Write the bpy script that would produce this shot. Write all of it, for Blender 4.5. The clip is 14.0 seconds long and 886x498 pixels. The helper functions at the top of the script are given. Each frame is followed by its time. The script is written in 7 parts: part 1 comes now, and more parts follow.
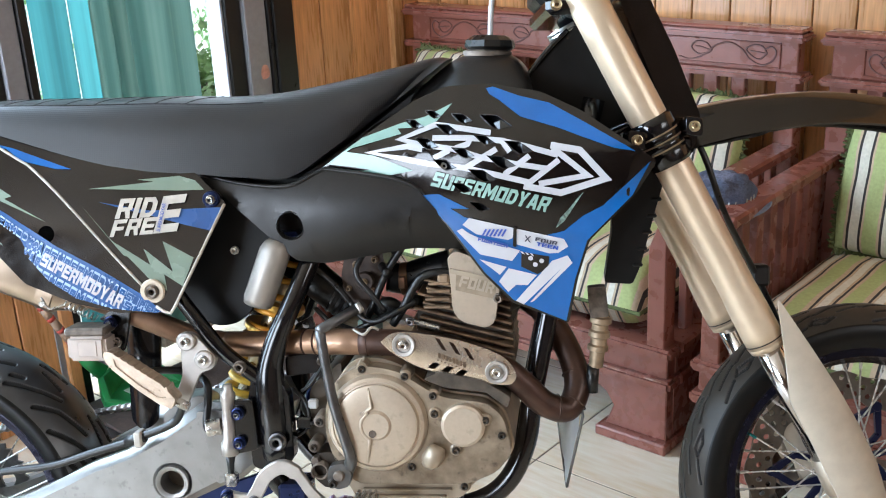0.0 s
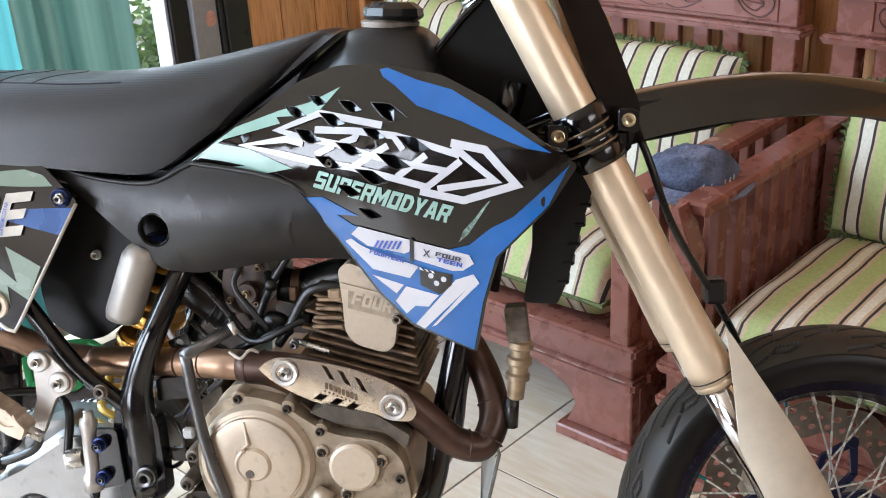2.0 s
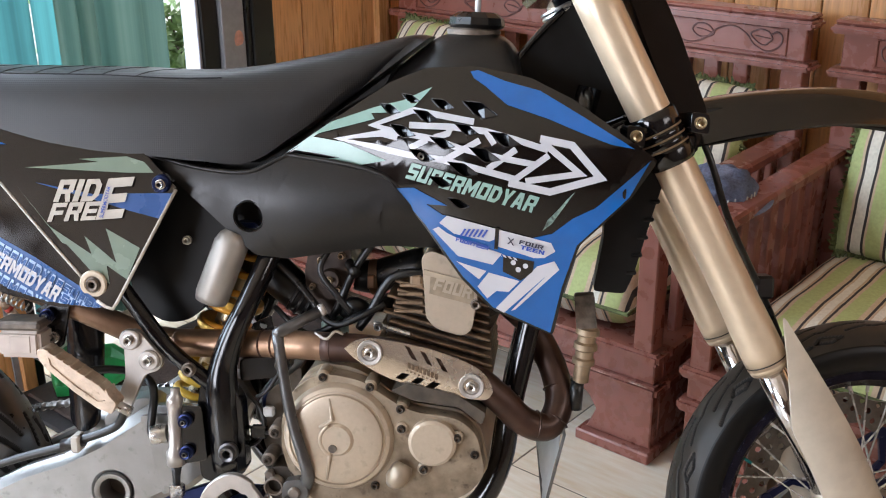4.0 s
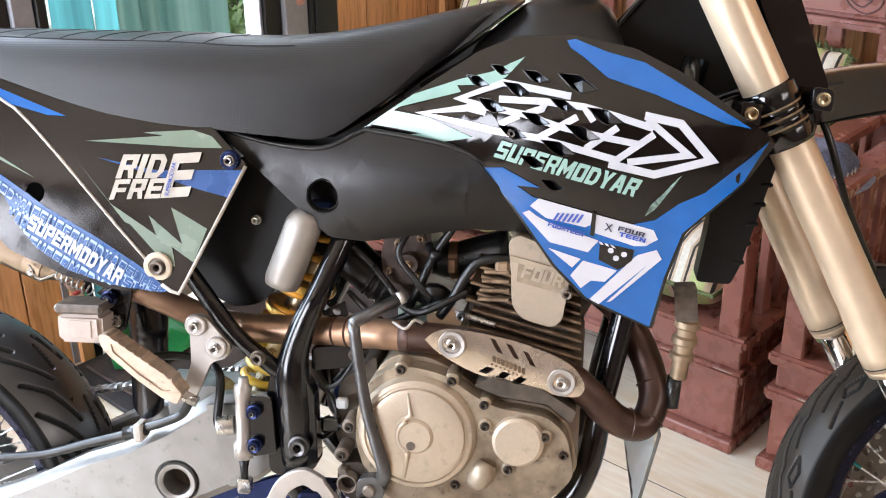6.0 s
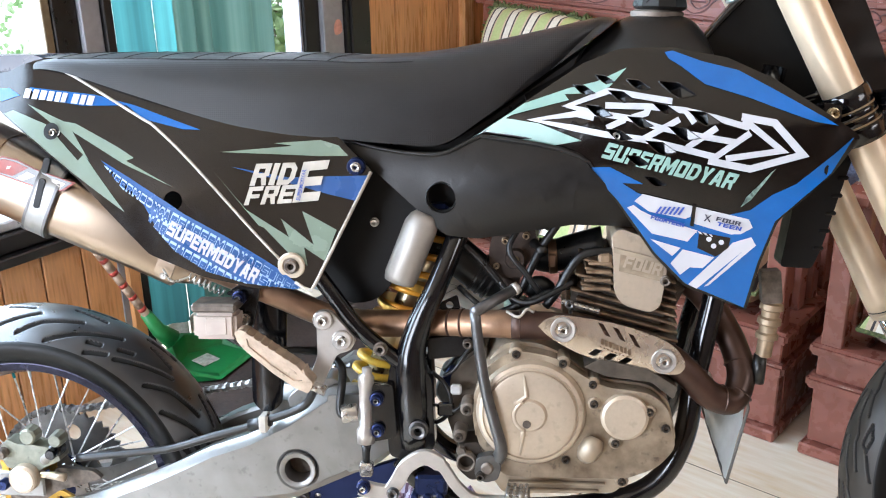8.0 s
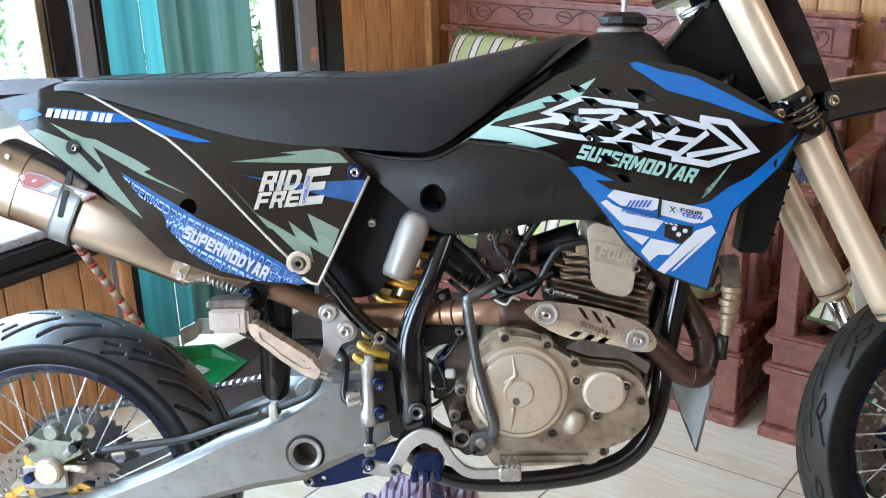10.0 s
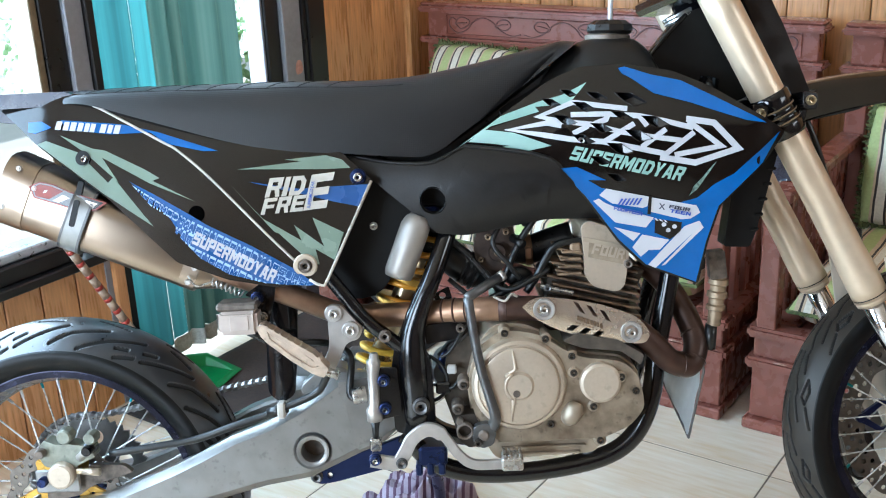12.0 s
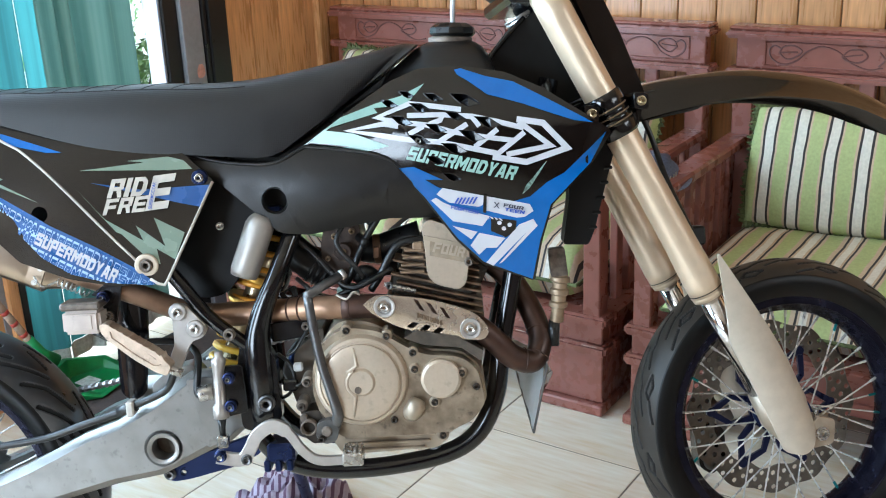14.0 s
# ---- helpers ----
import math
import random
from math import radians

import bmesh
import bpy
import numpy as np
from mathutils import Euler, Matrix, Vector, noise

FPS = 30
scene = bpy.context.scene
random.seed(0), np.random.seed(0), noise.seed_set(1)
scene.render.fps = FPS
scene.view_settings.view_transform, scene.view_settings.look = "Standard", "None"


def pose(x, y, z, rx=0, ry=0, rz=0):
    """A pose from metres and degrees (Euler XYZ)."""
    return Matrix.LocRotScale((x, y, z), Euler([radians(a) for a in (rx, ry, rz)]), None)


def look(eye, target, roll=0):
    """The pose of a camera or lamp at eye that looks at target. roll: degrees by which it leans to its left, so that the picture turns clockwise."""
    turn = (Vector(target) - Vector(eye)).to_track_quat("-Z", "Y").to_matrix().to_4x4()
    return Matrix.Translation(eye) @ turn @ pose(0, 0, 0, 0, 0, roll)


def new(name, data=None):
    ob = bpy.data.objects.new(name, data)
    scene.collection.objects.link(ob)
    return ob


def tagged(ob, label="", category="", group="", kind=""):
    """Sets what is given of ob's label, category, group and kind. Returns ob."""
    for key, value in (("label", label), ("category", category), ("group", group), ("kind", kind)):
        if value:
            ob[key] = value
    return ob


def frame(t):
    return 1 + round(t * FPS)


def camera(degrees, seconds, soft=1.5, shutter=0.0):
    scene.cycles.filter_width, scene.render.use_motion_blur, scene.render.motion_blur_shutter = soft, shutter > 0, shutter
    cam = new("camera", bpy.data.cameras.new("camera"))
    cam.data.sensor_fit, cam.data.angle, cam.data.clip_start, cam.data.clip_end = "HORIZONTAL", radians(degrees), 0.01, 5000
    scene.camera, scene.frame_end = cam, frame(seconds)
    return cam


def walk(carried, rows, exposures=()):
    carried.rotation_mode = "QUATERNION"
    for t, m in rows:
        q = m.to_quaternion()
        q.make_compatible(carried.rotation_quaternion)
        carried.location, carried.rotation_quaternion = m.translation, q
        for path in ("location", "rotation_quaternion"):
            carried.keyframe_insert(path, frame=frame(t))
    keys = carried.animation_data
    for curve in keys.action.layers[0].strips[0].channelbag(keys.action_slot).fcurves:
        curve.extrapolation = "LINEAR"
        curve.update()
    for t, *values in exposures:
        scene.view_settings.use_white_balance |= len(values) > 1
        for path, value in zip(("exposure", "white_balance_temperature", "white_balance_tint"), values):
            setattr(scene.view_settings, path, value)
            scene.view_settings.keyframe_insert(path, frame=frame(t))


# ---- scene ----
cam = camera(45.08, 14.0, 1.1)
PATH = [
    (0, (0.2755, 0.1255, 1.3277), (-0.9511, 1.5451, 0.6346), -2.76),
    (0.5, (0.1863, 0.2506, 1.3331), (-1.0296, 1.6455, 0.5743), -2.72),
    (1, (0.1180, 0.3343, 1.3392), (-1.0675, 1.7240, 0.5247), -2.43),
    (1.5, (0.1581, 0.4097, 1.3377), (-1.0360, 1.7850, 0.5115), -2.59),
    (2, (0.2334, 0.4869, 1.3364), (-1.0145, 1.8138, 0.5105), -3.10),
    (2.5, (0.2582, 0.4712, 1.3236), (-1.0051, 1.7991, 0.5231), -2.63),
    (3, (0.2604, 0.4032, 1.3388), (-0.9744, 1.7645, 0.5501), -1.58),
    (3.5, (0.2215, 0.2563, 1.3227), (-0.9625, 1.6874, 0.5809), -0.42),
    (6, (0.0526, 0.3186, 1.3046), (-1.1798, 1.6606, 0.4798), -0.83),
    (6.5, (0.0119, 0.2543, 1.3055), (-1.2126, 1.6091, 0.4900), -0.80),
    (7, (-0.0106, 0.1671, 1.3094), (-1.2259, 1.5423, 0.5145), -0.80),
    (7.5, (-0.0187, 0.0911, 1.3084), (-1.2221, 1.4908, 0.5385), -0.91),
    (8, (-0.0230, 0.0542, 1.3106), (-1.2032, 1.4768, 0.5468), -1.09),
    (10.5, (0.0431, -0.1599, 1.3193), (-1.0690, 1.3498, 0.6234), -1.69),
    (11, (0.0405, -0.1880, 1.3201), (-1.0577, 1.3348, 0.6309), -1.77),
    (11.5, (0.0361, -0.2083, 1.3262), (-1.0500, 1.3228, 0.6362), -2.09),
    (12, (0.0363, -0.2142, 1.3243), (-1.0438, 1.3228, 0.6379), -2.24),
    (12.5, (0.0713, -0.1963, 1.3239), (-0.9889, 1.3544, 0.6373), -2.21),
    (13, (0.1439, -0.1588, 1.3237), (-0.9151, 1.3927, 0.6371), -2.32),
    (13.5, (0.2105, -0.1264, 1.3228), (-0.8388, 1.4319, 0.6368), -2.33),
    (14, (0.2592, -0.1051, 1.3162), (-0.7975, 1.4514, 0.6374), -2.25),
]
# the film's own exposure and white balance on the way: seconds, stops, kelvin, tint
EXPOSE = [(0, 0.06, 5760, 8), (1, 0.09, 5880, 10), (1.5, 0.12, 5980, 12), (2, 0.11, 5980, 12), (2.55, -0.02, 6020, 12), (3.0, -0.42, 6150, 14), (3.5, -0.34, 6150, 15), (4.6, -0.02, 6200, 15), (6.5, 0.38, 6220, 16), (7.5, 0.41, 6000, 13), (8, 0.27, 5880, 12), (10.5, 0.06, 5430, 5), (12, 0.02, 5380, 4), (14, 0.03, 5470, 4)]
walk(cam, [(t, look(eye, target, roll)) for t, eye, target, roll in PATH], EXPOSE)
# ---- world and light ----
world = bpy.data.worlds.new("sky")
scene.world = world
world.use_nodes = True
wn = world.node_tree.nodes
sky = wn.new("ShaderNodeTexSky")
sky.sky_type, sky.sun_disc = "NISHITA", False
sky.sun_elevation, sky.sun_rotation = radians(48), radians(351.5)
world.node_tree.links.new(sky.outputs[0], wn["Background"].inputs[0])
wn["Background"].inputs[1].default_value = 0.12


def lamp(name, kind, m, energy, size=None, size_y=None, colour=(1, 1, 1)):
    data = bpy.data.lights.new(name, kind)
    data.energy, data.color = energy, colour
    if kind == "AREA":
        data.shape, data.size, data.size_y = "RECTANGLE", size, size_y
    if kind == "SUN":
        data.angle = radians(0.6)
    ob = new(name, data)
    ob.matrix_world = m
    return ob


lamp("sun", "SUN", look((-3.2, 9, 9), (-2, 1, 0)), 5.0, colour=(1.0, 0.95, 0.88))
lamp("window_and_fill_light", "AREA", look((-2.21, 1.71, 1.2), (0, 1.5, 0.9)), 22, 0.6, 1.8, (0.86, 0.94, 1.0))
lamp("window_and_fill_light", "AREA", look((-2.21, 0.2, 1.29), (0, 0.5, 0.9)), 138, 2.1, 1.6, (0.74, 0.88, 1.0))
# light from behind the camera, through an unseen window put into the south wall
lamp("window_and_fill_light", "AREA", look((-1.2, -3.54, 1.35), (-0.7, 1.6, 0.8)), 160, 1.8, 1.7, (0.95, 0.97, 1.0))
# added fill for the benches; the east wall has no window here
lamp("window_and_fill_light", "AREA", look((1.86, 1.55, 1.75), (-0.4, 2.0, 0.6)), 27, 1.3, 1.0, (1.0, 0.94, 0.86))


# ---- materials ----
def material(name, colour, rough=0.5, metal=0.0, scale=40.0, vary=0.15, bump=0.1, coat=0.0, spread=0.0, second=None, aniso=None, detail=6.0, specks=0.0):
    """A surface with noise at two scales in its colour, its roughness and its relief; spread: how much pieces differ."""
    m = bpy.data.materials.new(name)
    m.use_nodes = True
    n, l = m.node_tree.nodes, m.node_tree.links
    b = n["Principled BSDF"]
    b.inputs["Metallic"].default_value = metal
    b.inputs["Coat Weight"].default_value = coat
    b.inputs["Coat Roughness"].default_value = 0.08
    co = n.new("ShaderNodeTexCoord")
    mp = n.new("ShaderNodeMapping")
    l.new(co.outputs["Object"], mp.inputs[0])
    if aniso:
        mp.inputs["Scale"].default_value = aniso
    big, fine = n.new("ShaderNodeTexNoise"), n.new("ShaderNodeTexNoise")
    big.inputs["Scale"].default_value, fine.inputs["Scale"].default_value = scale * 0.12, scale
    big.inputs["Detail"].default_value = fine.inputs["Detail"].default_value = detail
    for t in (big, fine):
        l.new(mp.outputs[0], t.inputs["Vector"])
    mix = n.new("ShaderNodeMix")
    mix.data_type = "FLOAT"
    mix.inputs[0].default_value = 0.5
    l.new(big.outputs["Fac"], mix.inputs[2])
    l.new(fine.outputs["Fac"], mix.inputs[3])
    ramp = n.new("ShaderNodeValToRGB")
    dark = second or tuple(c * (1 - 2 * vary) for c in colour)
    light = tuple(min(1, c * (1 + vary)) for c in colour)
    ramp.color_ramp.elements[0].position, ramp.color_ramp.elements[1].position = 0.32, 0.64
    ramp.color_ramp.elements[0].color, ramp.color_ramp.elements[1].color = (*dark, 1), (*light, 1)
    l.new(mix.outputs[0], ramp.inputs[0])
    out = ramp.outputs[0]
    if spread:
        info, hsv, mul = n.new("ShaderNodeObjectInfo"), n.new("ShaderNodeHueSaturation"), n.new("ShaderNodeMapRange")
        mul.inputs[3].default_value, mul.inputs[4].default_value = 1 - spread, 1 + spread
        l.new(info.outputs["Random"], mul.inputs[0])
        l.new(mul.outputs[0], hsv.inputs["Value"])
        l.new(out, hsv.inputs["Color"])
        out = hsv.outputs[0]
    if specks:
        dirt, spots, mul = n.new("ShaderNodeTexNoise"), n.new("ShaderNodeValToRGB"), n.new("ShaderNodeMix")
        dirt.inputs["Scale"].default_value, dirt.inputs["Detail"].default_value = 70, 8
        l.new(co.outputs["Object"], dirt.inputs["Vector"])
        spots.color_ramp.elements[0].position, spots.color_ramp.elements[1].position = 0.60, 0.72
        spots.color_ramp.elements[0].color, spots.color_ramp.elements[1].color = (1, 1, 1, 1), (1 - specks, 1 - specks, 1 - specks, 1)
        l.new(dirt.outputs["Fac"], spots.inputs[0])
        mul.data_type, mul.blend_type = "RGBA", "MULTIPLY"
        mul.inputs[0].default_value = 1.0
        l.new(out, mul.inputs[6])
        l.new(spots.outputs[0], mul.inputs[7])
        out = mul.outputs[2]
    l.new(out, b.inputs["Base Color"])
    rr = n.new("ShaderNodeMapRange")
    rr.inputs[3].default_value, rr.inputs[4].default_value = max(0.02, rough - min(0.12, 0.8 * vary)), min(1, rough + min(0.12, 0.8 * vary))
    l.new(mix.outputs[0], rr.inputs[0])
    rr.inputs[1].default_value, rr.inputs[2].default_value = 0.3, 0.7
    l.new(rr.outputs[0], b.inputs["Roughness"])
    if bump:
        bp = n.new("ShaderNodeBump")
        bp.inputs["Strength"].default_value, bp.inputs["Distance"].default_value = bump, 0.004
        l.new(fine.outputs["Fac"], bp.inputs["Height"])
        l.new(bp.outputs[0], b.inputs["Normal"])
    return m


M = {
    "tile": material("glazed_tile", (0.68, 0.625, 0.53), 0.20, 0, 9, 0.08, 0.02, aniso=(1, 7, 1), spread=0.05, second=(0.61, 0.47, 0.30)),
    "grout": material("grout", (0.16, 0.13, 0.10), 0.9, 0, 60, 0.2),
    "plank": material("varnished_pine", (0.58, 0.290, 0.115), 0.30, 0, 14, 0.20, 0.05, aniso=(8, 8, 0.7), spread=0.10),
    "wall": material("dark_board_wall", (0.11, 0.056, 0.026), 0.5, 0, 20, 0.12),
    "ceiling": material("pale_board_ceiling", (0.54, 0.43, 0.31), 0.5, 0, 20, 0.10),
    "bench": material("red_brown_lacquer", (0.230, 0.083, 0.060), 0.28, 0, 30, 0.10, 0.05),
    "alu_dark": material("dark_bronze_aluminium", (0.010, 0.009, 0.009), 0.36, 0.2, 60, 0.15, 0.02),
    "alu_grey": material("grey_aluminium", (0.28, 0.28, 0.31), 0.45, 0.3, 60, 0.08, 0.02),
    "curtain": material("teal_curtain", (0.05, 0.30, 0.27), 0.85, 0, 90, 0.12, 0.1),
    "black": material("black_plastic", (0.005, 0.005, 0.005), 0.34, 0, 120, 0.2, 0.05),
    "gloss_black": material("gloss_black_vinyl", (0.005, 0.0035, 0.003), 0.085, 0, 30, 0.2, 0.015),
    "frame": material("black_frame_paint", (0.004, 0.004, 0.005), 0.16, 0, 60, 0.2, 0.02),
    "rubber": material("tyre_rubber", (0.018, 0.0165, 0.014), 0.46, 0, 26, 0.2, 0.08, second=(0.038, 0.032, 0.025)),
    "seat": material("seat_vinyl", (0.011, 0.011, 0.012), 0.42, 0, 260, 0.1, 0.05),
    "fork": material("champagne_fork_tube", (0.60, 0.485, 0.345), 0.34, 0.38, 50, 0.05, 0.02, coat=0.25),
    "chrome": material("chromed_steel", (0.62, 0.62, 0.64), 0.12, 1.0, 50, 0.06, 0.01),
    "cast": material("cast_aluminium", (0.42, 0.35, 0.265), 0.46, 0.5, 30, 0.16, 0.06),
    "guard": material("bare_fork_guard", (0.52, 0.46, 0.37), 0.42, 0.1, 40, 0.08, 0.04),
    "blue": material("blue_vinyl", (0.010, 0.090, 0.30), 0.16, 0, 30, 0.1, 0.01),
    "blue_deep": material("deep_blue_vinyl", (0.018, 0.080, 0.245), 0.25, 0, 30, 0.1, 0.01),
    "blue_dull": material("dull_blue_vinyl", (0.02, 0.07, 0.22), 0.25, 0, 30, 0.15, 0.01),
    "blue_light": material("pale_blue_print", (0.30, 0.44, 0.66), 0.3, 0, 30, 0.1, 0.01),
    "white": material("white_vinyl", (0.45, 0.45, 0.48), 0.25, 0, 30, 0.04, 0.01),
        "mint": material("mint_vinyl", (0.23, 0.36, 0.315), 0.24, 0, 30, 0.06, 0.01),
    "sage": material("sage_vinyl", (0.155, 0.20, 0.155), 0.24, 0, 30, 0.06, 0.01),
    "cream": material("cream_paint", (0.47, 0.43, 0.375), 0.35, 0, 60, 0.1, 0.02),
    "scuff": material("scuffed_vinyl", (0.16, 0.24, 0.20), 0.6, 0, 220, 0.6, 0.2),
    "ink_blue": material("blue_ink", (0.02, 0.06, 0.32), 0.3, 0, 30, 0.05, 0.0),
    "ink_dark": material("dark_ink", (0.03, 0.03, 0.05), 0.3, 0, 30, 0.05, 0.0),
    "black_satin": material("satin_black_plastic", (0.0065, 0.0055, 0.005), 0.40, 0, 200, 0.2, 0.05),
    "anodised": material("blue_anodised_metal", (0.014, 0.024, 0.085), 0.3, 0.7, 50, 0.1, 0.02),
    "gold": material("gold_anodised_metal", (0.50, 0.30, 0.06), 0.3, 0.8, 50, 0.1, 0.02),
    "gold_steel": material("yellowed_steel", (0.55, 0.46, 0.30), 0.3, 0.9, 60, 0.1, 0.02),
    "steel": material("bright_steel", (0.50, 0.49, 0.47), 0.28, 0.9, 80, 0.12, 0.03),
    "disc_steel": material("brake_disc_steel", (0.155, 0.132, 0.108), 0.42, 0.5, 120, 0.15, 0.03),
    "teal_metal": material("teal_anodised_metal", (0.02, 0.20, 0.22), 0.3, 0.8, 50, 0.1, 0.02),
    "rim_dark": material("dark_blue_rim", (0.013, 0.013, 0.028), 0.24, 0.6, 60, 0.3, 0.03),
    "clear_hose": material("clouded_hose", (0.55, 0.56, 0.57), 0.25, 0, 40, 0.05, 0.02),
    "copper": material("heat_browned_pipe", (0.068, 0.036, 0.026), 0.40, 0.5, 30, 0.3, 0.06),
    "titan": material("brushed_titanium", (0.30, 0.235, 0.175), 0.30, 1.0, 60, 0.03, 0.0),
    "silver": material("satin_silver", (0.44, 0.41, 0.38), 0.38, 0.6, 60, 0.08, 0.03),
    "orange": material("orange_spring_paint", (0.62, 0.30, 0.03), 0.3, 0.2, 50, 0.12, 0.02),
    "yellow": material("yellow_spring_paint", (0.70, 0.45, 0.05), 0.3, 0, 50, 0.12, 0.02),
    "milk": material("milky_plastic", (0.46, 0.385, 0.335), 0.35, 0, 40, 0.08, 0.02),
    "grime": material("grimy_aluminium", (0.17, 0.14, 0.115), 0.55, 0.5, 70, 0.4, 0.15),
    "alu_brown": material("brown_aluminium", (0.20, 0.15, 0.09), 0.4, 0.3, 60, 0.15, 0.02),
    "alu_bright": material("bright_aluminium", (0.55, 0.60, 0.66), 0.3, 0.7, 60, 0.1, 0.02),
    "bare_wood": material("bare_pale_wood", (0.48, 0.34, 0.27), 0.7, 0, 60, 0.2, 0.1),
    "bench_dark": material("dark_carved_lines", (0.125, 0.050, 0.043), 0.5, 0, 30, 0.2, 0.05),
    "hem": material("white_lace", (0.62, 0.64, 0.62), 0.9, 0, 120, 0.2, 0.3),
    "pink": material("pink_sticker", (0.60, 0.30, 0.24), 0.6, 0, 60, 0.2, 0.05),
    "denim": material("faded_blue_denim", (0.185, 0.220, 0.340), 0.9, 0, 160, 0.3, 0.5),
    "fringe": material("olive_green_fringe", (0.105, 0.125, 0.045), 0.95, 0, 160, 0.4, 0.5),
    "green_plastic": material("green_plastic", (0.015, 0.20, 0.05), 0.35, 0, 60, 0.15, 0.05),
    "red_plastic": material("red_plastic", (0.36, 0.045, 0.032), 0.4, 0, 60, 0.15, 0.05),
    "handle_film": material("pale_handle_film", (0.34, 0.24, 0.17), 0.4, 0, 60, 0.15, 0.05),
    "mat_brown": material("brown_mat", (0.05, 0.034, 0.028), 0.9, 0, 90, 0.3, 0.4),
    "mat_dark": material("dark_rubber_mat", (0.02, 0.018, 0.018), 0.7, 0, 90, 0.3, 0.3),
    "copper_light": material("heat_tinted_pipe", (0.32, 0.20, 0.13), 0.36, 0.75, 30, 0.25, 0.04),
    "cast_light": material("bead_blasted_aluminium", (0.50, 0.42, 0.325), 0.40, 0.45, 160, 0.04, 0.04, specks=0.15),
    "cast_warm": material("oily_cast_fins", (0.235, 0.165, 0.105), 0.5, 0.4, 60, 0.4, 0.12, second=(0.06, 0.036, 0.022)),
    "letter_grime": material("grime_in_letters", (0.34, 0.27, 0.19), 0.6, 0.2, 80, 0.2, 0.05),
    "rust_ink": material("burnt_print", (0.10, 0.06, 0.03), 0.5, 0, 80, 0.2, 0.0),
    "strap_steel": material("dull_strap_steel", (0.26, 0.26, 0.25), 0.34, 0.8, 60, 0.1, 0.02),
    "strap_grey": material("dark_grey_strap", (0.15, 0.15, 0.145), 0.35, 0.5, 60, 0.2, 0.05),
    "badge_red": material("red_badge", (0.17, 0.022, 0.014), 0.35, 0.2, 60, 0.25, 0.03),
    "peg_metal": material("worn_cast_peg", (0.57, 0.45, 0.345), 0.42, 0.5, 60, 0.2, 0.08, specks=0.4),
    "raw_alu": material("scuffed_aluminium", (0.255, 0.248, 0.238), 0.32, 0.7, 25, 0.12, 0.02, specks=0.22),
    "kick_metal": material("dull_dark_steel", (0.13, 0.13, 0.132), 0.34, 0.8, 80, 0.15, 0.03),
    "carb_metal": material("dark_brown_carburettor", (0.055, 0.038, 0.030), 0.45, 0.4, 60, 0.4, 0.1),
    "joint_brown": material("tarnished_brass", (0.30, 0.22, 0.14), 0.45, 0.5, 60, 0.25, 0.08),
    "sheet_alu": material("bright_sheet_metal", (0.78, 0.84, 0.88), 0.35, 0.3, 30, 0.08, 0.12),
    "spoke_steel": material("spoke_steel", (0.62, 0.62, 0.60), 0.28, 0.45, 80, 0.1, 0.0),
    "tank_silver": material("satin_tank_silver", (0.36, 0.335, 0.305), 0.46, 0.5, 60, 0.05, 0.02),
    "blade": material("gloss_black_blade", (0.006, 0.005, 0.004), 0.13, 0, 60, 0.2, 0.01),
    "green_cast": material("greenish_cast_metal", (0.22, 0.225, 0.18), 0.45, 0.4, 80, 0.25, 0.06, specks=0.5),
    "cast_stained": material("stained_cast_case", (0.44, 0.365, 0.27), 0.46, 0.4, 30, 0.12, 0.06, second=(0.13, 0.095, 0.062), specks=0.5),
    "block_dark": material("dark_cylinder_and_gap", (0.075, 0.060, 0.045), 0.6, 0.3, 60, 0.4, 0.1),
    "groove": material("groove_shade", (0.006, 0.006, 0.006), 0.8, 0, 60, 0.2),
    "carrier_navy": material("navy_anodised_carrier", (0.010, 0.014, 0.055), 0.3, 0.5, 50, 0.1, 0.02),
    "rubber_worn": material("dusty_tyre_rubber", (0.026, 0.027, 0.029), 0.34, 0, 40, 0.2, 0.06, second=(0.013, 0.013, 0.014)),
    "tail_black": material("dull_black_tail", (0.012, 0.016, 0.036), 0.28, 0, 60, 0.2, 0.03),
    "shield": material("bright_heat_shield", (0.60, 0.515, 0.415), 0.27, 0.8, 40, 0.06, 0.02, specks=0.15),
    "deep_black": material("dull_deep_black", (0.004, 0.004, 0.004), 0.42, 0, 60, 0.2, 0.04),
    "chain_steel": material("greasy_chain_steel", (0.30, 0.29, 0.28), 0.34, 0.7, 120, 0.3, 0.04),
    "bolt_hole": material("oily_boss_and_recess_shade", (0.035, 0.026, 0.018), 0.5, 0.3, 80, 0.3, 0.05),
    "paving": material("pale_concrete", (0.66, 0.64, 0.59), 0.85, 0, 3, 0.15, 0.1),
    "hedge": material("sunlit_leaves", (0.26, 0.38, 0.15), 0.5, 0, 30, 0.3, 0.0, spread=0.2),
    "twig": material("brown_twigs", (0.10, 0.07, 0.045), 0.8, 0, 60, 0.3, 0.1),
    "teal_rag": material("pale_green_cloth", (0.35, 0.48, 0.44), 0.9, 0, 90, 0.15, 0.2),
}


# ---- mesh helpers ----
def part(name, bm, mat, parent=None, label="", smooth=None):
    """One mesh object from a bmesh, under a thing or under a part. smooth: edges sharper than this stay sharp."""
    if smooth is not None:
        lim = radians(smooth)
        for f in bm.faces:
            f.smooth = True
        for e in bm.edges:
            if len(e.link_faces) == 2:
                e.smooth = e.calc_face_angle(0) < lim
    me = bpy.data.meshes.new(name)
    bm.to_mesh(me)
    bm.free()
    me.materials.append(M[mat] if isinstance(mat, str) else mat)
    ob = new(name, me)
    ob.parent = parent
    if label:
        ob["label"] = label
    return ob


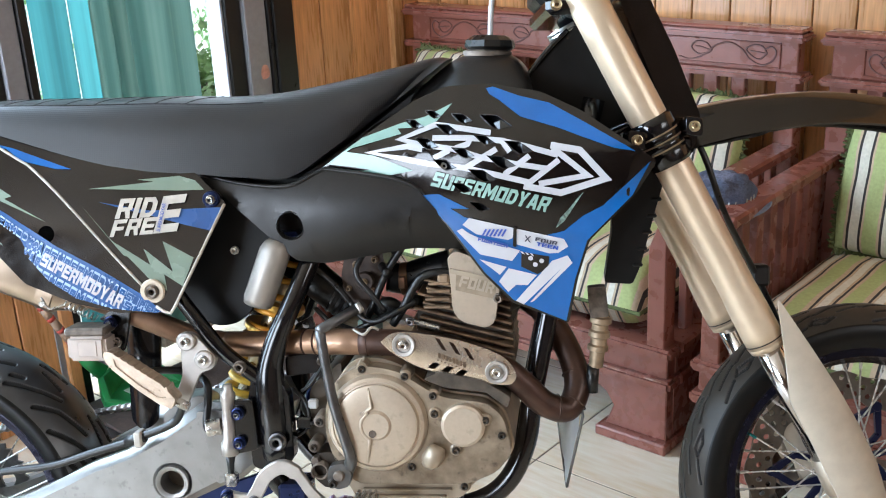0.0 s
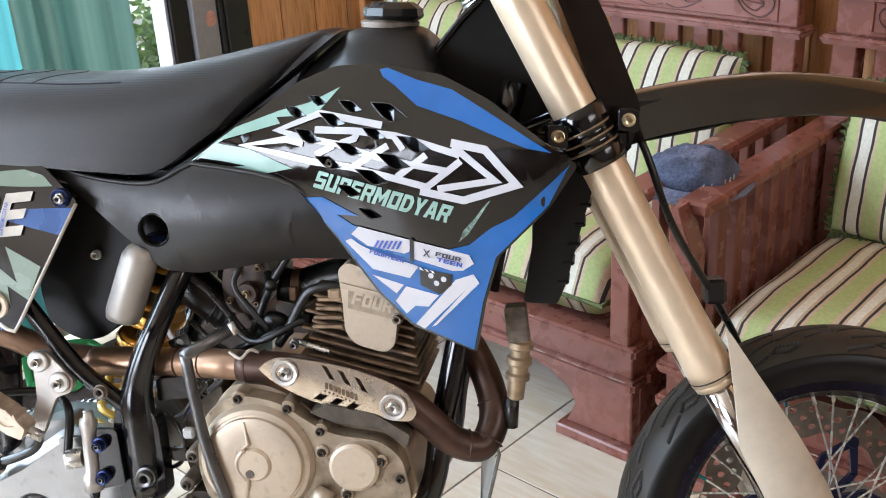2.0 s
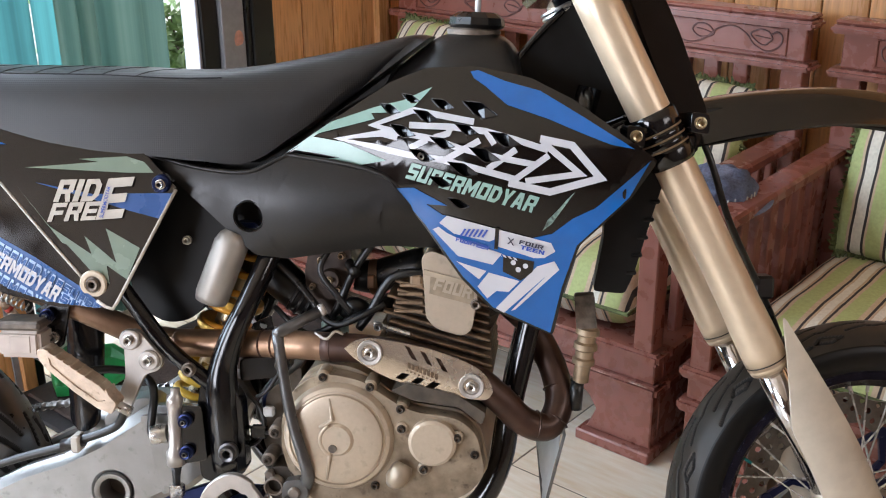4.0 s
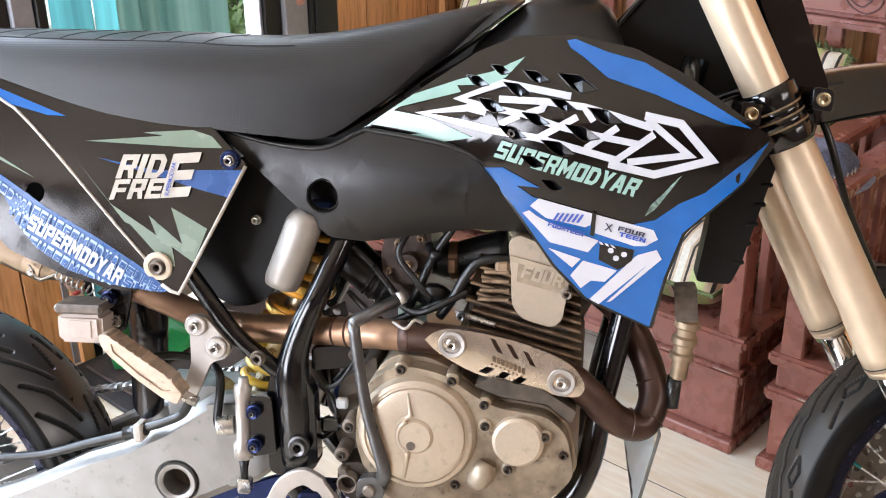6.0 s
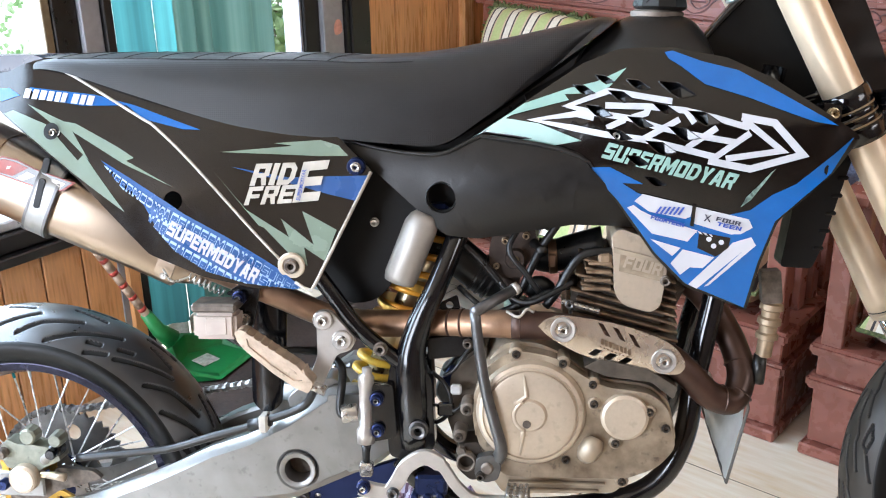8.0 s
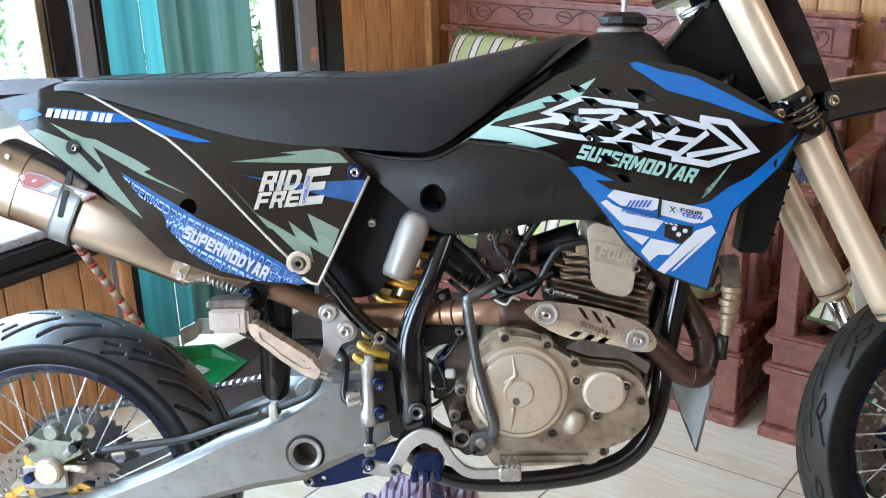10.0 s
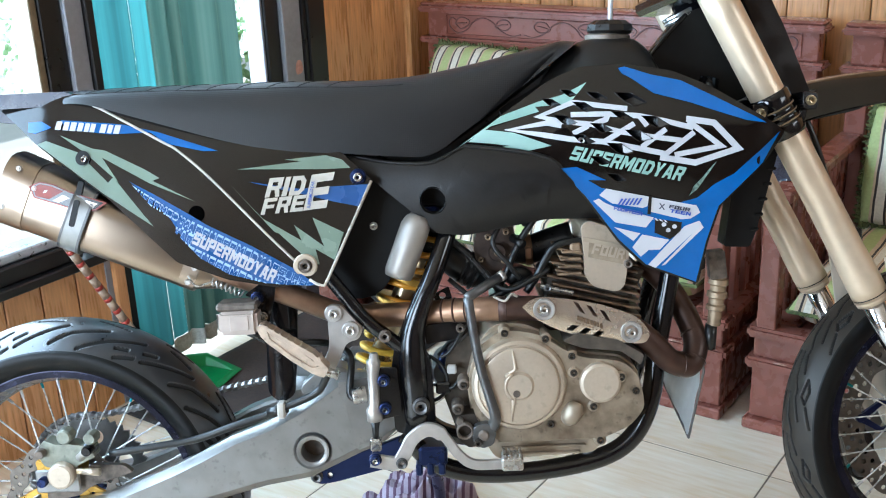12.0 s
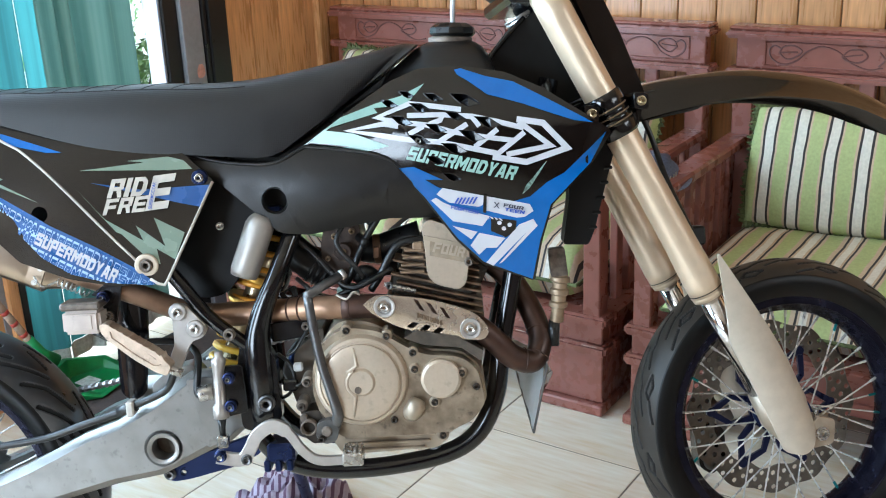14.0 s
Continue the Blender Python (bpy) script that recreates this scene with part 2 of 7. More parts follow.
def empty(name, m=None, parent=None):
    ob = new(name)
    ob.empty_display_size = 0.05
    if parent:
        ob.parent = parent
    if m:
        ob.matrix_basis = m
    return ob


def box(bm, lo, hi, bevel=0.0, seg=1):
    lo, hi = Vector(lo), Vector(hi)
    made = bmesh.ops.create_cube(bm, size=1, matrix=Matrix.Translation((lo + hi) / 2) @ Matrix.Diagonal((*(hi - lo), 1)))
    if bevel:
        edges = {e for v in made["verts"] for e in v.link_edges}
        bmesh.ops.bevel(bm, geom=list(edges), offset=bevel, segments=seg, affect="EDGES", clamp_overlap=True)
    return bm


def boxes(*items, bevel=0.0, seg=1):
    bm = bmesh.new()
    for lo, hi in items:
        box(bm, lo, hi, bevel, seg)
    return bm


def basis(d):
    d = Vector(d).normalized()
    s = d.orthogonal().normalized()
    return s, d.cross(s)


def smooth_path(points, n=6):
    """Catmull-Rom through the points."""
    p = [Vector(q) for q in points]
    if len(p) < 3:
        return p
    p = [2 * p[0] - p[1], *p, 2 * p[-1] - p[-2]]
    out = []
    for i in range(1, len(p) - 2):
        a, b, c, d = p[i - 1 : i + 3]
        for k in range(n):
            t = k / n
            out.append(0.5 * (2 * b + (c - a) * t + (2 * a - 5 * b + 4 * c - d) * t * t + (3 * b - a - 3 * c + d) * t ** 3))
    return [*out, p[-2]]


def tube(bm, points, radius, sides=12, caps=True, flat=1.0):
    """A pipe along the points; radius: a number, or one for each point."""
    p = [Vector(q) for q in points]
    rad = radius if isinstance(radius, (list, tuple)) else [radius] * len(p)
    s, rings = None, []
    for i, q in enumerate(p):
        d = (p[min(i + 1, len(p) - 1)] - p[max(i - 1, 0)]).normalized()
        s = basis(d)[0] if s is None else (s - d * s.dot(d)).normalized()
        u = d.cross(s)
        rings.append([bm.verts.new(q + rad[i] * (math.cos(2 * math.pi * k / sides) * s + flat * math.sin(2 * math.pi * k / sides) * u)) for k in range(sides)])
    for a, b in zip(rings, rings[1:]):
        for k in range(sides):
            bm.faces.new((a[k], a[(k + 1) % sides], b[(k + 1) % sides], b[k]))
    if caps:
        bm.faces.new(rings[0][::-1])
        bm.faces.new(rings[-1])
    return bm


def pipe(points, radius, sides=12, n=0, flat=1.0):
    if not n:
        return tube(bmesh.new(), points, radius, sides, True, flat)
    path = smooth_path(points, n)
    if isinstance(radius, (list, tuple)):
        last = len(points) - 1
        radius = [float(np.interp(k * last / (len(path) - 1), range(last + 1), radius)) for k in range(len(path))]
    return tube(bmesh.new(), path, radius, sides, True, flat)


def lathe(bm, profile, centre, axis, sides=48, closed=False):
    """Turns (radius, along) pairs about an axis through the centre."""
    axis = Vector(axis).normalized()
    s, u = basis(axis)
    centre = Vector(centre)
    rings = []
    for r, h in profile:
        if r < 1e-6:
            rings.append([bm.verts.new(centre + axis * h)])
        else:
            rings.append([bm.verts.new(centre + axis * h + r * (math.cos(2 * math.pi * k / sides) * s + math.sin(2 * math.pi * k / sides) * u)) for k in range(sides)])
    pairs = list(zip(rings, rings[1:])) + ([(rings[-1], rings[0])] if closed else [])
    for a, b in pairs:
        for k in range(sides):
            q = [a[k % len(a)], a[(k + 1) % len(a)], b[(k + 1) % len(b)], b[k % len(b)]]
            q = list(dict.fromkeys(q))
            if len(q) > 2:
                bm.faces.new(q)
    bmesh.ops.recalc_face_normals(bm, faces=bm.faces)
    return bm


def disc(centre, axis, r, depth, bevel=0.0, sides=32):
    b = bevel or min(r, depth) * 0.15
    return lathe(bmesh.new(), [(0, -depth / 2), (r - b, -depth / 2), (r, -depth / 2 + b), (r, depth / 2 - b), (r - b, depth / 2), (0, depth / 2)], centre, axis, sides)


def round_poly(poly, r=0.008, n=3):
    """A polygon with its corners rounded."""
    out, m = [], len(poly)
    for i in range(m):
        p, a, b = (Vector((*poly[j % m], 0)) for j in (i, i - 1, i + 1))
        da, db = a - p, b - p
        k = min(r, da.length * 0.45, db.length * 0.45)
        s, e = p + da.normalized() * k, p + db.normalized() * k
        for t in range(n + 1):
            t /= n
            q = (1 - t) ** 2 * s + 2 * t * (1 - t) * p + t * t * e
            out.append((q.x, q.y))
    return out


def flat_faces(bm, poly, holes=(), step=0.0):
    """A flat filled polygon in (a, c), cut into a grid so that it can be bent."""
    vs = [bm.verts.new((a, 0, c)) for a, c in poly]
    edges = [bm.edges.new((vs[i], vs[(i + 1) % len(vs)])) for i in range(len(vs))]
    for h in holes:
        hv = [bm.verts.new((a, 0, c)) for a, c in h]
        edges += [bm.edges.new((hv[i], hv[(i + 1) % len(hv)])) for i in range(len(hv))]
    bmesh.ops.triangle_fill(bm, edges=edges, use_beauty=True, use_dissolve=False, normal=(0, -1, 0))
    if step:
        for k in (0, 2):
            lo, hi = min(v.co[k] for v in bm.verts), max(v.co[k] for v in bm.verts)
            at = math.ceil(lo / step) * step
            while at < hi:
                co, no = Vector((0, 0, 0)), Vector((0, 0, 0))
                co[k], no[k] = at, 1
                bmesh.ops.bisect_plane(bm, geom=bm.verts[:] + bm.edges[:] + bm.faces[:], dist=1e-5, plane_co=co, plane_no=no)
                at += step
    return bm


def sheet(poly, bfun, thick=0.004, holes=(), step=0.025, off=0.0):
    """A bent plastic panel whose outer face lies at b = bfun(a, c) - off, with an inner face thick metres behind it."""
    bm = flat_faces(bmesh.new(), poly, holes, step)
    for f in bm.faces:
        if f.normal.y > 0:
            f.normal_flip()
    for v in bm.verts:
        v.co.y = bfun(v.co.x, v.co.z) - off
    if thick:
        rim = [e for e in bm.edges if e.is_boundary]
        twin = {v: bm.verts.new((v.co.x, v.co.y + thick, v.co.z)) for v in list(bm.verts)}
        for f in list(bm.faces):
            bm.faces.new([twin[v] for v in f.verts][::-1])
        for e in rim:
            a, b = e.verts
            bm.faces.new((a, twin[a], twin[b], b))
        bmesh.ops.recalc_face_normals(bm, faces=bm.faces)
    return bm


def plate(poly, b0, b1, bevel=0.0, holes=()):
    """A flat plate with its outline in (a, c), from b0 to b1."""
    bm = sheet(poly, lambda a, c: b0, b1 - b0, holes, 0)
    if bevel:
        edges = [e for e in bm.edges if len(e.link_faces) == 2 and e.calc_face_angle(0) > 0.6 and abs(e.verts[0].co.y - e.verts[1].co.y) < 1e-6]
        bmesh.ops.bevel(bm, geom=edges, offset=bevel, segments=1, affect="EDGES", clamp_overlap=True)
    return bm


def circle(a, c, r, n=24):
    return [(a + r * math.cos(2 * math.pi * k / n), c + r * math.sin(2 * math.pi * k / n)) for k in range(n)]


def banded(name, axis, period, bands, rough=0.85, bump=0.25, offset=0.0, cross=0.0):
    """Woven cloth with stripes: bands are (start, colour) in parts of the period along one axis of the object."""
    m = bpy.data.materials.new(name)
    m.use_nodes = True
    n, l = m.node_tree.nodes, m.node_tree.links
    b = n["Principled BSDF"]
    b.inputs["Roughness"].default_value = rough
    co, sep = n.new("ShaderNodeTexCoord"), n.new("ShaderNodeSeparateXYZ")
    l.new(co.outputs["Object"], sep.inputs[0])
    wob = n.new("ShaderNodeTexNoise")
    wob.inputs["Scale"].default_value = 9
    l.new(co.outputs["Object"], wob.inputs["Vector"])
    add = n.new("ShaderNodeMath")
    add.operation = "MULTIPLY_ADD"
    add.inputs[1].default_value, add.inputs[2].default_value = 0.010, offset
    l.new(wob.outputs["Fac"], add.inputs[0])
    s2 = n.new("ShaderNodeMath")
    l.new(sep.outputs[axis], s2.inputs[0])
    l.new(add.outputs[0], s2.inputs[1])
    div = n.new("ShaderNodeMath")
    div.operation, div.inputs[1].default_value = "DIVIDE", period
    l.new(s2.outputs[0], div.inputs[0])
    fr = n.new("ShaderNodeMath")
    fr.operation = "FRACT"
    l.new(div.outputs[0], fr.inputs[0])
    ramp = n.new("ShaderNodeValToRGB")
    ramp.color_ramp.interpolation = "CONSTANT"
    el = ramp.color_ramp.elements
    el[0].position, el[0].color = bands[0][0], (*bands[0][1], 1)
    el[1].position, el[1].color = bands[1][0], (*bands[1][1], 1)
    for at, c in bands[2:]:
        el.new(at).color = (*c, 1)
    l.new(fr.outputs[0], ramp.inputs[0])
    fine = n.new("ShaderNodeTexNoise")
    fine.inputs["Scale"].default_value, fine.inputs["Detail"].default_value = 140, 5
    l.new(co.outputs["Object"], fine.inputs["Vector"])
    mr = n.new("ShaderNodeMapRange")
    mr.inputs[3].default_value, mr.inputs[4].default_value = 0.7, 1.15
    l.new(fine.outputs["Fac"], mr.inputs[0])
    hsv = n.new("ShaderNodeHueSaturation")
    l.new(mr.outputs[0], hsv.inputs["Value"])
    l.new(ramp.outputs[0], hsv.inputs["Color"])
    l.new(hsv.outputs[0], b.inputs["Base Color"])
    bp = n.new("ShaderNodeBump")
    bp.inputs["Strength"].default_value, bp.inputs["Distance"].default_value = bump, 0.003
    l.new(fine.outputs["Fac"], bp.inputs["Height"])
    l.new(bp.outputs[0], b.inputs["Normal"])
    return m


INK, WHITE, SAND, LEAF = (0.035, 0.03, 0.03), (0.70, 0.66, 0.57), (0.55, 0.42, 0.29), (0.43, 0.49, 0.205)
M["stripes"] = banded("striped_cloth", 0, 0.080, [(0.0, INK), (0.075, WHITE), (0.36, INK), (0.435, SAND), (0.50, LEAF), (0.92, SAND)])
M["seat_stripes"] = banded("striped_seat_cloth", 0, 0.092, [(0.0, INK), (0.06, SAND), (0.12, WHITE), (0.30, SAND), (0.36, INK), (0.42, SAND), (0.50, LEAF), (0.88, SAND)])
M["shirt"] = banded("striped_shirt", 0, 0.016, [(0.0, (0.13, 0.07, 0.12)), (0.4, (0.42, 0.36, 0.44))], offset=0.0)


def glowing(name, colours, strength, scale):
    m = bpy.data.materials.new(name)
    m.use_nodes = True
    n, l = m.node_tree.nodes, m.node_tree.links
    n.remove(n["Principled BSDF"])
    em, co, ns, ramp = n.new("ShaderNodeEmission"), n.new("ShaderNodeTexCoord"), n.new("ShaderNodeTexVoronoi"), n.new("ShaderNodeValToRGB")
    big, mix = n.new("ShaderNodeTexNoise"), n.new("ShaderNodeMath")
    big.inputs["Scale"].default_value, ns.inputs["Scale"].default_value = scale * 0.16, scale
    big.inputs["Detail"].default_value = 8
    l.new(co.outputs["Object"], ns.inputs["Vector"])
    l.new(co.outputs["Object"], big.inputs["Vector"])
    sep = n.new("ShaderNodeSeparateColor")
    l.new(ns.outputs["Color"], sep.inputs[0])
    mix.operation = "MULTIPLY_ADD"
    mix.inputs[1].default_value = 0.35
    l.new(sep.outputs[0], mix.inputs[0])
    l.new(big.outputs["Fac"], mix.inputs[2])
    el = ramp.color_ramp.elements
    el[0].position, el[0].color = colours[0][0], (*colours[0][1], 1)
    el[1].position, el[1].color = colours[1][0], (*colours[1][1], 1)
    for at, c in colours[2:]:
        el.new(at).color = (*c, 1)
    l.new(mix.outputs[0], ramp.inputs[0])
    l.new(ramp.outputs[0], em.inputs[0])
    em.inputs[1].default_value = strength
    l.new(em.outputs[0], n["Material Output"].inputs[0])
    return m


# the daylight on the garden is put in as the backdrop's own glow
M["garden"] = glowing("glowing_garden", [(0.42, (0.14, 0.30, 0.10)), (0.53, (0.34, 0.52, 0.26)), (0.60, (0.75, 0.88, 0.70)), (0.70, (1, 1, 1))], 1.5, 42)


def drape(name, dark, light, sheer):
    m = bpy.data.materials.new(name)
    m.use_nodes = True
    n, l = m.node_tree.nodes, m.node_tree.links
    b = n["Principled BSDF"]
    b.inputs["Roughness"].default_value = 0.85
    tr, mix, co, ns, ramp = n.new("ShaderNodeBsdfTranslucent"), n.new("ShaderNodeMixShader"), n.new("ShaderNodeTexCoord"), n.new("ShaderNodeTexNoise"), n.new("ShaderNodeValToRGB")
    ns.inputs["Scale"].default_value, ns.inputs["Detail"].default_value = 26, 4
    mp = n.new("ShaderNodeMapping")
    mp.inputs["Scale"].default_value = (1, 1, 0.012)
    l.new(co.outputs["Object"], mp.inputs[0])
    l.new(mp.outputs[0], ns.inputs["Vector"])
    ramp.color_ramp.elements[0].position, ramp.color_ramp.elements[1].position = 0.36, 0.62
    ramp.color_ramp.elements[0].color, ramp.color_ramp.elements[1].color = (*dark, 1), (*light, 1)
    l.new(ns.outputs["Fac"], ramp.inputs[0])
    l.new(ramp.outputs[0], b.inputs["Base Color"])
    l.new(ramp.outputs[0], tr.inputs[0])
    mix.inputs[0].default_value = sheer
    l.new(b.outputs[0], mix.inputs[1])
    l.new(tr.outputs[0], mix.inputs[2])
    l.new(mix.outputs[0], n["Material Output"].inputs[0])
    return m


M["drape"] = drape("sheer_teal_drape", (0.036, 0.125, 0.130), (0.066, 0.228, 0.235), 0.38)
M["drape_thick"] = drape("doubled_teal_drape", (0.075, 0.168, 0.144), (0.152, 0.270, 0.234), 0.12)


# the seat's cover is embossed with a grid of dots
n, l = M["seat"].node_tree.nodes, M["seat"].node_tree.links
co, sep = n.new("ShaderNodeTexCoord"), n.new("ShaderNodeSeparateXYZ")
l.new(co.outputs["Object"], sep.inputs[0])
waves = []
for axis, other, k in ((0, 2, 1.0), (0, 2, -1.0)):
    mul = n.new("ShaderNodeMath")
    mul.operation, mul.inputs[1].default_value = "MULTIPLY_ADD", k
    l.new(sep.outputs[2], mul.inputs[0])
    l.new(sep.outputs[0], mul.inputs[2])
    sc = n.new("ShaderNodeMath")
    sc.operation, sc.inputs[1].default_value = "MULTIPLY", 2 * math.pi / 0.0062
    l.new(mul.outputs[0], sc.inputs[0])
    sn = n.new("ShaderNodeMath")
    sn.operation = "SINE"
    l.new(sc.outputs[0], sn.inputs[0])
    waves.append(sn)
prod = n.new("ShaderNodeMath")
prod.operation = "MULTIPLY"
l.new(waves[0].outputs[0], prod.inputs[0])
l.new(waves[1].outputs[0], prod.inputs[1])
dots = n.new("ShaderNodeBump")
dots.inputs["Strength"].default_value, dots.inputs["Distance"].default_value = 0.12, 0.0010
l.new(prod.outputs[0], dots.inputs["Height"])
l.new(dots.outputs[0], n["Principled BSDF"].inputs["Normal"])
M["fork"].node_tree.nodes["Principled BSDF"].inputs["Coat Roughness"].default_value = 0.28
# dusty rubber and vinyl take a strong sheen at a flat angle
for key, level in (("deep_black", 0.25), ("black_satin", 0.4), ("rubber", 0.4), ("rubber_worn", 0.9), ("seat", 0.5), ("blade", 0.6), ("frame", 0.6), ("gloss_black", 0.5)):
    M[key].node_tree.nodes["Principled BSDF"].inputs["Specular IOR Level"].default_value = level


# ---- the room ----
WX, WY, EX, SY, TOP = -2.119, 2.83, 1.9, -3.5, 2.6
GX, GY, TS = -0.987, 1.88, 0.42

floor = tagged(part("floor", boxes(((WX - 0.1, SY - 0.1, -0.06), (EX + 0.1, WY + 0.1, -0.0012))), "grout"), "cream glazed floor tiles with pale brown streaks and dark joints", "floor", kind="structure")
tagged(part("ceiling", boxes(((WX - 0.1, SY - 0.1, TOP), (EX + 0.1, WY + 0.1, TOP + 0.1))), "ceiling"), "plain pale board ceiling", "ceiling", kind="structure")
wall_back = tagged(part("wall_back", boxes(((WX - 0.12, WY + 0.012, 0), (EX + 0.1, WY + 0.12, TOP))), "grout"), "wall of varnished vertical pine planks", "wall", kind="structure")
tagged(part("wall_east", boxes(((EX, SY, 0), (EX + 0.1, WY, TOP))), "wall"), "plain dark brown boarded wall", "wall", kind="structure")
tagged(part("wall_south", boxes(((WX, SY - 0.1, 0), (-2.1, SY, TOP)), ((-0.3, SY - 0.1, 0), (EX, SY, TOP)), ((-2.1, SY - 0.1, 2.2), (-0.3, SY, TOP)), ((-2.1, SY - 0.1, 0), (-0.3, SY, 0.5))), "wall"), "plain dark brown boarded wall with an unseen wide window", "wall", kind="structure")
# the window wall: planks by the corner, a door with a curtain, a low window with planks below it
wall_west = tagged(part("wall_west", boxes(((WX - 0.12, 2.26, 0), (WX - 0.012, WY + 0.012, TOP)), ((WX - 0.12, SY, 2.1), (WX - 0.012, 2.26, TOP)), ((WX - 0.12, SY, 0), (WX - 0.012, 1.40, 0.42)), ((WX - 0.12, SY, 0), (WX - 0.012, -0.9, 2.1))), "grout"), "wall of varnished pine planks with a window and a door", "wall", kind="structure")


def plank_mesh(w, h, t=0.012):
    bm = boxes(((0, 0, 0), (w - 0.003, t, h)), bevel=0.0025)
    me = bpy.data.meshes.new("plank")
    bm.to_mesh(me)
    bm.free()
    me.materials.append(M["plank"])
    return me


def planks(parent, start, along, count, w, z0, h):
    me = plank_mesh(w, h)
    for k in range(count):
        ob = new("plank", me)
        ob.parent = parent
        p = Vector(start) + Vector(along) * w * k
        turn = 0 if along[0] else 90
        ob.matrix_basis = pose(p.x, p.y, z0, 0, 0, turn)


planks(wall_back, (WX - 0.013, WY, 0), (1, 0, 0), 36, 0.1126, 0, TOP)
planks(wall_west, (WX, 2.261, 0), (0, 1, 0), 5, 0.1243, 0, TOP)
planks(wall_west, (WX, -0.924, 0), (0, 1, 0), 23, 0.1, 0, 0.41)

tile_bm = boxes(((0.0020, 0.0020, -0.01), (TS - 0.0020, TS - 0.0020, 0)), bevel=0.0006)
tile_me = bpy.data.meshes.new("tile")
tile_bm.to_mesh(tile_me)
tile_bm.free()
tile_me.materials.append(M["tile"])
for i in range(-4, 8):
    for j in range(-13, 3):
        x, y = GX + i * TS, GY + j * TS
        if x > WX - TS + 0.1 and x < EX and y > SY - TS + 0.1 and y < WY:
            ob = new("tile", tile_me)
            ob.parent = floor
            ob.matrix_basis = pose(x, y, 0) @ Matrix.Diagonal((1, min(1, (WY + 0.01 - y) / TS), 1, 1))

# ---- window wall fittings ----
door = tagged(empty("door_1"), "dark aluminium sliding door frame, open behind a curtain", "door", kind="structure")
part("door_frame", boxes(((WX - .10, 2.1840, 0), (WX + .018, 2.2612, 2.1)), bevel=.004), "alu_dark", door)
part("door_seal", boxes(((WX - .08, 2.1695, 0), (WX + .010, 2.1835, 2.1)), bevel=.002), "alu_dark", door)
part("door_stile", boxes(((WX - .07, 2.0904, 0), (WX + .002, 2.1685, 2.1)), bevel=.003), "alu_grey", door, "grey door stile")
part("door_stile", boxes(((WX - .09, 2.0344, 0), (WX - .012, 2.0899, 2.1)), bevel=.003), "alu_dark", door)
part("glazing_bead", boxes(((WX - .085, 2.0247, 0), (WX - .020, 2.0339, 2.1)), bevel=.002), "alu_grey", door)
part("sticker", plate(round_poly([(0, 0), (.026, .004), (.030, .022), (.022, .042), (.006, .044), (-.004, .022)], .009), 0, .001), "pink", door, "torn pink sticker").matrix_basis = pose(WX + .0022, 2.132, .737, 0, 0, 90)
part("door_head", boxes(((WX - .10, 1.40, 2.08), (WX + .01, 2.2612, 2.12)), bevel=.003), "alu_dark", door)
win = tagged(empty("window_1"), "dark aluminium window frame without a curtain", "window", kind="structure")
part("window_post", boxes(((WX - .10, 1.4120, 0), (WX + .012, 1.4361, 2.1)), bevel=.003), "alu_dark", win)
part("window_stile", boxes(((WX - .08, 1.3608, .0), (WX + .002, 1.4115, 2.1)), bevel=.003), "alu_grey", win, "grey window stile")
part("window_stile", boxes(((WX - .09, 1.3010, .47), (WX - .010, 1.3603, 2.1)), bevel=.003), "alu_dark", win)
part("glazing_bead", boxes(((WX - .085, 1.2798, .47), (WX - .016, 1.3005, 2.1)), bevel=.002), "alu_brown", win)
part("window_rail", boxes(((WX - .09, -.9, .435), (WX + .012, 1.3010, .478)), bevel=.004), "alu_dark", win)
part("window_track", boxes(((WX - .075, -.9, .4785), (WX - .004, 1.2798, .503)), bevel=.004), "alu_bright", win, "bright window track")
part("window_sill", boxes(((WX - .1, -.9, .411), (WX + .03, 1.405, .4345)), bevel=.003), "alu_dark", win)
part("corner_trim", boxes(((WX - .01, 2.68, 0), (WX + .02, 2.735, TOP)), bevel=.006), "plank", wall_west)
part("lower_trim", boxes(((WX, 1.378, 0), (WX + .016, 1.414, .41)), bevel=.004), "plank", wall_west)


def curtain_mesh(y0, y1, z0, z1, depth, creases=()):
    """Hanging cloth between y0 and y1, softly waved, with sharp creases at the given places."""
    bm, rows, n = bmesh.new(), [], 110
    for j in range(14):
        z = z0 + (z1 - z0) * j / 13
        row = []
        for k in range(n + 1):
            y = y0 + (y1 - y0) * k / n
            x = depth * (math.sin(y * 46 + .25 * math.sin(z * 2)) + .4 * math.sin(y * 103 + z * .5))
            for c, d, w in creases:
                x -= d * math.exp(-((y - c - .006 * math.sin(z * 3)) / w) ** 2)
            row.append(bm.verts.new((x, y + .010 * (z1 - z) * (y - 1.6), z)))
        rows.append(row)
    for a, b in zip(rows, rows[1:]):
        for k in range(n):
            bm.faces.new((a[k], a[k + 1], b[k + 1], b[k]))
    return bm


cur = tagged(empty("curtain", pose(WX - .012, 0, 0)), "sheer teal curtain hanging in folds before the open door", "curtain")
for y0, y1, mat, creases in ((1.461, 1.548, "drape", ()), (1.556, 1.623, "drape", ()), (1.619, 1.915, "drape_thick", ((1.641, .018, .012), (1.677, .035, .007), (1.737, .050, .008), (1.783, .012, .03)))):
    part("cloth", curtain_mesh(y0, y1, .10, 2.08, .014 if mat == "drape" else .008, creases), mat, cur, smooth=60)
    part("hem", curtain_mesh(y0 - .004, y1 - .004, .052, .100, .009, creases), "hem", cur, "white lace hem", smooth=60)
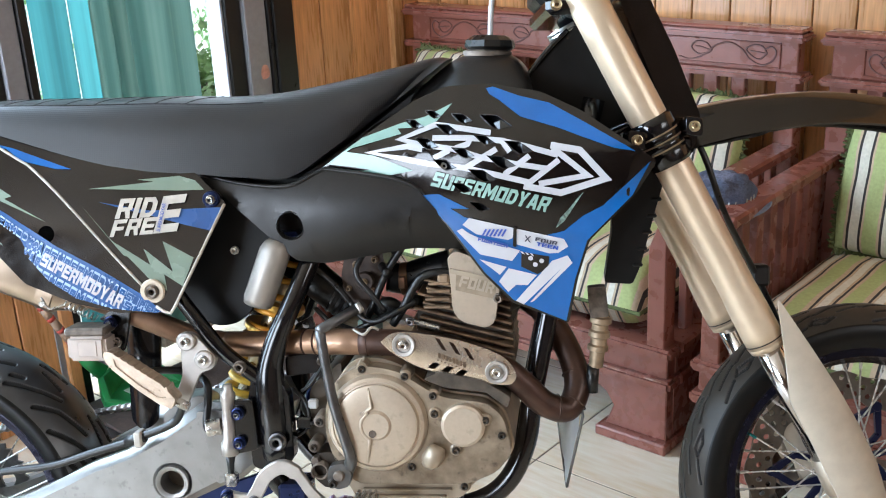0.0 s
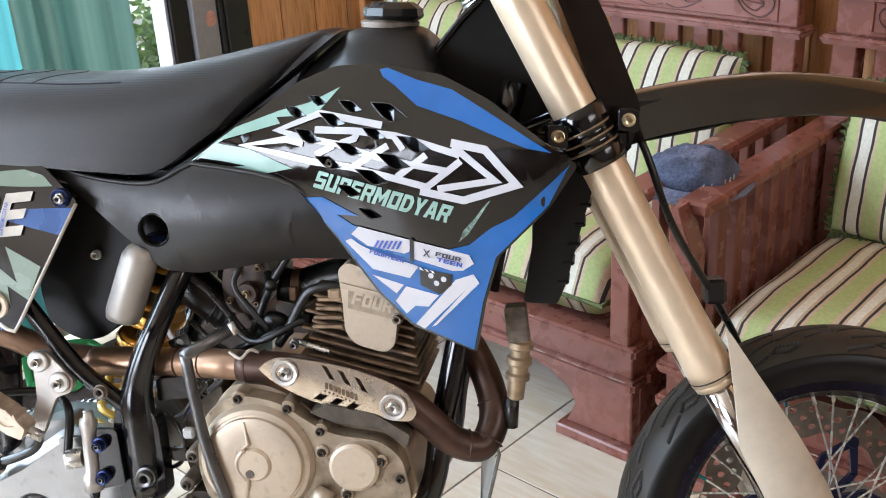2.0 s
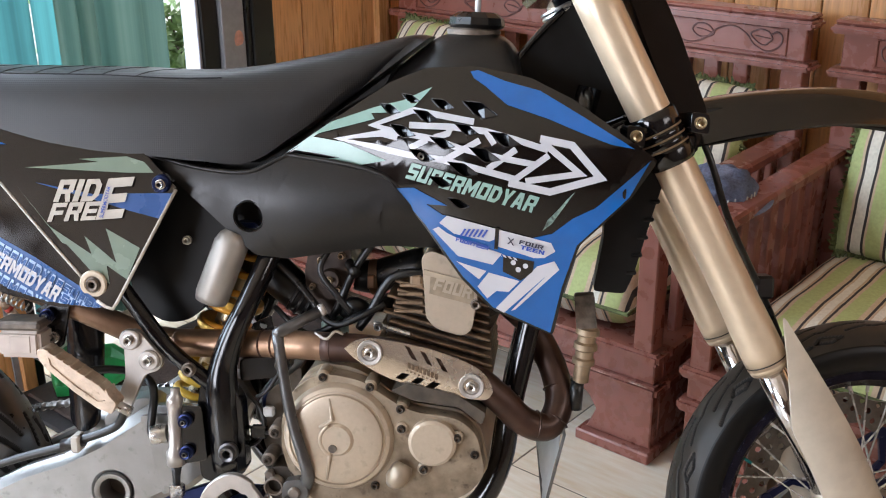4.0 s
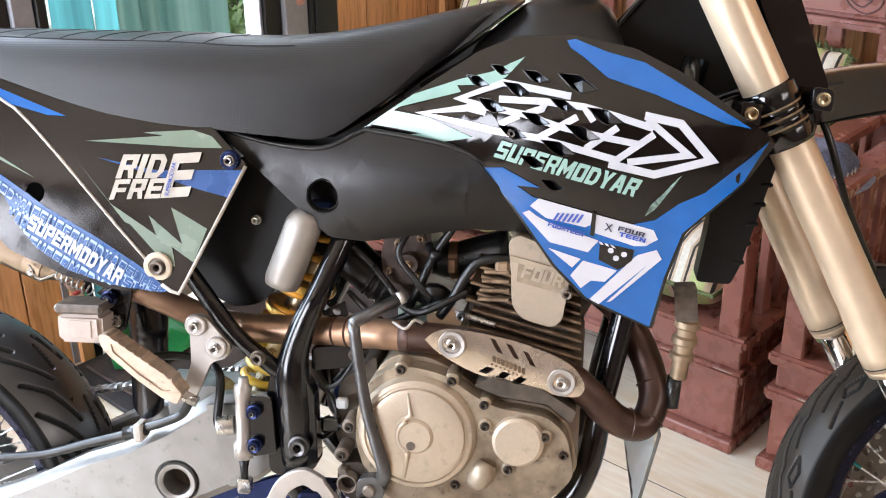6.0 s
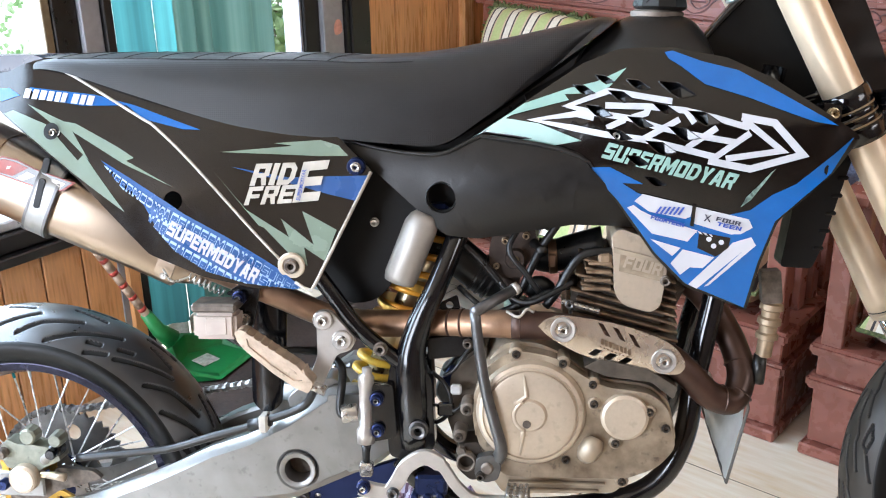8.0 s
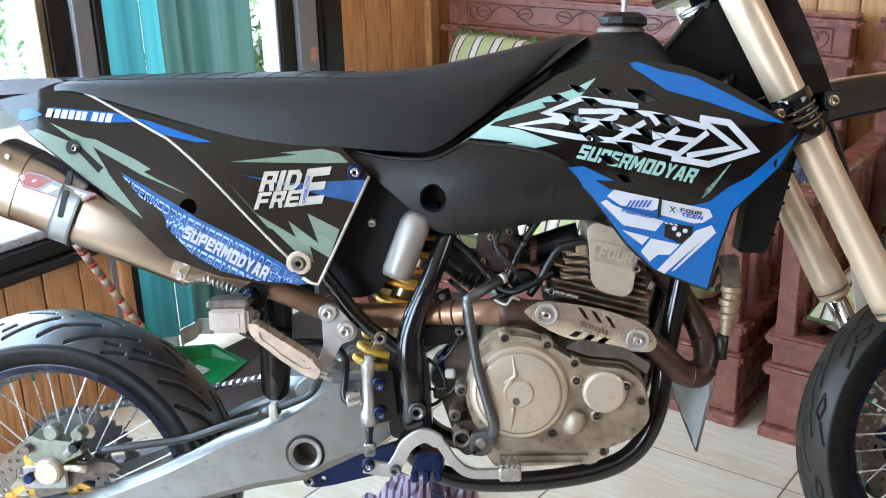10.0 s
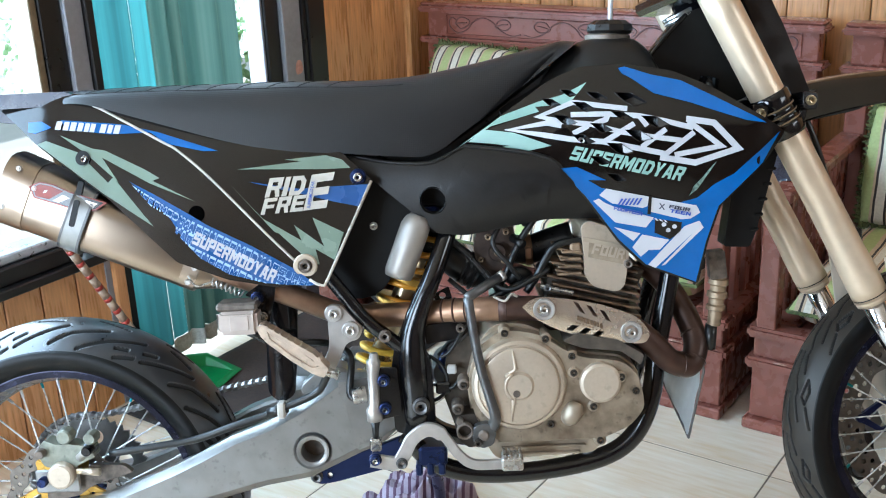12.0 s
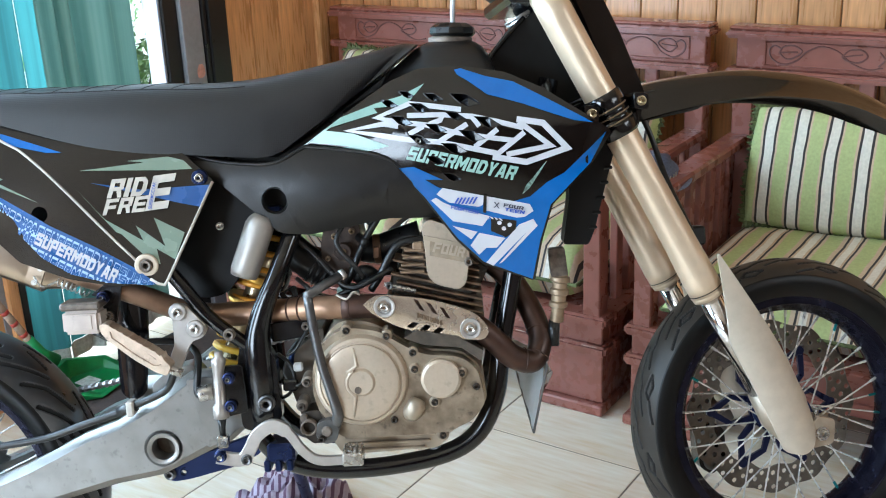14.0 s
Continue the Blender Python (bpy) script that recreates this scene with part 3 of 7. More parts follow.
tagged(part("backdrop", boxes(((-6.02, -8, -1), (-6.0, 9, 5))), "garden"), "garden foliage and white sky on a glowing backdrop", "garden", kind="structure")
tagged(part("ground", boxes(((-60, -60, -.12), (60, 60, -.08))), "paving"), "pale sunlit concrete ground outside", "ground", kind="structure")


def shrub(x, y, height, width, seed):
    """A garden bush: thin forked stems and a loose crown of small folded leaves with gaps."""
    rnd = random.Random(seed)
    th = tagged(empty("bush", pose(x, y, -.08)), "sunlit green garden bush outside the window wall", "bush", "garden bushes")
    stems, leaves = bmesh.new(), bmesh.new()
    for k in range(16):
        ang, out = rnd.uniform(0, 6.28), rnd.uniform(.25, 1) * width
        tip = Vector((out * math.cos(ang), out * math.sin(ang), height * rnd.uniform(.55, 1)))
        path = [Vector((0, 0, 0)), tip * .5 + Vector((rnd.uniform(-.06, .06), rnd.uniform(-.06, .06), height * .12)), tip]
        tube(stems, path, [.012, .008, .003], 6)
        for q in range(52):
            p = path[1].lerp(tip, rnd.uniform(-.3, 1.08)) + Vector((rnd.gauss(0, .07), rnd.gauss(0, .07), rnd.gauss(0, .06)))
            d = Vector((rnd.gauss(0, 1), rnd.gauss(0, 1), rnd.gauss(-.2, .7))).normalized()
            sd, up = basis(d)
            ln, wd = rnd.uniform(.045, .085), rnd.uniform(.014, .024)
            v = [leaves.verts.new(p + o) for o in (Vector((0, 0, 0)), d * ln * .5 + sd * wd + up * .006, d * ln, d * ln * .5 - sd * wd + up * .006)]
            leaves.faces.new((v[0], v[1], v[2]))
            leaves.faces.new((v[0], v[2], v[3]))
    part("stems", stems, "twig", th, "thin brown stems")
    tagged(part("leaves", leaves, "hedge", th, "small green leaves"), kind="stuff")


for k, (x, y, h, w) in enumerate(((-3.30, 2.62, .48, .30), (-3.55, 3.10, .55, .34), (-4.05, 3.45, .62, .36))):
    shrub(x, y, h, w, 40 + k)


# ---- benches ----
def vine(cx, cz, span, flip):
    """One half of a carved tendril: a stem in an S, a curled shoot and a leaf with its midrib."""
    x = lambda t: cx + flip * span * t
    stem = smooth_path([(x(.02), 0, cz - .020), (x(.14), 0, cz - .026), (x(.28), 0, cz - .012), (x(.40), 0, cz + .016), (x(.54), 0, cz + .025), (x(.66), 0, cz + .010), (x(.74), 0, cz - .014), (x(.86), 0, cz - .026), (x(.96), 0, cz - .012), (x(.985), 0, cz + .010), (x(.94), 0, cz + .022), (x(.88), 0, cz + .014)], 5)
    blade = smooth_path([(x(.90), 0, cz + .004), (x(.86), 0, cz + .020), (x(.78), 0, cz + .024), (x(.70), 0, cz + .012), (x(.75), 0, cz - .004), (x(.83), 0, cz - .012), (x(.90), 0, cz + .004)], 4)
    rib = [Vector((x(.90), 0, cz + .004)), Vector((x(.82), 0, cz + .006)), Vector((x(.74), 0, cz + .008))]
    small = smooth_path([(x(.36), 0, cz + .002), (x(.30), 0, cz + .020), (x(.20), 0, cz + .022), (x(.15), 0, cz + .006), (x(.22), 0, cz - .010), (x(.32), 0, cz - .006), (x(.36), 0, cz + .002)], 4)
    small_rib = [Vector((x(.34), 0, cz + .002)), Vector((x(.26), 0, cz + .008)), Vector((x(.19), 0, cz + .010))]
    return stem, blade, rib, small, small_rib


def bench(x0, x1, y0, y1, label, panels, crossed):
    """A carved wooden settee: plinth ends with two mouldings, posts, slatted arms, a slatted back under a carved board."""
    top = empty("carved_bench", pose(x0, y0, 0))
    w, d = x1 - x0, y1 - y0
    for side in (0, 1):
        lo = w - .085 if side else 0.0
        mir = (lambda x: x) if side else (lambda x: .085 - x)

        def at(x):
            return lo + mir(x)

        def block(name, xa, xb, ya, yb, za, zb, bevel=.003):
            p, q = sorted((at(xa), at(xb)))
            return part(name, boxes(((p, ya, za), (q, yb, zb)), bevel=bevel), "bench", top)

        post = [(at(.027), .262), (at(.072), .262), (at(.072), .568), (at(.078), .572), (at(.078), .582), (at(.074), .588), (at(.060), .588), (at(.055), .572), (at(.027), .498)]
        part("post", plate(post, .010, .058, .003), "bench", top)
        block("armrest", .020, .085, .045, d - .05, .562, .590, .006)
        block("end_panel", .010, .078, .0502, d - .04, .028, .160)
        block("end_rail", .010, .078, .0552, d - .04, .187, .238)
        block("moulding", -.01, .092, .0603, d - .03, .160, .1885, .006)
        block("moulding", -.01, .092, .0603, d - .03, .2385, .266, .006)
        block("plinth", -.012, .088, .0553, d - .03, .0, .0275, .005)
        block("back_post", .02, .075, d - .06, d - .01, .266, .765)
        for k in range(7):
            y = .13 + k * .072
            block("slat", .040, .062, y, y + .034, .266, .562)
        apron = [(at(.078), .160), (at(-.20), .160), (at(-.185), .150), (at(-.13), .138), (at(-.082), .110), (at(-.062), .080), (at(-.075), .048), (at(-.085), .028), (at(.078), .028)]
        part("foot", plate(apron, .018, .050, .003), "bench", top)
        part("plinth", boxes(((min(at(-.1), at(.088)), -.004, 0), (max(at(-.1), at(.088)), .055, .0275)), bevel=.004), "bench", top)
    part("front_rail", boxes(((.008, .018, .187), (w - .008, .055, .238)), bevel=.003), "bench", top)
    part("moulding", boxes(((-.007, .0, .160), (w + .007, .06, .1885)), bevel=.007, seg=2), "bench", top)
    part("moulding", boxes(((-.007, .0, .2385), (w + .007, .06, .266)), bevel=.007, seg=2), "bench", top)
    # lacquer chipped off the mouldings' edges
    rnd = random.Random(round(x0 * 100))
    for k in range(26):
        x, z = rnd.uniform(.0, w - .05), rnd.choice((.1885, .266, .1885, .0275))
        if z == .0275 and .19 < x < w - .19:
            continue
        ln = rnd.uniform(.006, .045)
        part("worn_edge", tube(bmesh.new(), [(x, .0042, z - .0030), (x + ln * .4, .0036, z - .0026 + rnd.uniform(-.0008, .0008)), (x + ln, .0042, z - .0030)], [.0006, rnd.uniform(.0012, .0022), .0005], 6), "bare_wood", top, "pale bare wood")
    part("seat_board", boxes(((.079, .056, .225), (w - .079, d - .03, .25)), bevel=.002), "bench", top)
    part("top_moulding", boxes(((-.012, d - .085, .852), (w + .012, d - .005, .872)), bevel=.007, seg=2), "bench", top)
    part("top_cap", boxes(((-.004, d - .078, .8725), (w + .004, d - .008, .884)), bevel=.005), "bench", top)
    part("lower_moulding", boxes(((-.012, d - .082, .752), (w + .012, d - .005, .772)), bevel=.007, seg=2), "bench", top)
    part("back_board", boxes(((.012, d - .055, .772), (w - .012, d - .015, .852)), bevel=.003), "bench", top)
    part("bottom_rail", boxes(((.08, d - .05, .36), (w - .08, d - .02, .40)), bevel=.003), "bench", top)
    x = .10
    while x < w - .12:
        part("back_slat", boxes(((x, d - .048, .40), (x + .040, d - .026, .752)), bevel=.003), "bench", top)
        x += .078
    f = d - .0555
    for xa, xb in panels:
        # a sunk field with a raised border and carved tendrils
        z0, z1 = .780, .846
        frame_ = part("carved_panel", boxes(((xa, f - .004, z0), (xb, f + .01, z0 + .004)), ((xa, f - .004, z1 - .004), (xb, f + .01, z1)), ((xa, f - .004, z0 + .004), (xa + .005, f + .01, z1 - .004)), ((xb - .005, f - .004, z0 + .004), (xb, f + .01, z1 - .004)), bevel=.0015), "bench", top)
        mid, half = (xa + xb) / 2, (xb - xa) / 2
        for sgn in (-1, 1):
            for line in vine(mid, .813, half * .97, sgn):
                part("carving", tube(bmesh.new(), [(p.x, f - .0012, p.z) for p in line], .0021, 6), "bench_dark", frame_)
        if crossed:
            for k in (-1, 1):
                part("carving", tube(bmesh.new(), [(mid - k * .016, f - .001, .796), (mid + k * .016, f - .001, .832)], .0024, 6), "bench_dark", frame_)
    return tagged(top, label, "bench", "carved benches")


bench(-2.062, -.755, 2.062, 2.775, "red-brown lacquered wooden bench with carved back beside the corner", [(.085, .665), (.672, 1.250)], False)
bench(-.694, 1.15, 2.062, 2.775, "red-brown lacquered wooden bench with carved back below planked wall", [(.088, .70), (.74, 1.34)], True)


# ---- cushions ----
def slab(w, d, h, r, sag=.0, seed=0):
    """A stuffed seat cushion with rolled edges."""
    bm, nx, ny = bmesh.new(), 30, 16
    vs = {}
    for i in range(nx + 1):
        for j in range(ny + 1):
            u, v = -1 + 2 * i / nx, -1 + 2 * j / ny
            lift = ((1 - abs(u) ** 8) * (1 - abs(v) ** 6)) ** .35
            z = h * (.42 + .58 * lift) + .006 * noise.noise((u * 3 + seed, v * 3, seed))
            vs[i, j, 1] = bm.verts.new((u * w / 2, v * d / 2, z))
            vs[i, j, 0] = bm.verts.new((u * w / 2 * .985, v * d / 2 * .97, h * .42 - h * .42 * lift))
    for i in range(nx):
        for j in range(ny):
            for s in (0, 1):
                bm.faces.new((vs[i, j, s], vs[i + 1, j, s], vs[i + 1, j + 1, s], vs[i, j + 1, s]))
    for i in range(nx):
        for j in (0, ny):
            bm.faces.new((vs[i, j, 0], vs[i + 1, j, 0], vs[i + 1, j, 1], vs[i, j, 1]))
    for j in range(ny):
        for i in (0, nx):
            bm.faces.new((vs[i, j, 0], vs[i, j + 1, 0], vs[i, j + 1, 1], vs[i, j, 1]))
    bmesh.ops.recalc_face_normals(bm, faces=bm.faces)
    return bm


def seat_cushion(x0, x1, y0, y1, z, h, label):
    th = tagged(empty("seat_cushion", pose((x0 + x1) / 2, (y0 + y1) / 2, z)), label, "cushion", "seat cushions")
    part("cover", slab(x1 - x0, y1 - y0, h, .018, seed=x0), "seat_stripes", th, smooth=70)
    part("piping", pipe([((x1 - x0) / 2 * u, (y1 - y0) / 2 * v, h * .42) for u, v in ((-1, -1), (0, -1.0), (1, -1), (1, 0), (1, 1), (0, 1), (-1, 1), (-1, 0), (-1, -1))], .005, 6), "fringe", th)
    return th


seat_cushion(-1.40, -.832, 2.072, 2.69, .266, .168, "green striped seat cushion on the wooden bench")
seat_cushion(-1.98, -1.41, 2.072, 2.69, .266, .168, "green striped seat cushion on the wooden bench")
seat_cushion(-.612, .0, 2.075, 2.70, .266, .125, "green striped seat cushion beside the slatted arm")
seat_cushion(.01, .62, 2.075, 2.70, .266, .125, "green striped seat cushion beside the slatted arm")


def pillow(m, w, h, t, label, seed):
    """A square pillow with a frilled edge."""
    th = tagged(empty("pillow", m), label, "pillow", "striped pillows")
    bm, n = bmesh.new(), 26
    vs = {}
    for i in range(n + 1):
        for j in range(n + 1):
            u, v = -1 + 2 * i / n, -1 + 2 * j / n
            k = ((1 - u ** 2) * (1 - v ** 2)) ** .38
            pin = 1 - .05 * (u * u * v * v)
            wr = .008 * noise.noise((u * 2.2 + seed, v * 2.2, seed * 1.7))
            for s in (0, 1):
                edge = i in (0, n) or j in (0, n)
                if edge and s:
                    vs[i, j, 1] = vs[i, j, 0]
                    continue
                vs[i, j, s] = bm.verts.new((u * w / 2 * pin, (-1 if s else 1) * (t / 2 * k + (0 if edge else wr)), v * h / 2 * pin))
    for i in range(n):
        for j in range(n):
            for s in (0, 1):
                q = list(dict.fromkeys((vs[i, j, s], vs[i + 1, j, s], vs[i + 1, j + 1, s], vs[i, j + 1, s])))
                if len(q) > 2 and not bm.faces.get(q):
                    bm.faces.new(q)
    bmesh.ops.recalc_face_normals(bm, faces=bm.faces)
    part("cover", bm, "stripes", th, smooth=70)
    fr = bmesh.new()
    rnd = random.Random(seed)
    for side in range(4):
        for k in range(90):
            u = -1 + 2 * (k + rnd.random()) / 90
            ln = .008 + .014 * rnd.random()
            x, z, dx, dz = ((u * w / 2, h / 2, rnd.uniform(-.006, .006), ln), (u * w / 2, -h / 2, rnd.uniform(-.006, .006), -ln), (w / 2, u * h / 2, ln, rnd.uniform(-.006, .006)), (-w / 2, u * h / 2, -ln, rnd.uniform(-.006, .006)))[side]
            x, z = x * .95, z * .95
            tube(fr, [(x, 0, z), (x + dx * .6, rnd.uniform(-.006, .006), z + dz * .6), (x + dx, rnd.uniform(-.012, .012), z + dz)], [.0055, .0045, .002], 5)
    tagged(part("fringe", fr, "fringe", th, "green yarn fringe"), kind="stuff")
    return th


pillow(pose(-.392, 2.62, .540, -17, 0, 3), .41, .32, .13, "green and white striped pillow with fringed edge", 3)
pillow(pose(.06, 2.62, .545, -15, 0, -4), .41, .32, .13, "green and white striped pillow with fringed edge", 5)
pillow(pose(-1.067, 2.605, .545, -24, 0, 2), .42, .36, .14, "green and white striped pillow leaning on slatted back", 8)
pillow(pose(-1.80, 2.595, .580, -18, 0, -8), .40, .38, .13, "green and white striped pillow in the bench corner", 12)


# ---- cap on the armrest ----
def cap_mesh():
    bm, rows = bmesh.new(), []
    for j in range(11):
        t = j / 10
        row = []
        for k in range(40):
            th = 2 * math.pi * k / 40
            r = .088 * math.cos(t * 1.35) ** .6
            crumple = 1 + .16 * noise.noise((math.cos(th) * 2.2, math.sin(th) * 2.2, t * 3)) + .05 * noise.noise((math.cos(th) * 6, math.sin(th) * 6, t * 8))
            row.append(bm.verts.new((r * crumple * math.cos(th), r * .88 * crumple * math.sin(th), .070 * math.sin(t * 1.5) * (1 + .35 * noise.noise((math.cos(th) * 1.5 + 4, math.sin(th) * 1.5, t))))))
        rows.append(row)
    for a, b in zip(rows, rows[1:]):
        for k in range(40):
            bm.faces.new((a[k], a[(k + 1) % 40], b[(k + 1) % 40], b[k]))
    bm.faces.new(rows[-1])
    bmesh.ops.solidify(bm, geom=bm.faces[:], thickness=.002)
    return bm


hat = tagged(empty("cap", pose(-.735, 2.235, .588, 8, 0, 30) @ Matrix.Diagonal((.94, .90, .66, 1))), "crumpled faded blue denim cap on the armrests", "cap")
part("crown", cap_mesh(), "denim", hat, smooth=70)
brim = bmesh.new()
lathe(brim, [(.086, .004), (.10, -.003), (.125, -.008), (.126, -.011), (.10, -.006), (.085, .001)], (0, 0, .002), (0, 0, 1), 40, True)
bmesh.ops.bisect_plane(brim, geom=brim.verts[:] + brim.edges[:] + brim.faces[:], plane_co=(0, -.02, 0), plane_no=(0, 1, .2), clear_outer=True)
part("brim", brim, "denim", hat, smooth=60)
# unreadable embroidery in bars round the crown
for k in range(6):
    th = radians(-78 + k * 11)
    r = .0875
    part("embroidery", tube(bmesh.new(), [(r * math.cos(th), r * .9 * math.sin(th), .006), (r * .985 * math.cos(th + .05), r * .89 * math.sin(th + .05), .024)], .0016, 6), "hem", hat, "white embroidery")

# ---- things by the window wall ----
broom = tagged(empty("dustpan"), "green plastic dustpan with a red banded stick by the curtain", "dustpan")
b0, b1 = Vector((-2.02, 1.385, .165)), Vector((-2.075, 1.139, .669))
for k in range(14):
    p, q = b0.lerp(b1, k / 14), b0.lerp(b1, (k + 1) / 14)
    m = q.lerp(p, .28)
    part("stick_band", tube(bmesh.new(), [p, m], .0105, 12), "handle_film", broom, smooth=40)
    part("stick_band", tube(bmesh.new(), [m, q], .0107, 12), "red_plastic", broom, "red stick band", smooth=40)
part("socket", tube(bmesh.new(), [b0.lerp(b1, .10), b0, b0 + Vector((.01, .03, -.035))], [.014, .018, .024], 14), "green_plastic", broom, smooth=40)


def pan_mesh():
    """A wedge-shaped tray with raised side walls."""
    bm = bmesh.new()
    rim = [(-2.10, 1.50), (-2.06, 1.61), (-1.95, 1.63), (-1.91, 1.47), (-1.98, 1.39), (-2.05, 1.42)]
    high = [.085, .060, .030, .030, .060, .095]
    mid = Vector((-2.00, 1.51))
    low = [bm.verts.new((x, y, .027)) for x, y in rim]
    top = [bm.verts.new((x, y, h)) for (x, y), h in zip(rim, high)]
    edge = [bm.verts.new((*(Vector(q).lerp(mid, .16)), h)) for q, h in zip(rim, high)]
    base = [bm.verts.new((*(Vector(q).lerp(mid, .22)), .034)) for q in rim]
    for a, b in ((low, top), (top, edge), (edge, base)):
        for k in range(6):
            bm.faces.new((a[k], a[(k + 1) % 6], b[(k + 1) % 6], b[k]))
    bm.faces.new(base)
    bm.faces.new(low[::-1])
    bmesh.ops.recalc_face_normals(bm, faces=bm.faces)
    bmesh.ops.bevel(bm, geom=bm.edges[:], offset=.003, segments=1, affect="EDGES", clamp_overlap=True)
    return bm


part("pan", pan_mesh(), "green_plastic", broom, "green pan", smooth=40)
part("pan_label", boxes(((-2.035, 1.48, .0345), (-1.985, 1.53, .0365)), bevel=.0005), "hem", broom, "pale paper label")
mat_ = tagged(empty("doormat"), "brown doormat with a dark rubber border", "doormat")
part("border", boxes(((-2.095, 1.32, 0), (-1.61, 2.16, .012)), bevel=.004), "mat_dark", mat_)
part("mat_top", boxes(((-2.065, 1.36, .0122), (-1.65, 2.13, .022)), bevel=.004), "mat_brown", mat_)


def rag_mesh():
    bm, rows = bmesh.new(), []
    for j in range(15):
        row = []
        for k in range(49):
            th, t = 2 * math.pi * k / 48, j / 14
            r = .122 * (1 - t) ** .75 * (1 + .22 * noise.noise((math.cos(th) * 1.6, math.sin(th) * 1.6, t * 2)))
            z = .092 * math.sin(t * math.pi / 2) ** .8 + .036 * noise.noise((math.cos(th) * 3, math.sin(th) * 3, t * 5)) * (t > .02)
            row.append(bm.verts.new((r * math.cos(th) * 1.15, r * math.sin(th), max(.002, z))))
        rows.append(row)
    for a, b in zip(rows, rows[1:]):
        for k in range(48):
            bm.faces.new((a[k], a[k + 1], b[k + 1], b[k]))
    bmesh.ops.remove_doubles(bm, verts=bm.verts, dist=1e-5)
    return bm


tagged(part("rag", rag_mesh(), "shirt", None, smooth=70), "crumpled purple striped cloth lying on the floor tiles", "rag").matrix_basis = pose(-1.13, 1.35, 0, 0, 0, 32)
# ---- the motorcycle: built in its own frame (a ahead, b to its left, c up), then stood on its stand ----
bike = tagged(empty("motorcycle", pose(-0.7707, 1.3007, 0.0257, -10.84, -0.84, 34.06)), "black and blue supermoto motorcycle with road tyres leaning on its stand", "motorcycle")
FA, FC, RA, RC, TR, RR = 0.725, 0.288, -0.916, 0.224, 0.296, 0.325


def bolt(parent, a, b, c, r=0.008, mat="steel", axis=(0, 1, 0), h=0.008, label=""):
    """A socket-head bolt: a collar and a head with a sunk middle."""
    bm = lathe(bmesh.new(), [(0, 0.3 * h), (r * 0.36, 0.3 * h), (r * 0.42, -h * 0.9), (r * 0.72, -h), (r * 0.8, -h * 0.8), (r * 0.8, -h * 0.25), (r, -h * 0.2), (r, 0.4 * h), (0, 0.4 * h)], (a, b, c), axis, 18)
    return part("bolt", bm, mat, parent, label, smooth=35)


def groove_field(u, w, pitch, half, lines, width):
    """How deep the tread is cut at a place (metres along the pitch, share of the half width): 0 on the rubber, 1 in a groove."""
    best = np.full(u.shape, 1.0)
    for pts in lines:
        for (u0, w0), (u1, w1) in zip(pts, pts[1:]):
            for wrap in (-1, 0, 1):
                ax, ay = (u0 + wrap) * pitch, w0 * half
                bx, by = (u1 + wrap) * pitch, w1 * half
                dx, dy = bx - ax, by - ay
                t = np.clip(((u - ax) * dx + (w * half - ay) * dy) / (dx * dx + dy * dy), 0, 1)
                best = np.minimum(best, np.hypot(u - ax - t * dx, w * half - ay - t * dy))
    return np.clip(1.6 - 1.25 * best / width, 0, 1)


FRONT_TREAD = (((.00, .12), (.30, .22), (.46, .38), (.54, .36), (.82, .54)), ((.30, .64), (.52, .56), (.60, .68), (.44, .76), (.30, .64)), ((.64, .72), (.90, .88)), ((.50, .08), (.78, .18), (.94, .33), (1.02, .31), (1.24, .46)))
REAR_TREAD = (((.00, .80), (.15, .56), (.40, .38)), ((.22, .88), (.42, .62), (.68, .36)), ((.50, .70), (.59, .66)), ((.52, .88), (.66, .76)), ((.71, .58), (.80, .50)), ((.72, .76), (.88, .60), (1.10, .36)), ((.30, .06), (.52, .14)), ((.86, .12), (1.04, .20)))


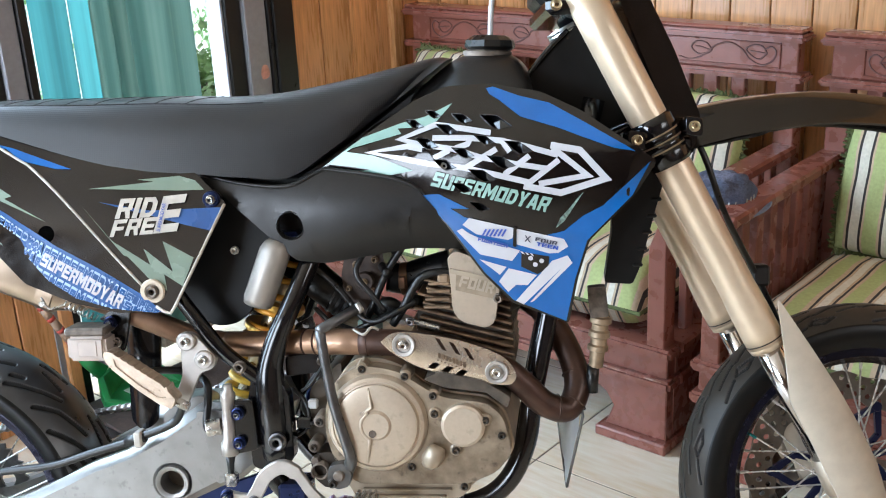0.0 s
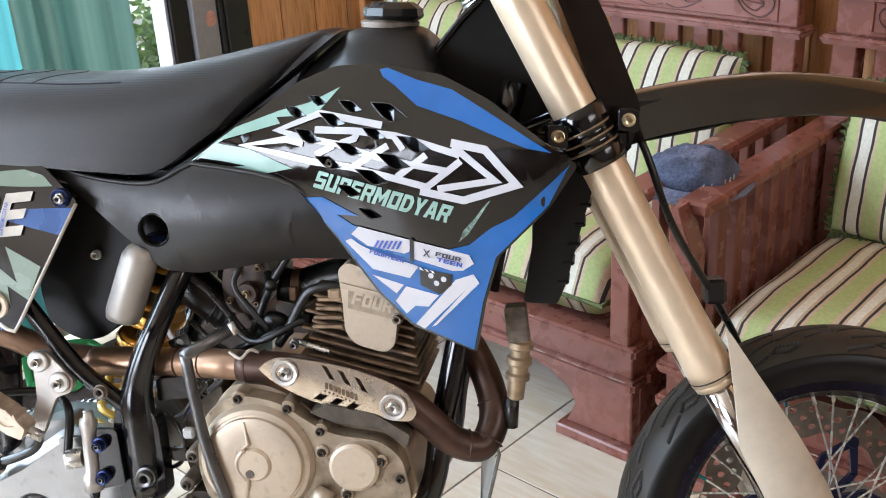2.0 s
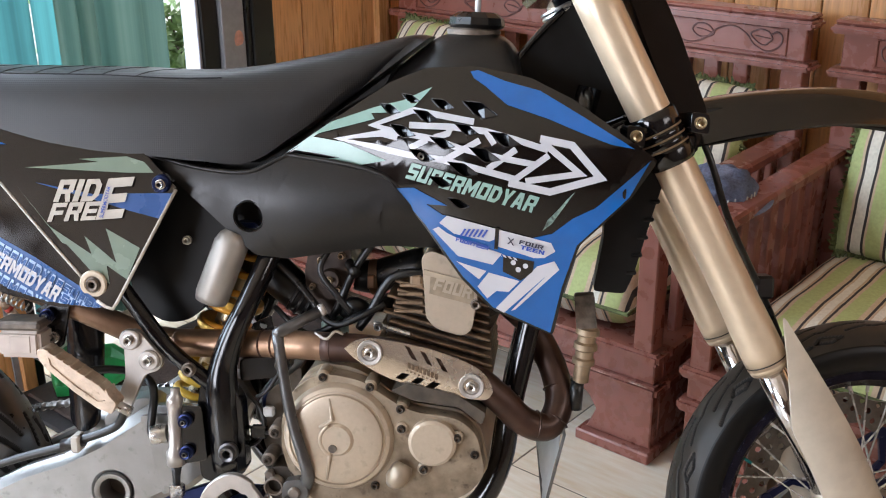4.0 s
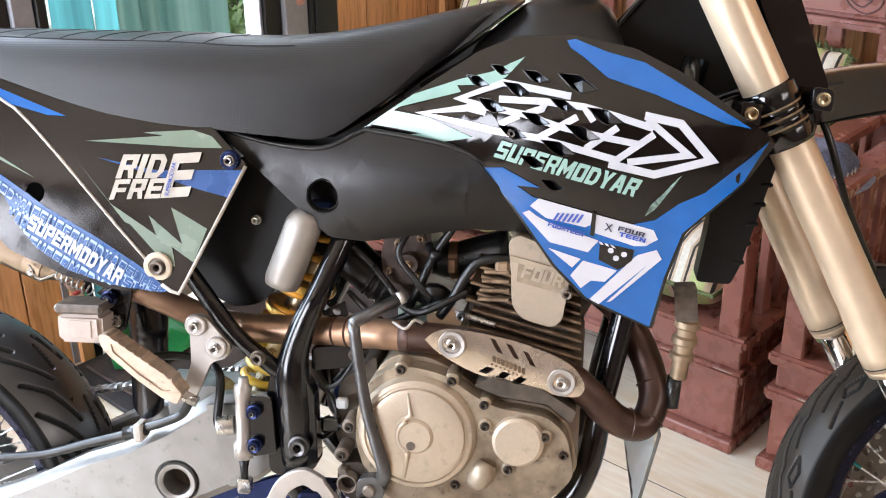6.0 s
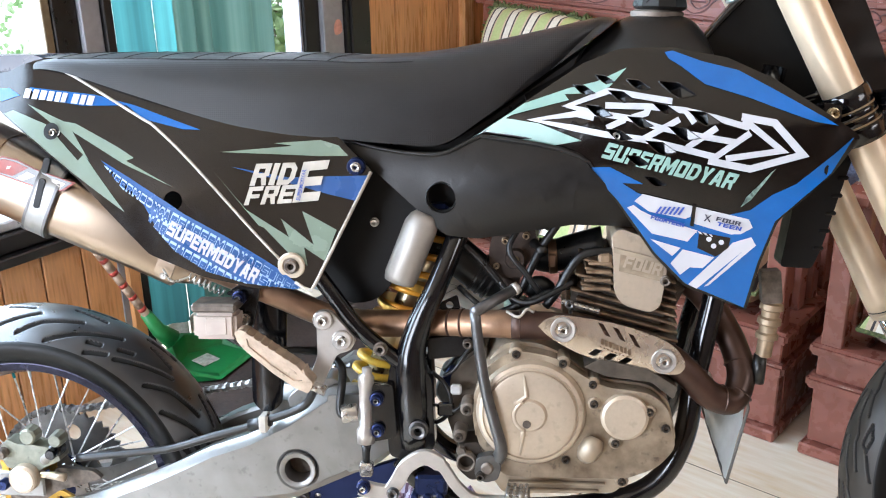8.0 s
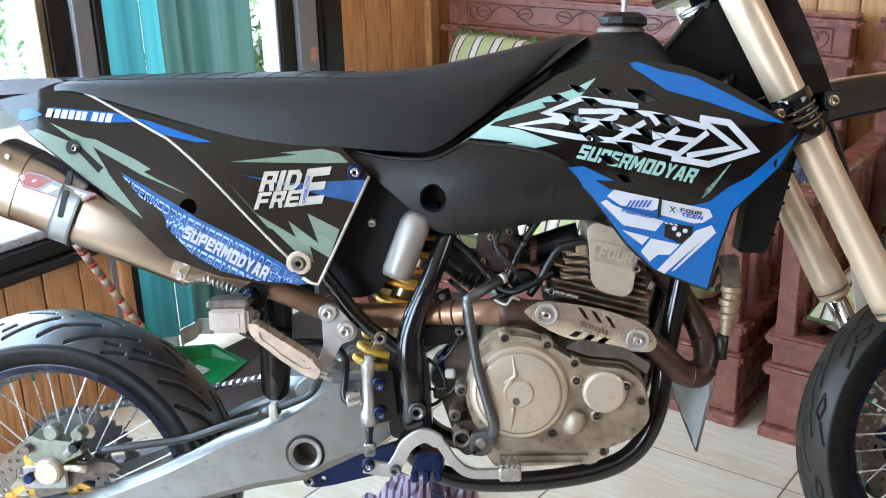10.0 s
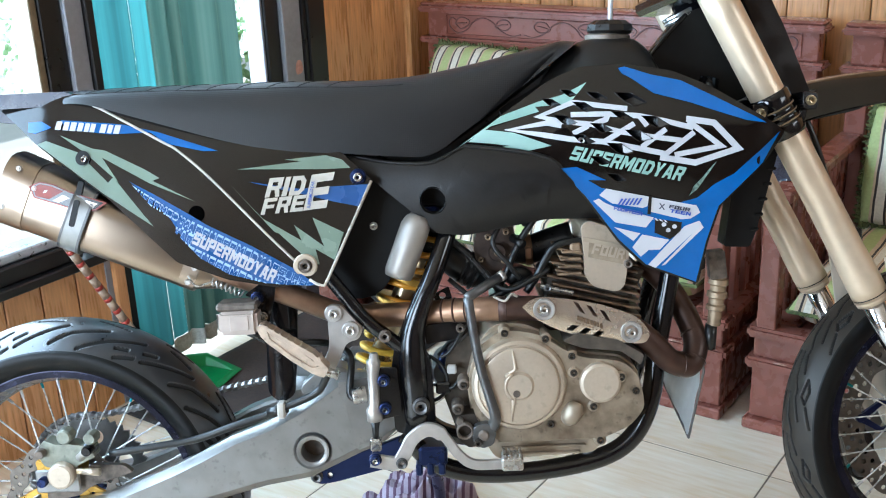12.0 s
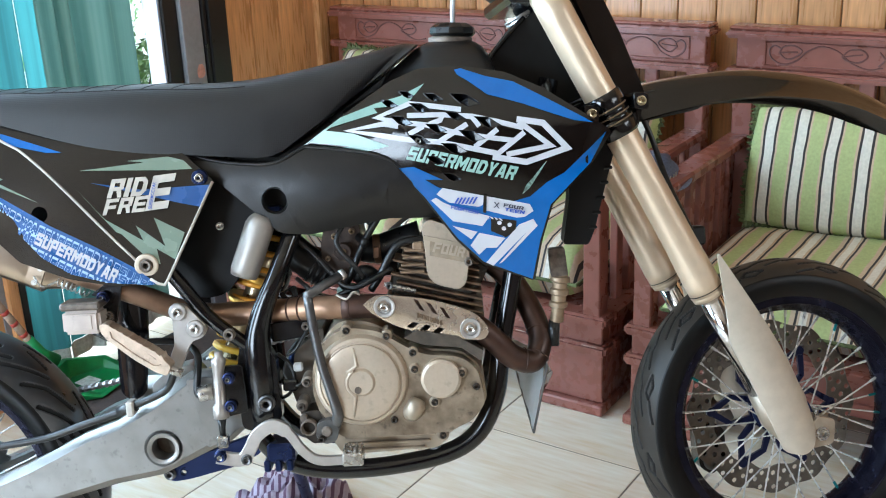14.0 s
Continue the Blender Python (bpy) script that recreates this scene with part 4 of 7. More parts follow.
def tyre_mesh(radius, half, deep, pitch, lean):
    """A tyre with curved grooves cut into its crown, the two shoulders half a pitch apart."""
    wide = half > 0.06
    count = round(2 * math.pi * radius / pitch)
    pitch = 2 * math.pi * radius / count
    per = 310 if wide else 180
    n = count * per
    steps = [-1 + 1.1 * k / 84 for k in range(84)] + [0.1 + 0.9 * k / 16 for k in range(17)]
    crown = [(radius - (1 - math.cos(x * 1.15)) * half * 0.86, x * half) for x in steps]
    prof = [(radius - deep, -half * 0.62), (radius - deep + 0.012, -half * 0.80), (radius - deep * 0.62, -half * 1.02)] + crown + [(radius - deep * 0.62, half * 1.02), (radius - deep + 0.012, half * 0.80), (radius - deep, half * 0.62)]
    m = len(prof)
    r0, b0 = np.array([p[0] for p in prof]), np.array([p[1] for p in prof])
    along = (np.arange(per) / per * pitch)[:, None] * np.ones(m)
    across = np.abs(b0)[None, :] / half * np.ones((per, 1))
    shift = np.where(b0 > 0, pitch / 2, 0)[None, :]
    cut = groove_field((lean * along + shift) % pitch, across, pitch, half, REAR_TREAD if wide else FRONT_TREAD, 0.0036 if wide else 0.0021)
    cut[:, :4] = cut[:, -4:] = 0
    cut = np.tile(cut, (count, 1))
    th = (np.arange(n) * 2 * math.pi / n)[:, None]
    rr = r0[None, :] - 0.0050 * cut * cut * (3 - 2 * cut)
    co = np.stack([rr * np.cos(th), np.broadcast_to(b0, (n, m)), rr * np.sin(th)], -1).reshape(-1, 3)
    at = np.arange(n * m).reshape(n, m)
    nxt = np.roll(at, -1, 0)
    faces = np.stack([at[:, :-1], at[:, 1:], nxt[:, 1:], nxt[:, :-1]], -1).reshape(-1, 4)
    me = bpy.data.meshes.new("tyre")
    me.from_pydata(co.tolist(), [], faces.tolist())
    me.polygons.foreach_set("use_smooth", [True] * len(faces))
    # cut faces get a blacker colour that paints in the grooves' shade
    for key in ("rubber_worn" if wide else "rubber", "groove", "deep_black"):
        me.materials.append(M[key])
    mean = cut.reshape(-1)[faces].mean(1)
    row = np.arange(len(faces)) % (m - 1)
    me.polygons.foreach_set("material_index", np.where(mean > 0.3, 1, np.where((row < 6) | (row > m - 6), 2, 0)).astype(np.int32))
    return me


def wheel(name, a, c, half, radius, spokes, disc_b, rim_mat, label):
    w = empty(name, pose(a, 0, c), bike)
    w["label"] = label
    deep = 0.078 if half < 0.06 else 0.092
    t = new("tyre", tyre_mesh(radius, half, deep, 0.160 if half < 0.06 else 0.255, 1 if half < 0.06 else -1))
    t.parent = w
    # the loaded tyre flattens where it stands on the floor
    place = bike.matrix_basis @ w.matrix_basis
    for v in t.data.vertices:
        p = place @ v.co
        if p.z < 0.001:
            p.z = 0.001
            v.co = place.inverted() @ p
    rr = radius - deep
    e = rr
    rim = [(rr + 0.012, -half * 0.66), (rr + 0.010, -half * 0.74), (e - 0.004, -half * 0.74), (e - 0.010, -half * 0.5), (e - 0.020, -half * 0.25), (e - 0.022, 0), (e - 0.020, half * 0.25), (e - 0.010, half * 0.5), (e - 0.004, half * 0.74), (rr + 0.010, half * 0.74), (rr + 0.012, half * 0.66), (e - 0.002, half * 0.4), (e - 0.002, -half * 0.4)]
    part("rim", lathe(bmesh.new(), rim, (0, 0, 0), (0, 1, 0), 96, True), rim_mat, w, smooth=35)
    for q in (-1, 1):
        part("rim_edge", lathe(bmesh.new(), [(rr + 0.0125, q * half * 0.70), (rr + 0.0115, q * half * 0.76), (rr + 0.0075, q * half * 0.765), (rr + 0.0065, q * half * 0.745)], (0, 0, 0), (0, 1, 0), 96, True), rim_mat, w, "scuffed rim edge", smooth=40)
    part("hub", lathe(bmesh.new(), [(0, -0.062), (0.022, -0.062), (0.024, -0.045), (0.042, -0.043), (0.043, -0.036), (0.025, -0.030), (0.024, 0.030), (0.043, 0.036), (0.042, 0.043), (0.024, 0.045), (0.022, 0.062), (0, 0.062)], (0, 0, 0), (0, 1, 0), 32), "anodised", w, smooth=35)
    for k in range(spokes):
        side = -1 if k % 2 else 1
        lead = 0.62 if (k // 2) % 2 else -0.62
        ang = 2 * math.pi * (k + 0.5) / spokes
        p0 = Vector((0.040 * math.cos(ang + lead), side * 0.040, 0.040 * math.sin(ang + lead)))
        p1 = Vector(((e - 0.022) * math.cos(ang), side * 0.006, (e - 0.022) * math.sin(ang)))
        part("spoke", tube(bmesh.new(), [p0, p1], 0.0016, 6), "spoke_steel", w)
        d = (p1 - p0).normalized()
        part("nipple", tube(bmesh.new(), [p1 - d * 0.013, p1 + d * 0.004], 0.0028, 6), "spoke_steel" if k % 5 else "teal_metal", w)
    return w


def brake_disc(parent, b, r, rows, ring, mat):
    n = 144
    outer = [((r - 0.004 + 0.004 * math.cos(12 * 2 * math.pi * k / n)) * math.cos(2 * math.pi * k / n), (r - 0.004 + 0.004 * math.cos(12 * 2 * math.pi * k / n)) * math.sin(2 * math.pi * k / n)) for k in range(n)]
    inner = [((ring + 0.004 * math.cos(12 * 2 * math.pi * k / n + 2)) * math.cos(2 * math.pi * k / n), (ring + 0.004 * math.cos(12 * 2 * math.pi * k / n + 2)) * math.sin(2 * math.pi * k / n)) for k in range(n)]
    holes = [inner]
    for q, (rad, count, off) in enumerate(rows):
        for k in range(count):
            th = 2 * math.pi * (k + off) / count
            holes.append(circle(rad * math.cos(th), rad * math.sin(th), 0.0052 if r > 0.13 else 0.0042, 8))
    d = part("brake_disc", plate(outer, b - 0.002, b + 0.002, holes=holes), "disc_steel", parent, "drilled wavy brake disc")
    # a spider of paired thin arms that carries the disc on round buttons
    part("disc_carrier", plate(circle(0, 0, 0.046, 48), b - 0.004, b + 0.004, 0.0, [circle(0, 0, 0.027, 32)]), mat, parent, "anodised disc carrier")
    for k in range(6):
        th = 2 * math.pi * k / 6
        for lead in (-0.42, 0.42):
            p = Vector((0.042 * math.cos(th + lead), 0.042 * math.sin(th + lead)))
            m_ = Vector((ring * .72 * math.cos(th + lead * .75), ring * .72 * math.sin(th + lead * .75)))
            q = Vector(((ring + .004) * math.cos(th), (ring + .004) * math.sin(th)))
            outer = [Vector((-(m_ - p).y, (m_ - p).x)).normalized(), Vector((-(q - p).y, (q - p).x)).normalized(), Vector((-(q - m_).y, (q - m_).x)).normalized()]
            left = [tuple(v + sd * w0) for v, sd, w0 in zip((p, m_, q), outer, (.0065, .005, .0065))]
            right = [tuple(v - sd * w0) for v, sd, w0 in zip((p, m_, q), outer, (.0065, .005, .0065))]
            part("carrier_arm", plate(left + right[::-1], b - .0035, b + .0035), mat, parent)
        part("disc_button", lathe(bmesh.new(), [(0, -.005), (.008, -.005), (.009, -.003), (.009, .003), (.008, .005), (0, .005)], ((ring + .003) * math.cos(th), b, (ring + .003) * math.sin(th)), (0, 1, 0), 14), mat, parent)
    return d


fw = wheel("front_wheel", FA, FC, 0.056, TR, 36, 0.06, "rim_dark", "front wheel with dark spoked rim and road tyre")
brake_disc(fw, 0.046, 0.172, [(0.160, 36, 0), (0.146, 36, 0.5), (0.132, 36, 0)], 0.120, "carrier_navy")
rw = wheel("rear_wheel", RA, RC, 0.087, RR, 36, -0.06, "rim_dark", "rear wheel with dark spoked rim and wide road tyre")
brake_disc(rw, -0.068, 0.112, [(0.100, 26, 0), (0.0895, 26, 0.5)], 0.078, "gold")
# sprocket and chain on the far side
teeth = [((0.108 + (0.008 if k % 2 else 0)) * math.cos(math.pi * k / 44), (0.108 + (0.008 if k % 2 else 0)) * math.sin(math.pi * k / 44)) for k in range(88)]
part("sprocket", plate(teeth, 0.063, 0.069, holes=[circle(0.074 * math.cos(k * 1.047 + .3), 0.074 * math.sin(k * 1.047 + .3), 0.015, 14) for k in range(6)]), "strap_grey", rw, "grey toothed sprocket")


def chain():
    bm = bmesh.new()
    pts = []
    for k in range(400):
        th = math.pi * (1.35 - 0.92 * k / 399)
        pts.append((RA + 0.117 * math.cos(th), RC + 0.117 * math.sin(th)))
    last = pts[-1]
    for k in range(1, 600):
        pts.append((last[0] + (-0.20 - last[0]) * k / 599, last[1] + (0.470 - last[1]) * k / 599 - 0.006 * math.sin(math.pi * k / 599)))
    run, out = 0.0, [pts[0]]
    for p, q in zip(pts, pts[1:]):
        run += math.dist(p, q)
        if run >= 0.0135:
            out.append(q)
            run = 0
    for k, (p, q) in enumerate(zip(out, out[1:])):
        y = 0.0035 if k % 2 else 0.006
        for s in (-y, y):
            tube(bm, [(p[0], 0.066 + s, p[1]), ((p[0] + q[0]) / 2, 0.066 + s, (p[1] + q[1]) / 2), (q[0], 0.066 + s, q[1])], [0.0066, 0.0045, 0.0066], 6, True)
        tube(bm, [(p[0], 0.057, p[1]), (p[0], 0.075, p[1])], 0.0032, 6)
    return bm


tagged(part("chain", chain(), "chain_steel", bike, "steel roller chain"), kind="stuff")


# what turns with the handlebar: a small turn to the left about the steering head
RAKE = Vector((-.4487, 0, .8937))
HEAD = Vector((.3163, 0, .87))
STEER = Matrix.Translation(HEAD) @ Matrix.Rotation(radians(9.2), 4, RAKE) @ Matrix.Translation(-HEAD) @ Matrix.Translation((-.0235, 0, -.009))
fw.matrix_basis = STEER @ fw.matrix_basis
before_front = set(bike.children)


# fork legs
def fork_at(c, da=0.0):
    return 0.284 + 0.502 * (1.06 - c) + da


def on_leg(s, c, da=0.0):
    return (fork_at(c, da), 0.107 * s, c)


for s in (-1, 1):
    prof = [(1.14, 0.0305), (1.03, 0.0305), (0.90, 0.0300), (0.84, 0.0290), (0.70, 0.0285), (0.63, 0.0290), (0.60, 0.0305), (0.565, 0.0310), (0.545, 0.0305)]
    leg = part("fork_leg", tube(bmesh.new(), [on_leg(s, c) for c, r in prof], [r for c, r in prof], 32), "fork", bike, "champagne-coloured upside-down fork tube", smooth=40)
    part("dust_seal", tube(bmesh.new(), [on_leg(s, 0.549), on_leg(s, 0.537)], [0.0306, 0.0285], 32), "fork", leg, smooth=40)
    part("seal_ring", tube(bmesh.new(), [on_leg(s, 0.5505), on_leg(s, 0.549)], 0.0309, 32), "black", leg, "thin black seal", smooth=40)
    part("stanchion", tube(bmesh.new(), [on_leg(s, 0.56), on_leg(s, 0.36)], 0.021, 24), "chrome", leg, "polished lower fork tube", smooth=40)
    part("fork_foot", tube(bmesh.new(), [on_leg(s, 0.36), on_leg(s, 0.31), (0.70, 0.1 * s, 0.27), (0.73, 0.1 * s, 0.262)], [0.024, 0.027, 0.026, 0.022], 20), "cast", leg, smooth=40)
    part("axle_clamp", plate(round_poly([(0.722, 0.250), (0.764, 0.256), (0.768, 0.300), (0.736, 0.308), (0.718, 0.290)], 0.008), 0.1 * s - 0.026, 0.1 * s + 0.014, 0.003), "cast", leg)
    bolt(leg, 0.742, 0.1 * s - 0.027, 0.276, 0.013)
    part("clamp_bolt", pipe([(0.738, 0.1 * s - 0.012, 0.300), (0.738, 0.1 * s - 0.012, 0.318)], 0.005, 10), "steel", leg)

    def bulge(a, c, s=s):
        # distance from the middle line of the guard
        d = ((a - 0.555) * 0.345 + (c - 0.60) * 0.138) / math.hypot(0.345, 0.138)
        return 0.1 * s - 0.004 - 0.040 * math.sqrt(max(0.05, 1 - (d / 0.056) ** 2))

    gpoly = round_poly([(0.549, 0.622), (0.600, 0.545), (0.648, 0.472), (0.690, 0.402), (0.720, 0.342), (0.728, 0.290), (0.722, 0.258), (0.700, 0.244), (0.664, 0.252), (0.645, 0.300), (0.606, 0.385), (0.572, 0.455), (0.562, 0.53)], 0.012)
    part("fork_guard", sheet(gpoly, bulge, 0.005, step=0.012), "guard", bike, "unpainted beige plastic fork guard", smooth=50)
    # lower triple clamp round the leg: a grooved sleeve with a split lug and a bolt on either side
    rings = [(0.900, 0.0315), (0.896, 0.0345), (0.880, 0.0345)]
    for c in (0.877, 0.866, 0.855):
        rings += [(c, 0.0335), (c - .0035, 0.0335), (c - .005, 0.0345), (c - .009, 0.0345)]
    rings += [(0.836, 0.0345), (0.830, 0.0315)]
    cl = part("clamp_collar", tube(bmesh.new(), [on_leg(s, c) for c, r in rings], [r for c, r in rings], 40), "frame", bike, "black grooved fork clamp", smooth=28)
    for c in (0.8752, 0.8642, 0.8532):
        part("groove_ring", tube(bmesh.new(), [on_leg(s, c + .0012), on_leg(s, c - .0012)], 0.0338, 40), "joint_brown", cl, "worn brown groove", smooth=40)
    for a, c in ((0.340, 0.868), (0.428, 0.886)):
        part("clamp_lug", plate(round_poly([(a - .013, c - .012), (a + .013, c - .016), (a + .014, c + .012), (a - .012, c + .016)], .006), 0.107 * s - .026, 0.107 * s + .02, .003), "frame", cl, smooth=40)
        bolt(cl, a, 0.107 * s - 0.029, c, 0.0085, "gold_steel")
part("triple_clamp", boxes(((0.35, -0.09, 0.84), (0.44, 0.09, 0.875)), bevel=0.008), "frame", bike)
part("upper_clamp", boxes(((0.21, -0.115, 1.062), (0.31, 0.115, 1.09)), bevel=0.008), "frame", bike)
part("steering_head", pipe([(0.245, 0, 1.075), (0.36, 0, 0.845)], 0.034, 20), "frame", bike, smooth=40)
part("head_bearing", lathe(bmesh.new(), [(0.0345, 0), (0.036, 0.003), (0.0345, 0.006), (0.036, 0.009), (0.0345, 0.012), (0.030, 0.012), (0.030, 0)], (0.262, 0, 1.046), (-0.45, 0, 0.9), 28, True), "steel", bike, smooth=35)
part("handlebar_clamp", boxes(((0.200, -0.06, 1.085), (0.250, 0.06, 1.125)), bevel=0.01), "black", bike)
bolt(bike, 0.225, -0.118, 1.076, 0.009, "gold_steel")
part("handlebar", pipe([(0.20, -0.36, 1.21), (0.215, -0.22, 1.20), (0.225, -0.10, 1.125), (0.225, 0.10, 1.125), (0.215, 0.22, 1.20), (0.20, 0.36, 1.21)], 0.013, 14, 5), "black", bike, smooth=40)
# cable guides and the front brake hose that hang ahead of the fork
part("brake_hose", pipe([(0.30, 0.05, 1.12), (0.40, 0.02, 0.98), (0.455, -0.055, 0.86), (0.50, -0.05, 0.74), (0.575, 0.01, 0.62), (0.625, 0.06, 0.53), (0.64, 0.085, 0.45), (0.66, 0.09, 0.38)], 0.0052, 10, 6), "black", bike, smooth=40)
part("hose_clip", boxes(((0.555, -0.008, 0.620), (0.585, 0.028, 0.655)), bevel=0.004), "black", bike)

# front brake caliper on the far side of its disc
front_cal = part("front_caliper", plate(round_poly([(.578, .250), (.606, .268), (.632, .250), (.636, .190), (.606, .160), (.580, .178)], .010), .056, .100, .006), "frame", bike, "black front brake caliper", smooth=40)
for a, c in ((.597, .233), (.607, .189)):
    part("piston_bore", lathe(bmesh.new(), [(0, .050), (.016, .050), (.019, .053), (.020, .060)], (a, 0, c), (0, 1, 0), 24), "strap_grey", front_cal, smooth=40)
part("caliper_bracket", plate(round_poly([(.628, .262), (.668, .300), (.684, .288), (.640, .232)], .006), .082, .094, .002), "raw_alu", front_cal, smooth=40)
# number plate at the front, seen edge on behind the fork
part("front_plate", sheet(round_poly([(0.335, 1.12), (0.368, 1.10), (0.41, 1.01), (0.452, 0.90), (0.440, 0.850), (0.415, 0.868), (0.385, 0.94), (0.350, 1.03), (0.325, 1.09)], 0.01), lambda a, c: -0.085, 0.17), "gloss_black", bike, "black front number plate", smooth=30)


# front fender: an arched blade
def fender_mesh():
    bm, rows = bmesh.new(), []
    spine = smooth_path([(0.40, 0, 0.903), (0.49, 0, 0.921), (0.58, 0, 0.931), (0.67, 0, 0.933), (0.774, 0, 0.919), (0.859, 0, 0.895), (0.953, 0, 0.850), (1.03, 0, 0.806)], 5)
    for i, p in enumerate(spine):
        t = i / (len(spine) - 1)
        half = 0.050 + 0.030 * math.sin(math.pi * min(1, 0.15 + t * 0.9)) - 0.035 * max(0, t - 0.8) / 0.2
        drop = 0.066 * (1 - 0.45 * t)
        row = []
        for k in range(13):
            x = -1 + k / 6
            row.append(bm.verts.new((p.x, half * x, p.z + 0.005 - drop * np.interp(abs(x), (0, .45, .58, .75, .88, 1), (0, .06, .14, .62, .86, 1)))))
        rows.append(row)
    for r0, r1 in zip(rows, rows[1:]):
        for k in range(12):
            bm.faces.new((r0[k], r0[k + 1], r1[k + 1], r1[k]))
    bmesh.ops.recalc_face_normals(bm, faces=bm.faces)
    bmesh.ops.solidify(bm, geom=bm.faces[:], thickness=0.004)
    return bm


part("front_fender", fender_mesh(), "blade", bike, "long black plastic front fender", smooth=45)
part("fender_bracket", plate(round_poly([(0.40, 0.86), (0.46, 0.852), (0.56, 0.868), (0.62, 0.895), (0.55, 0.91), (0.42, 0.905)], 0.01), -0.045, 0.045, 0.004), "black_satin", bike)


for ob in set(bike.children) - before_front:
    if not ob.name.startswith("steering_head"):
        ob.matrix_basis = STEER @ ob.matrix_basis


# seat: a bar with a rounded section, waisted towards the tank
def seat_mesh():
    bm, rows = bmesh.new(), []
    top = [(-0.865, .950), (-0.82, .961), (-0.70, .963), (-0.57, .961), (-0.424, .959), (-0.326, .955), (-0.228, .960), (-0.129, .976), (-0.031, .996), (0.020, 1.006), (0.045, 1.003)]
    low = [(-0.865, .940), (-0.80, .938), (-0.69, .905), (-0.56, .865), (-0.466, .845), (-0.373, .836), (-0.285, .827), (-0.214, .825), (-0.147, .866), (-0.071, .918), (0.012, .978)]
    tp, lp = smooth_path([(a, 0, c) for a, c in top], 5), smooth_path([(a, 0, c) for a, c in low], 5)
    n = len(tp)
    for i in range(n):
        t = i / (n - 1)
        half = 0.070 + 0.045 * math.sin(math.pi * min(1, max(0, (t - 0.02) / 0.9))) ** 0.7 - 0.012 * t
        p, q = tp[i], lp[i]
        sec = []
        for k in range(25):
            ang = math.pi * k / 24
            x, z = -math.cos(ang), math.sin(ang)
            y = math.copysign(abs(x) ** 0.55, x) * half
            z = abs(z) ** 0.42
            edge = q.lerp(p, z)
            sec.append(bm.verts.new((edge.x, y * (1.04 - 0.10 * z), edge.z)))
        rows.append(sec)
    for r0, r1 in zip(rows, rows[1:]):
        for k in range(24):
            bm.faces.new((r0[k], r0[k + 1], r1[k + 1], r1[k]))
        bm.faces.new((r0[0], r1[0], r1[24], r0[24]))
    bm.faces.new(rows[0][::-1])
    bm.faces.new(rows[-1])
    bmesh.ops.recalc_face_normals(bm, faces=bm.faces)
    return bm


seat = part("seat", seat_mesh(), "seat", bike, "black textured vinyl seat with ribs", smooth=60)
from mathutils.bvhtree import BVHTree
seat_top = BVHTree.FromPolygons([v.co for v in seat.data.vertices], [list(p.vertices) for p in seat.data.polygons])
for k in range(9):
    line = []
    for q in range(-9, 10):
        b = 0.0086 * q
        hit = seat_top.ray_cast(Vector((-0.775 + k * 0.052 + 0.012 - 0.040 * (abs(b) / 0.078) ** 1.6, b, 1.2)), Vector((0, 0, -1)))
        if hit[0] is not None:
            line.append(hit[0] - hit[1] * 0.0004)
    if k % 2 == 0:
        for q in range(1, 5):
            hit = seat_top.ray_cast(Vector((line[0].x + 0.052 * q / 4 if q < 4 else line[0].x + 0.052, -0.0774, 1.2)), Vector((0, 0, -1)))
            if hit[0] is not None:
                line.insert(0, hit[0] - hit[1] * 0.0004)
    part("seat_rib", tube(bmesh.new(), line, 0.0014, 6), "groove", seat)
part("seat_base", plate([(-.80, .934), (-.69, .901), (-.56, .861), (-.37, .833), (-.214, .822), (-.147, .862), (0.0, .965), (-.02, .93), (-.214, .80), (-.37, .80), (-.60, .84)], -.045, .045, .004), "black", bike)

# tank
def tank_mesh():
    bm, rows = bmesh.new(), []
    top = [(-0.10, .905), (-0.02, .950), (0.030, .988), (0.062, 1.006), (0.110, 1.010), (0.150, 1.002), (0.172, .975), (0.178, .93)]
    tp = smooth_path([(a, 0, c) for a, c in top], 5)
    for i, p in enumerate(tp):
        t = i / (len(tp) - 1)
        half = 0.035 + 0.06 * t ** 0.7
        sec = []
        for k in range(17):
            ang = math.pi * k / 16
            x, z = -math.cos(ang), math.sin(ang)
            sec.append(bm.verts.new((p.x + 0.015 * (1 - z), math.copysign(abs(x) ** 0.7, x) * (half + 0.035 * (1 - z)), 0.86 + (p.z - 0.86) * abs(z) ** 0.5)))
        rows.append(sec)
    for r0, r1 in zip(rows, rows[1:]):
        for k in range(16):
            bm.faces.new((r0[k], r0[k + 1], r1[k + 1], r1[k]))
    bm.faces.new(rows[0][::-1])
    bm.faces.new(rows[-1])
    bmesh.ops.recalc_face_normals(bm, faces=bm.faces)
    return bm


tank = part("fuel_tank", tank_mesh(), "black_satin", bike, "matt black plastic fuel tank", smooth=50)
cap = part("tank_cap", lathe(bmesh.new(), [(0, 0.034), (0.028, 0.034), (0.034, 0.030), (0.040, 0.026), (0.042, 0.016), (0.038, 0.012), (0.034, 0.010), (0.036, 0.0), (0, 0)], (0.108, 0, 1.004), (0.05, 0, 1), 10), "black", bike, "black ribbed fuel cap", smooth=20)
part("cap_seal", lathe(bmesh.new(), [(0.030, 0), (0.039, 0.001), (0.040, 0.008), (0.034, 0.011)], (0.104, 0, 1.004), (0.05, 0, 1), 28), "grime", cap, smooth=40)
part("vent_hose", pipe([(0.110, 0, 1.036), (0.112, 0, 1.070), (0.120, 0.005, 1.12), (0.15, 0.02, 1.18)], 0.0045, 10, 5), "clear_hose", bike, "pale vent hose", smooth=40)

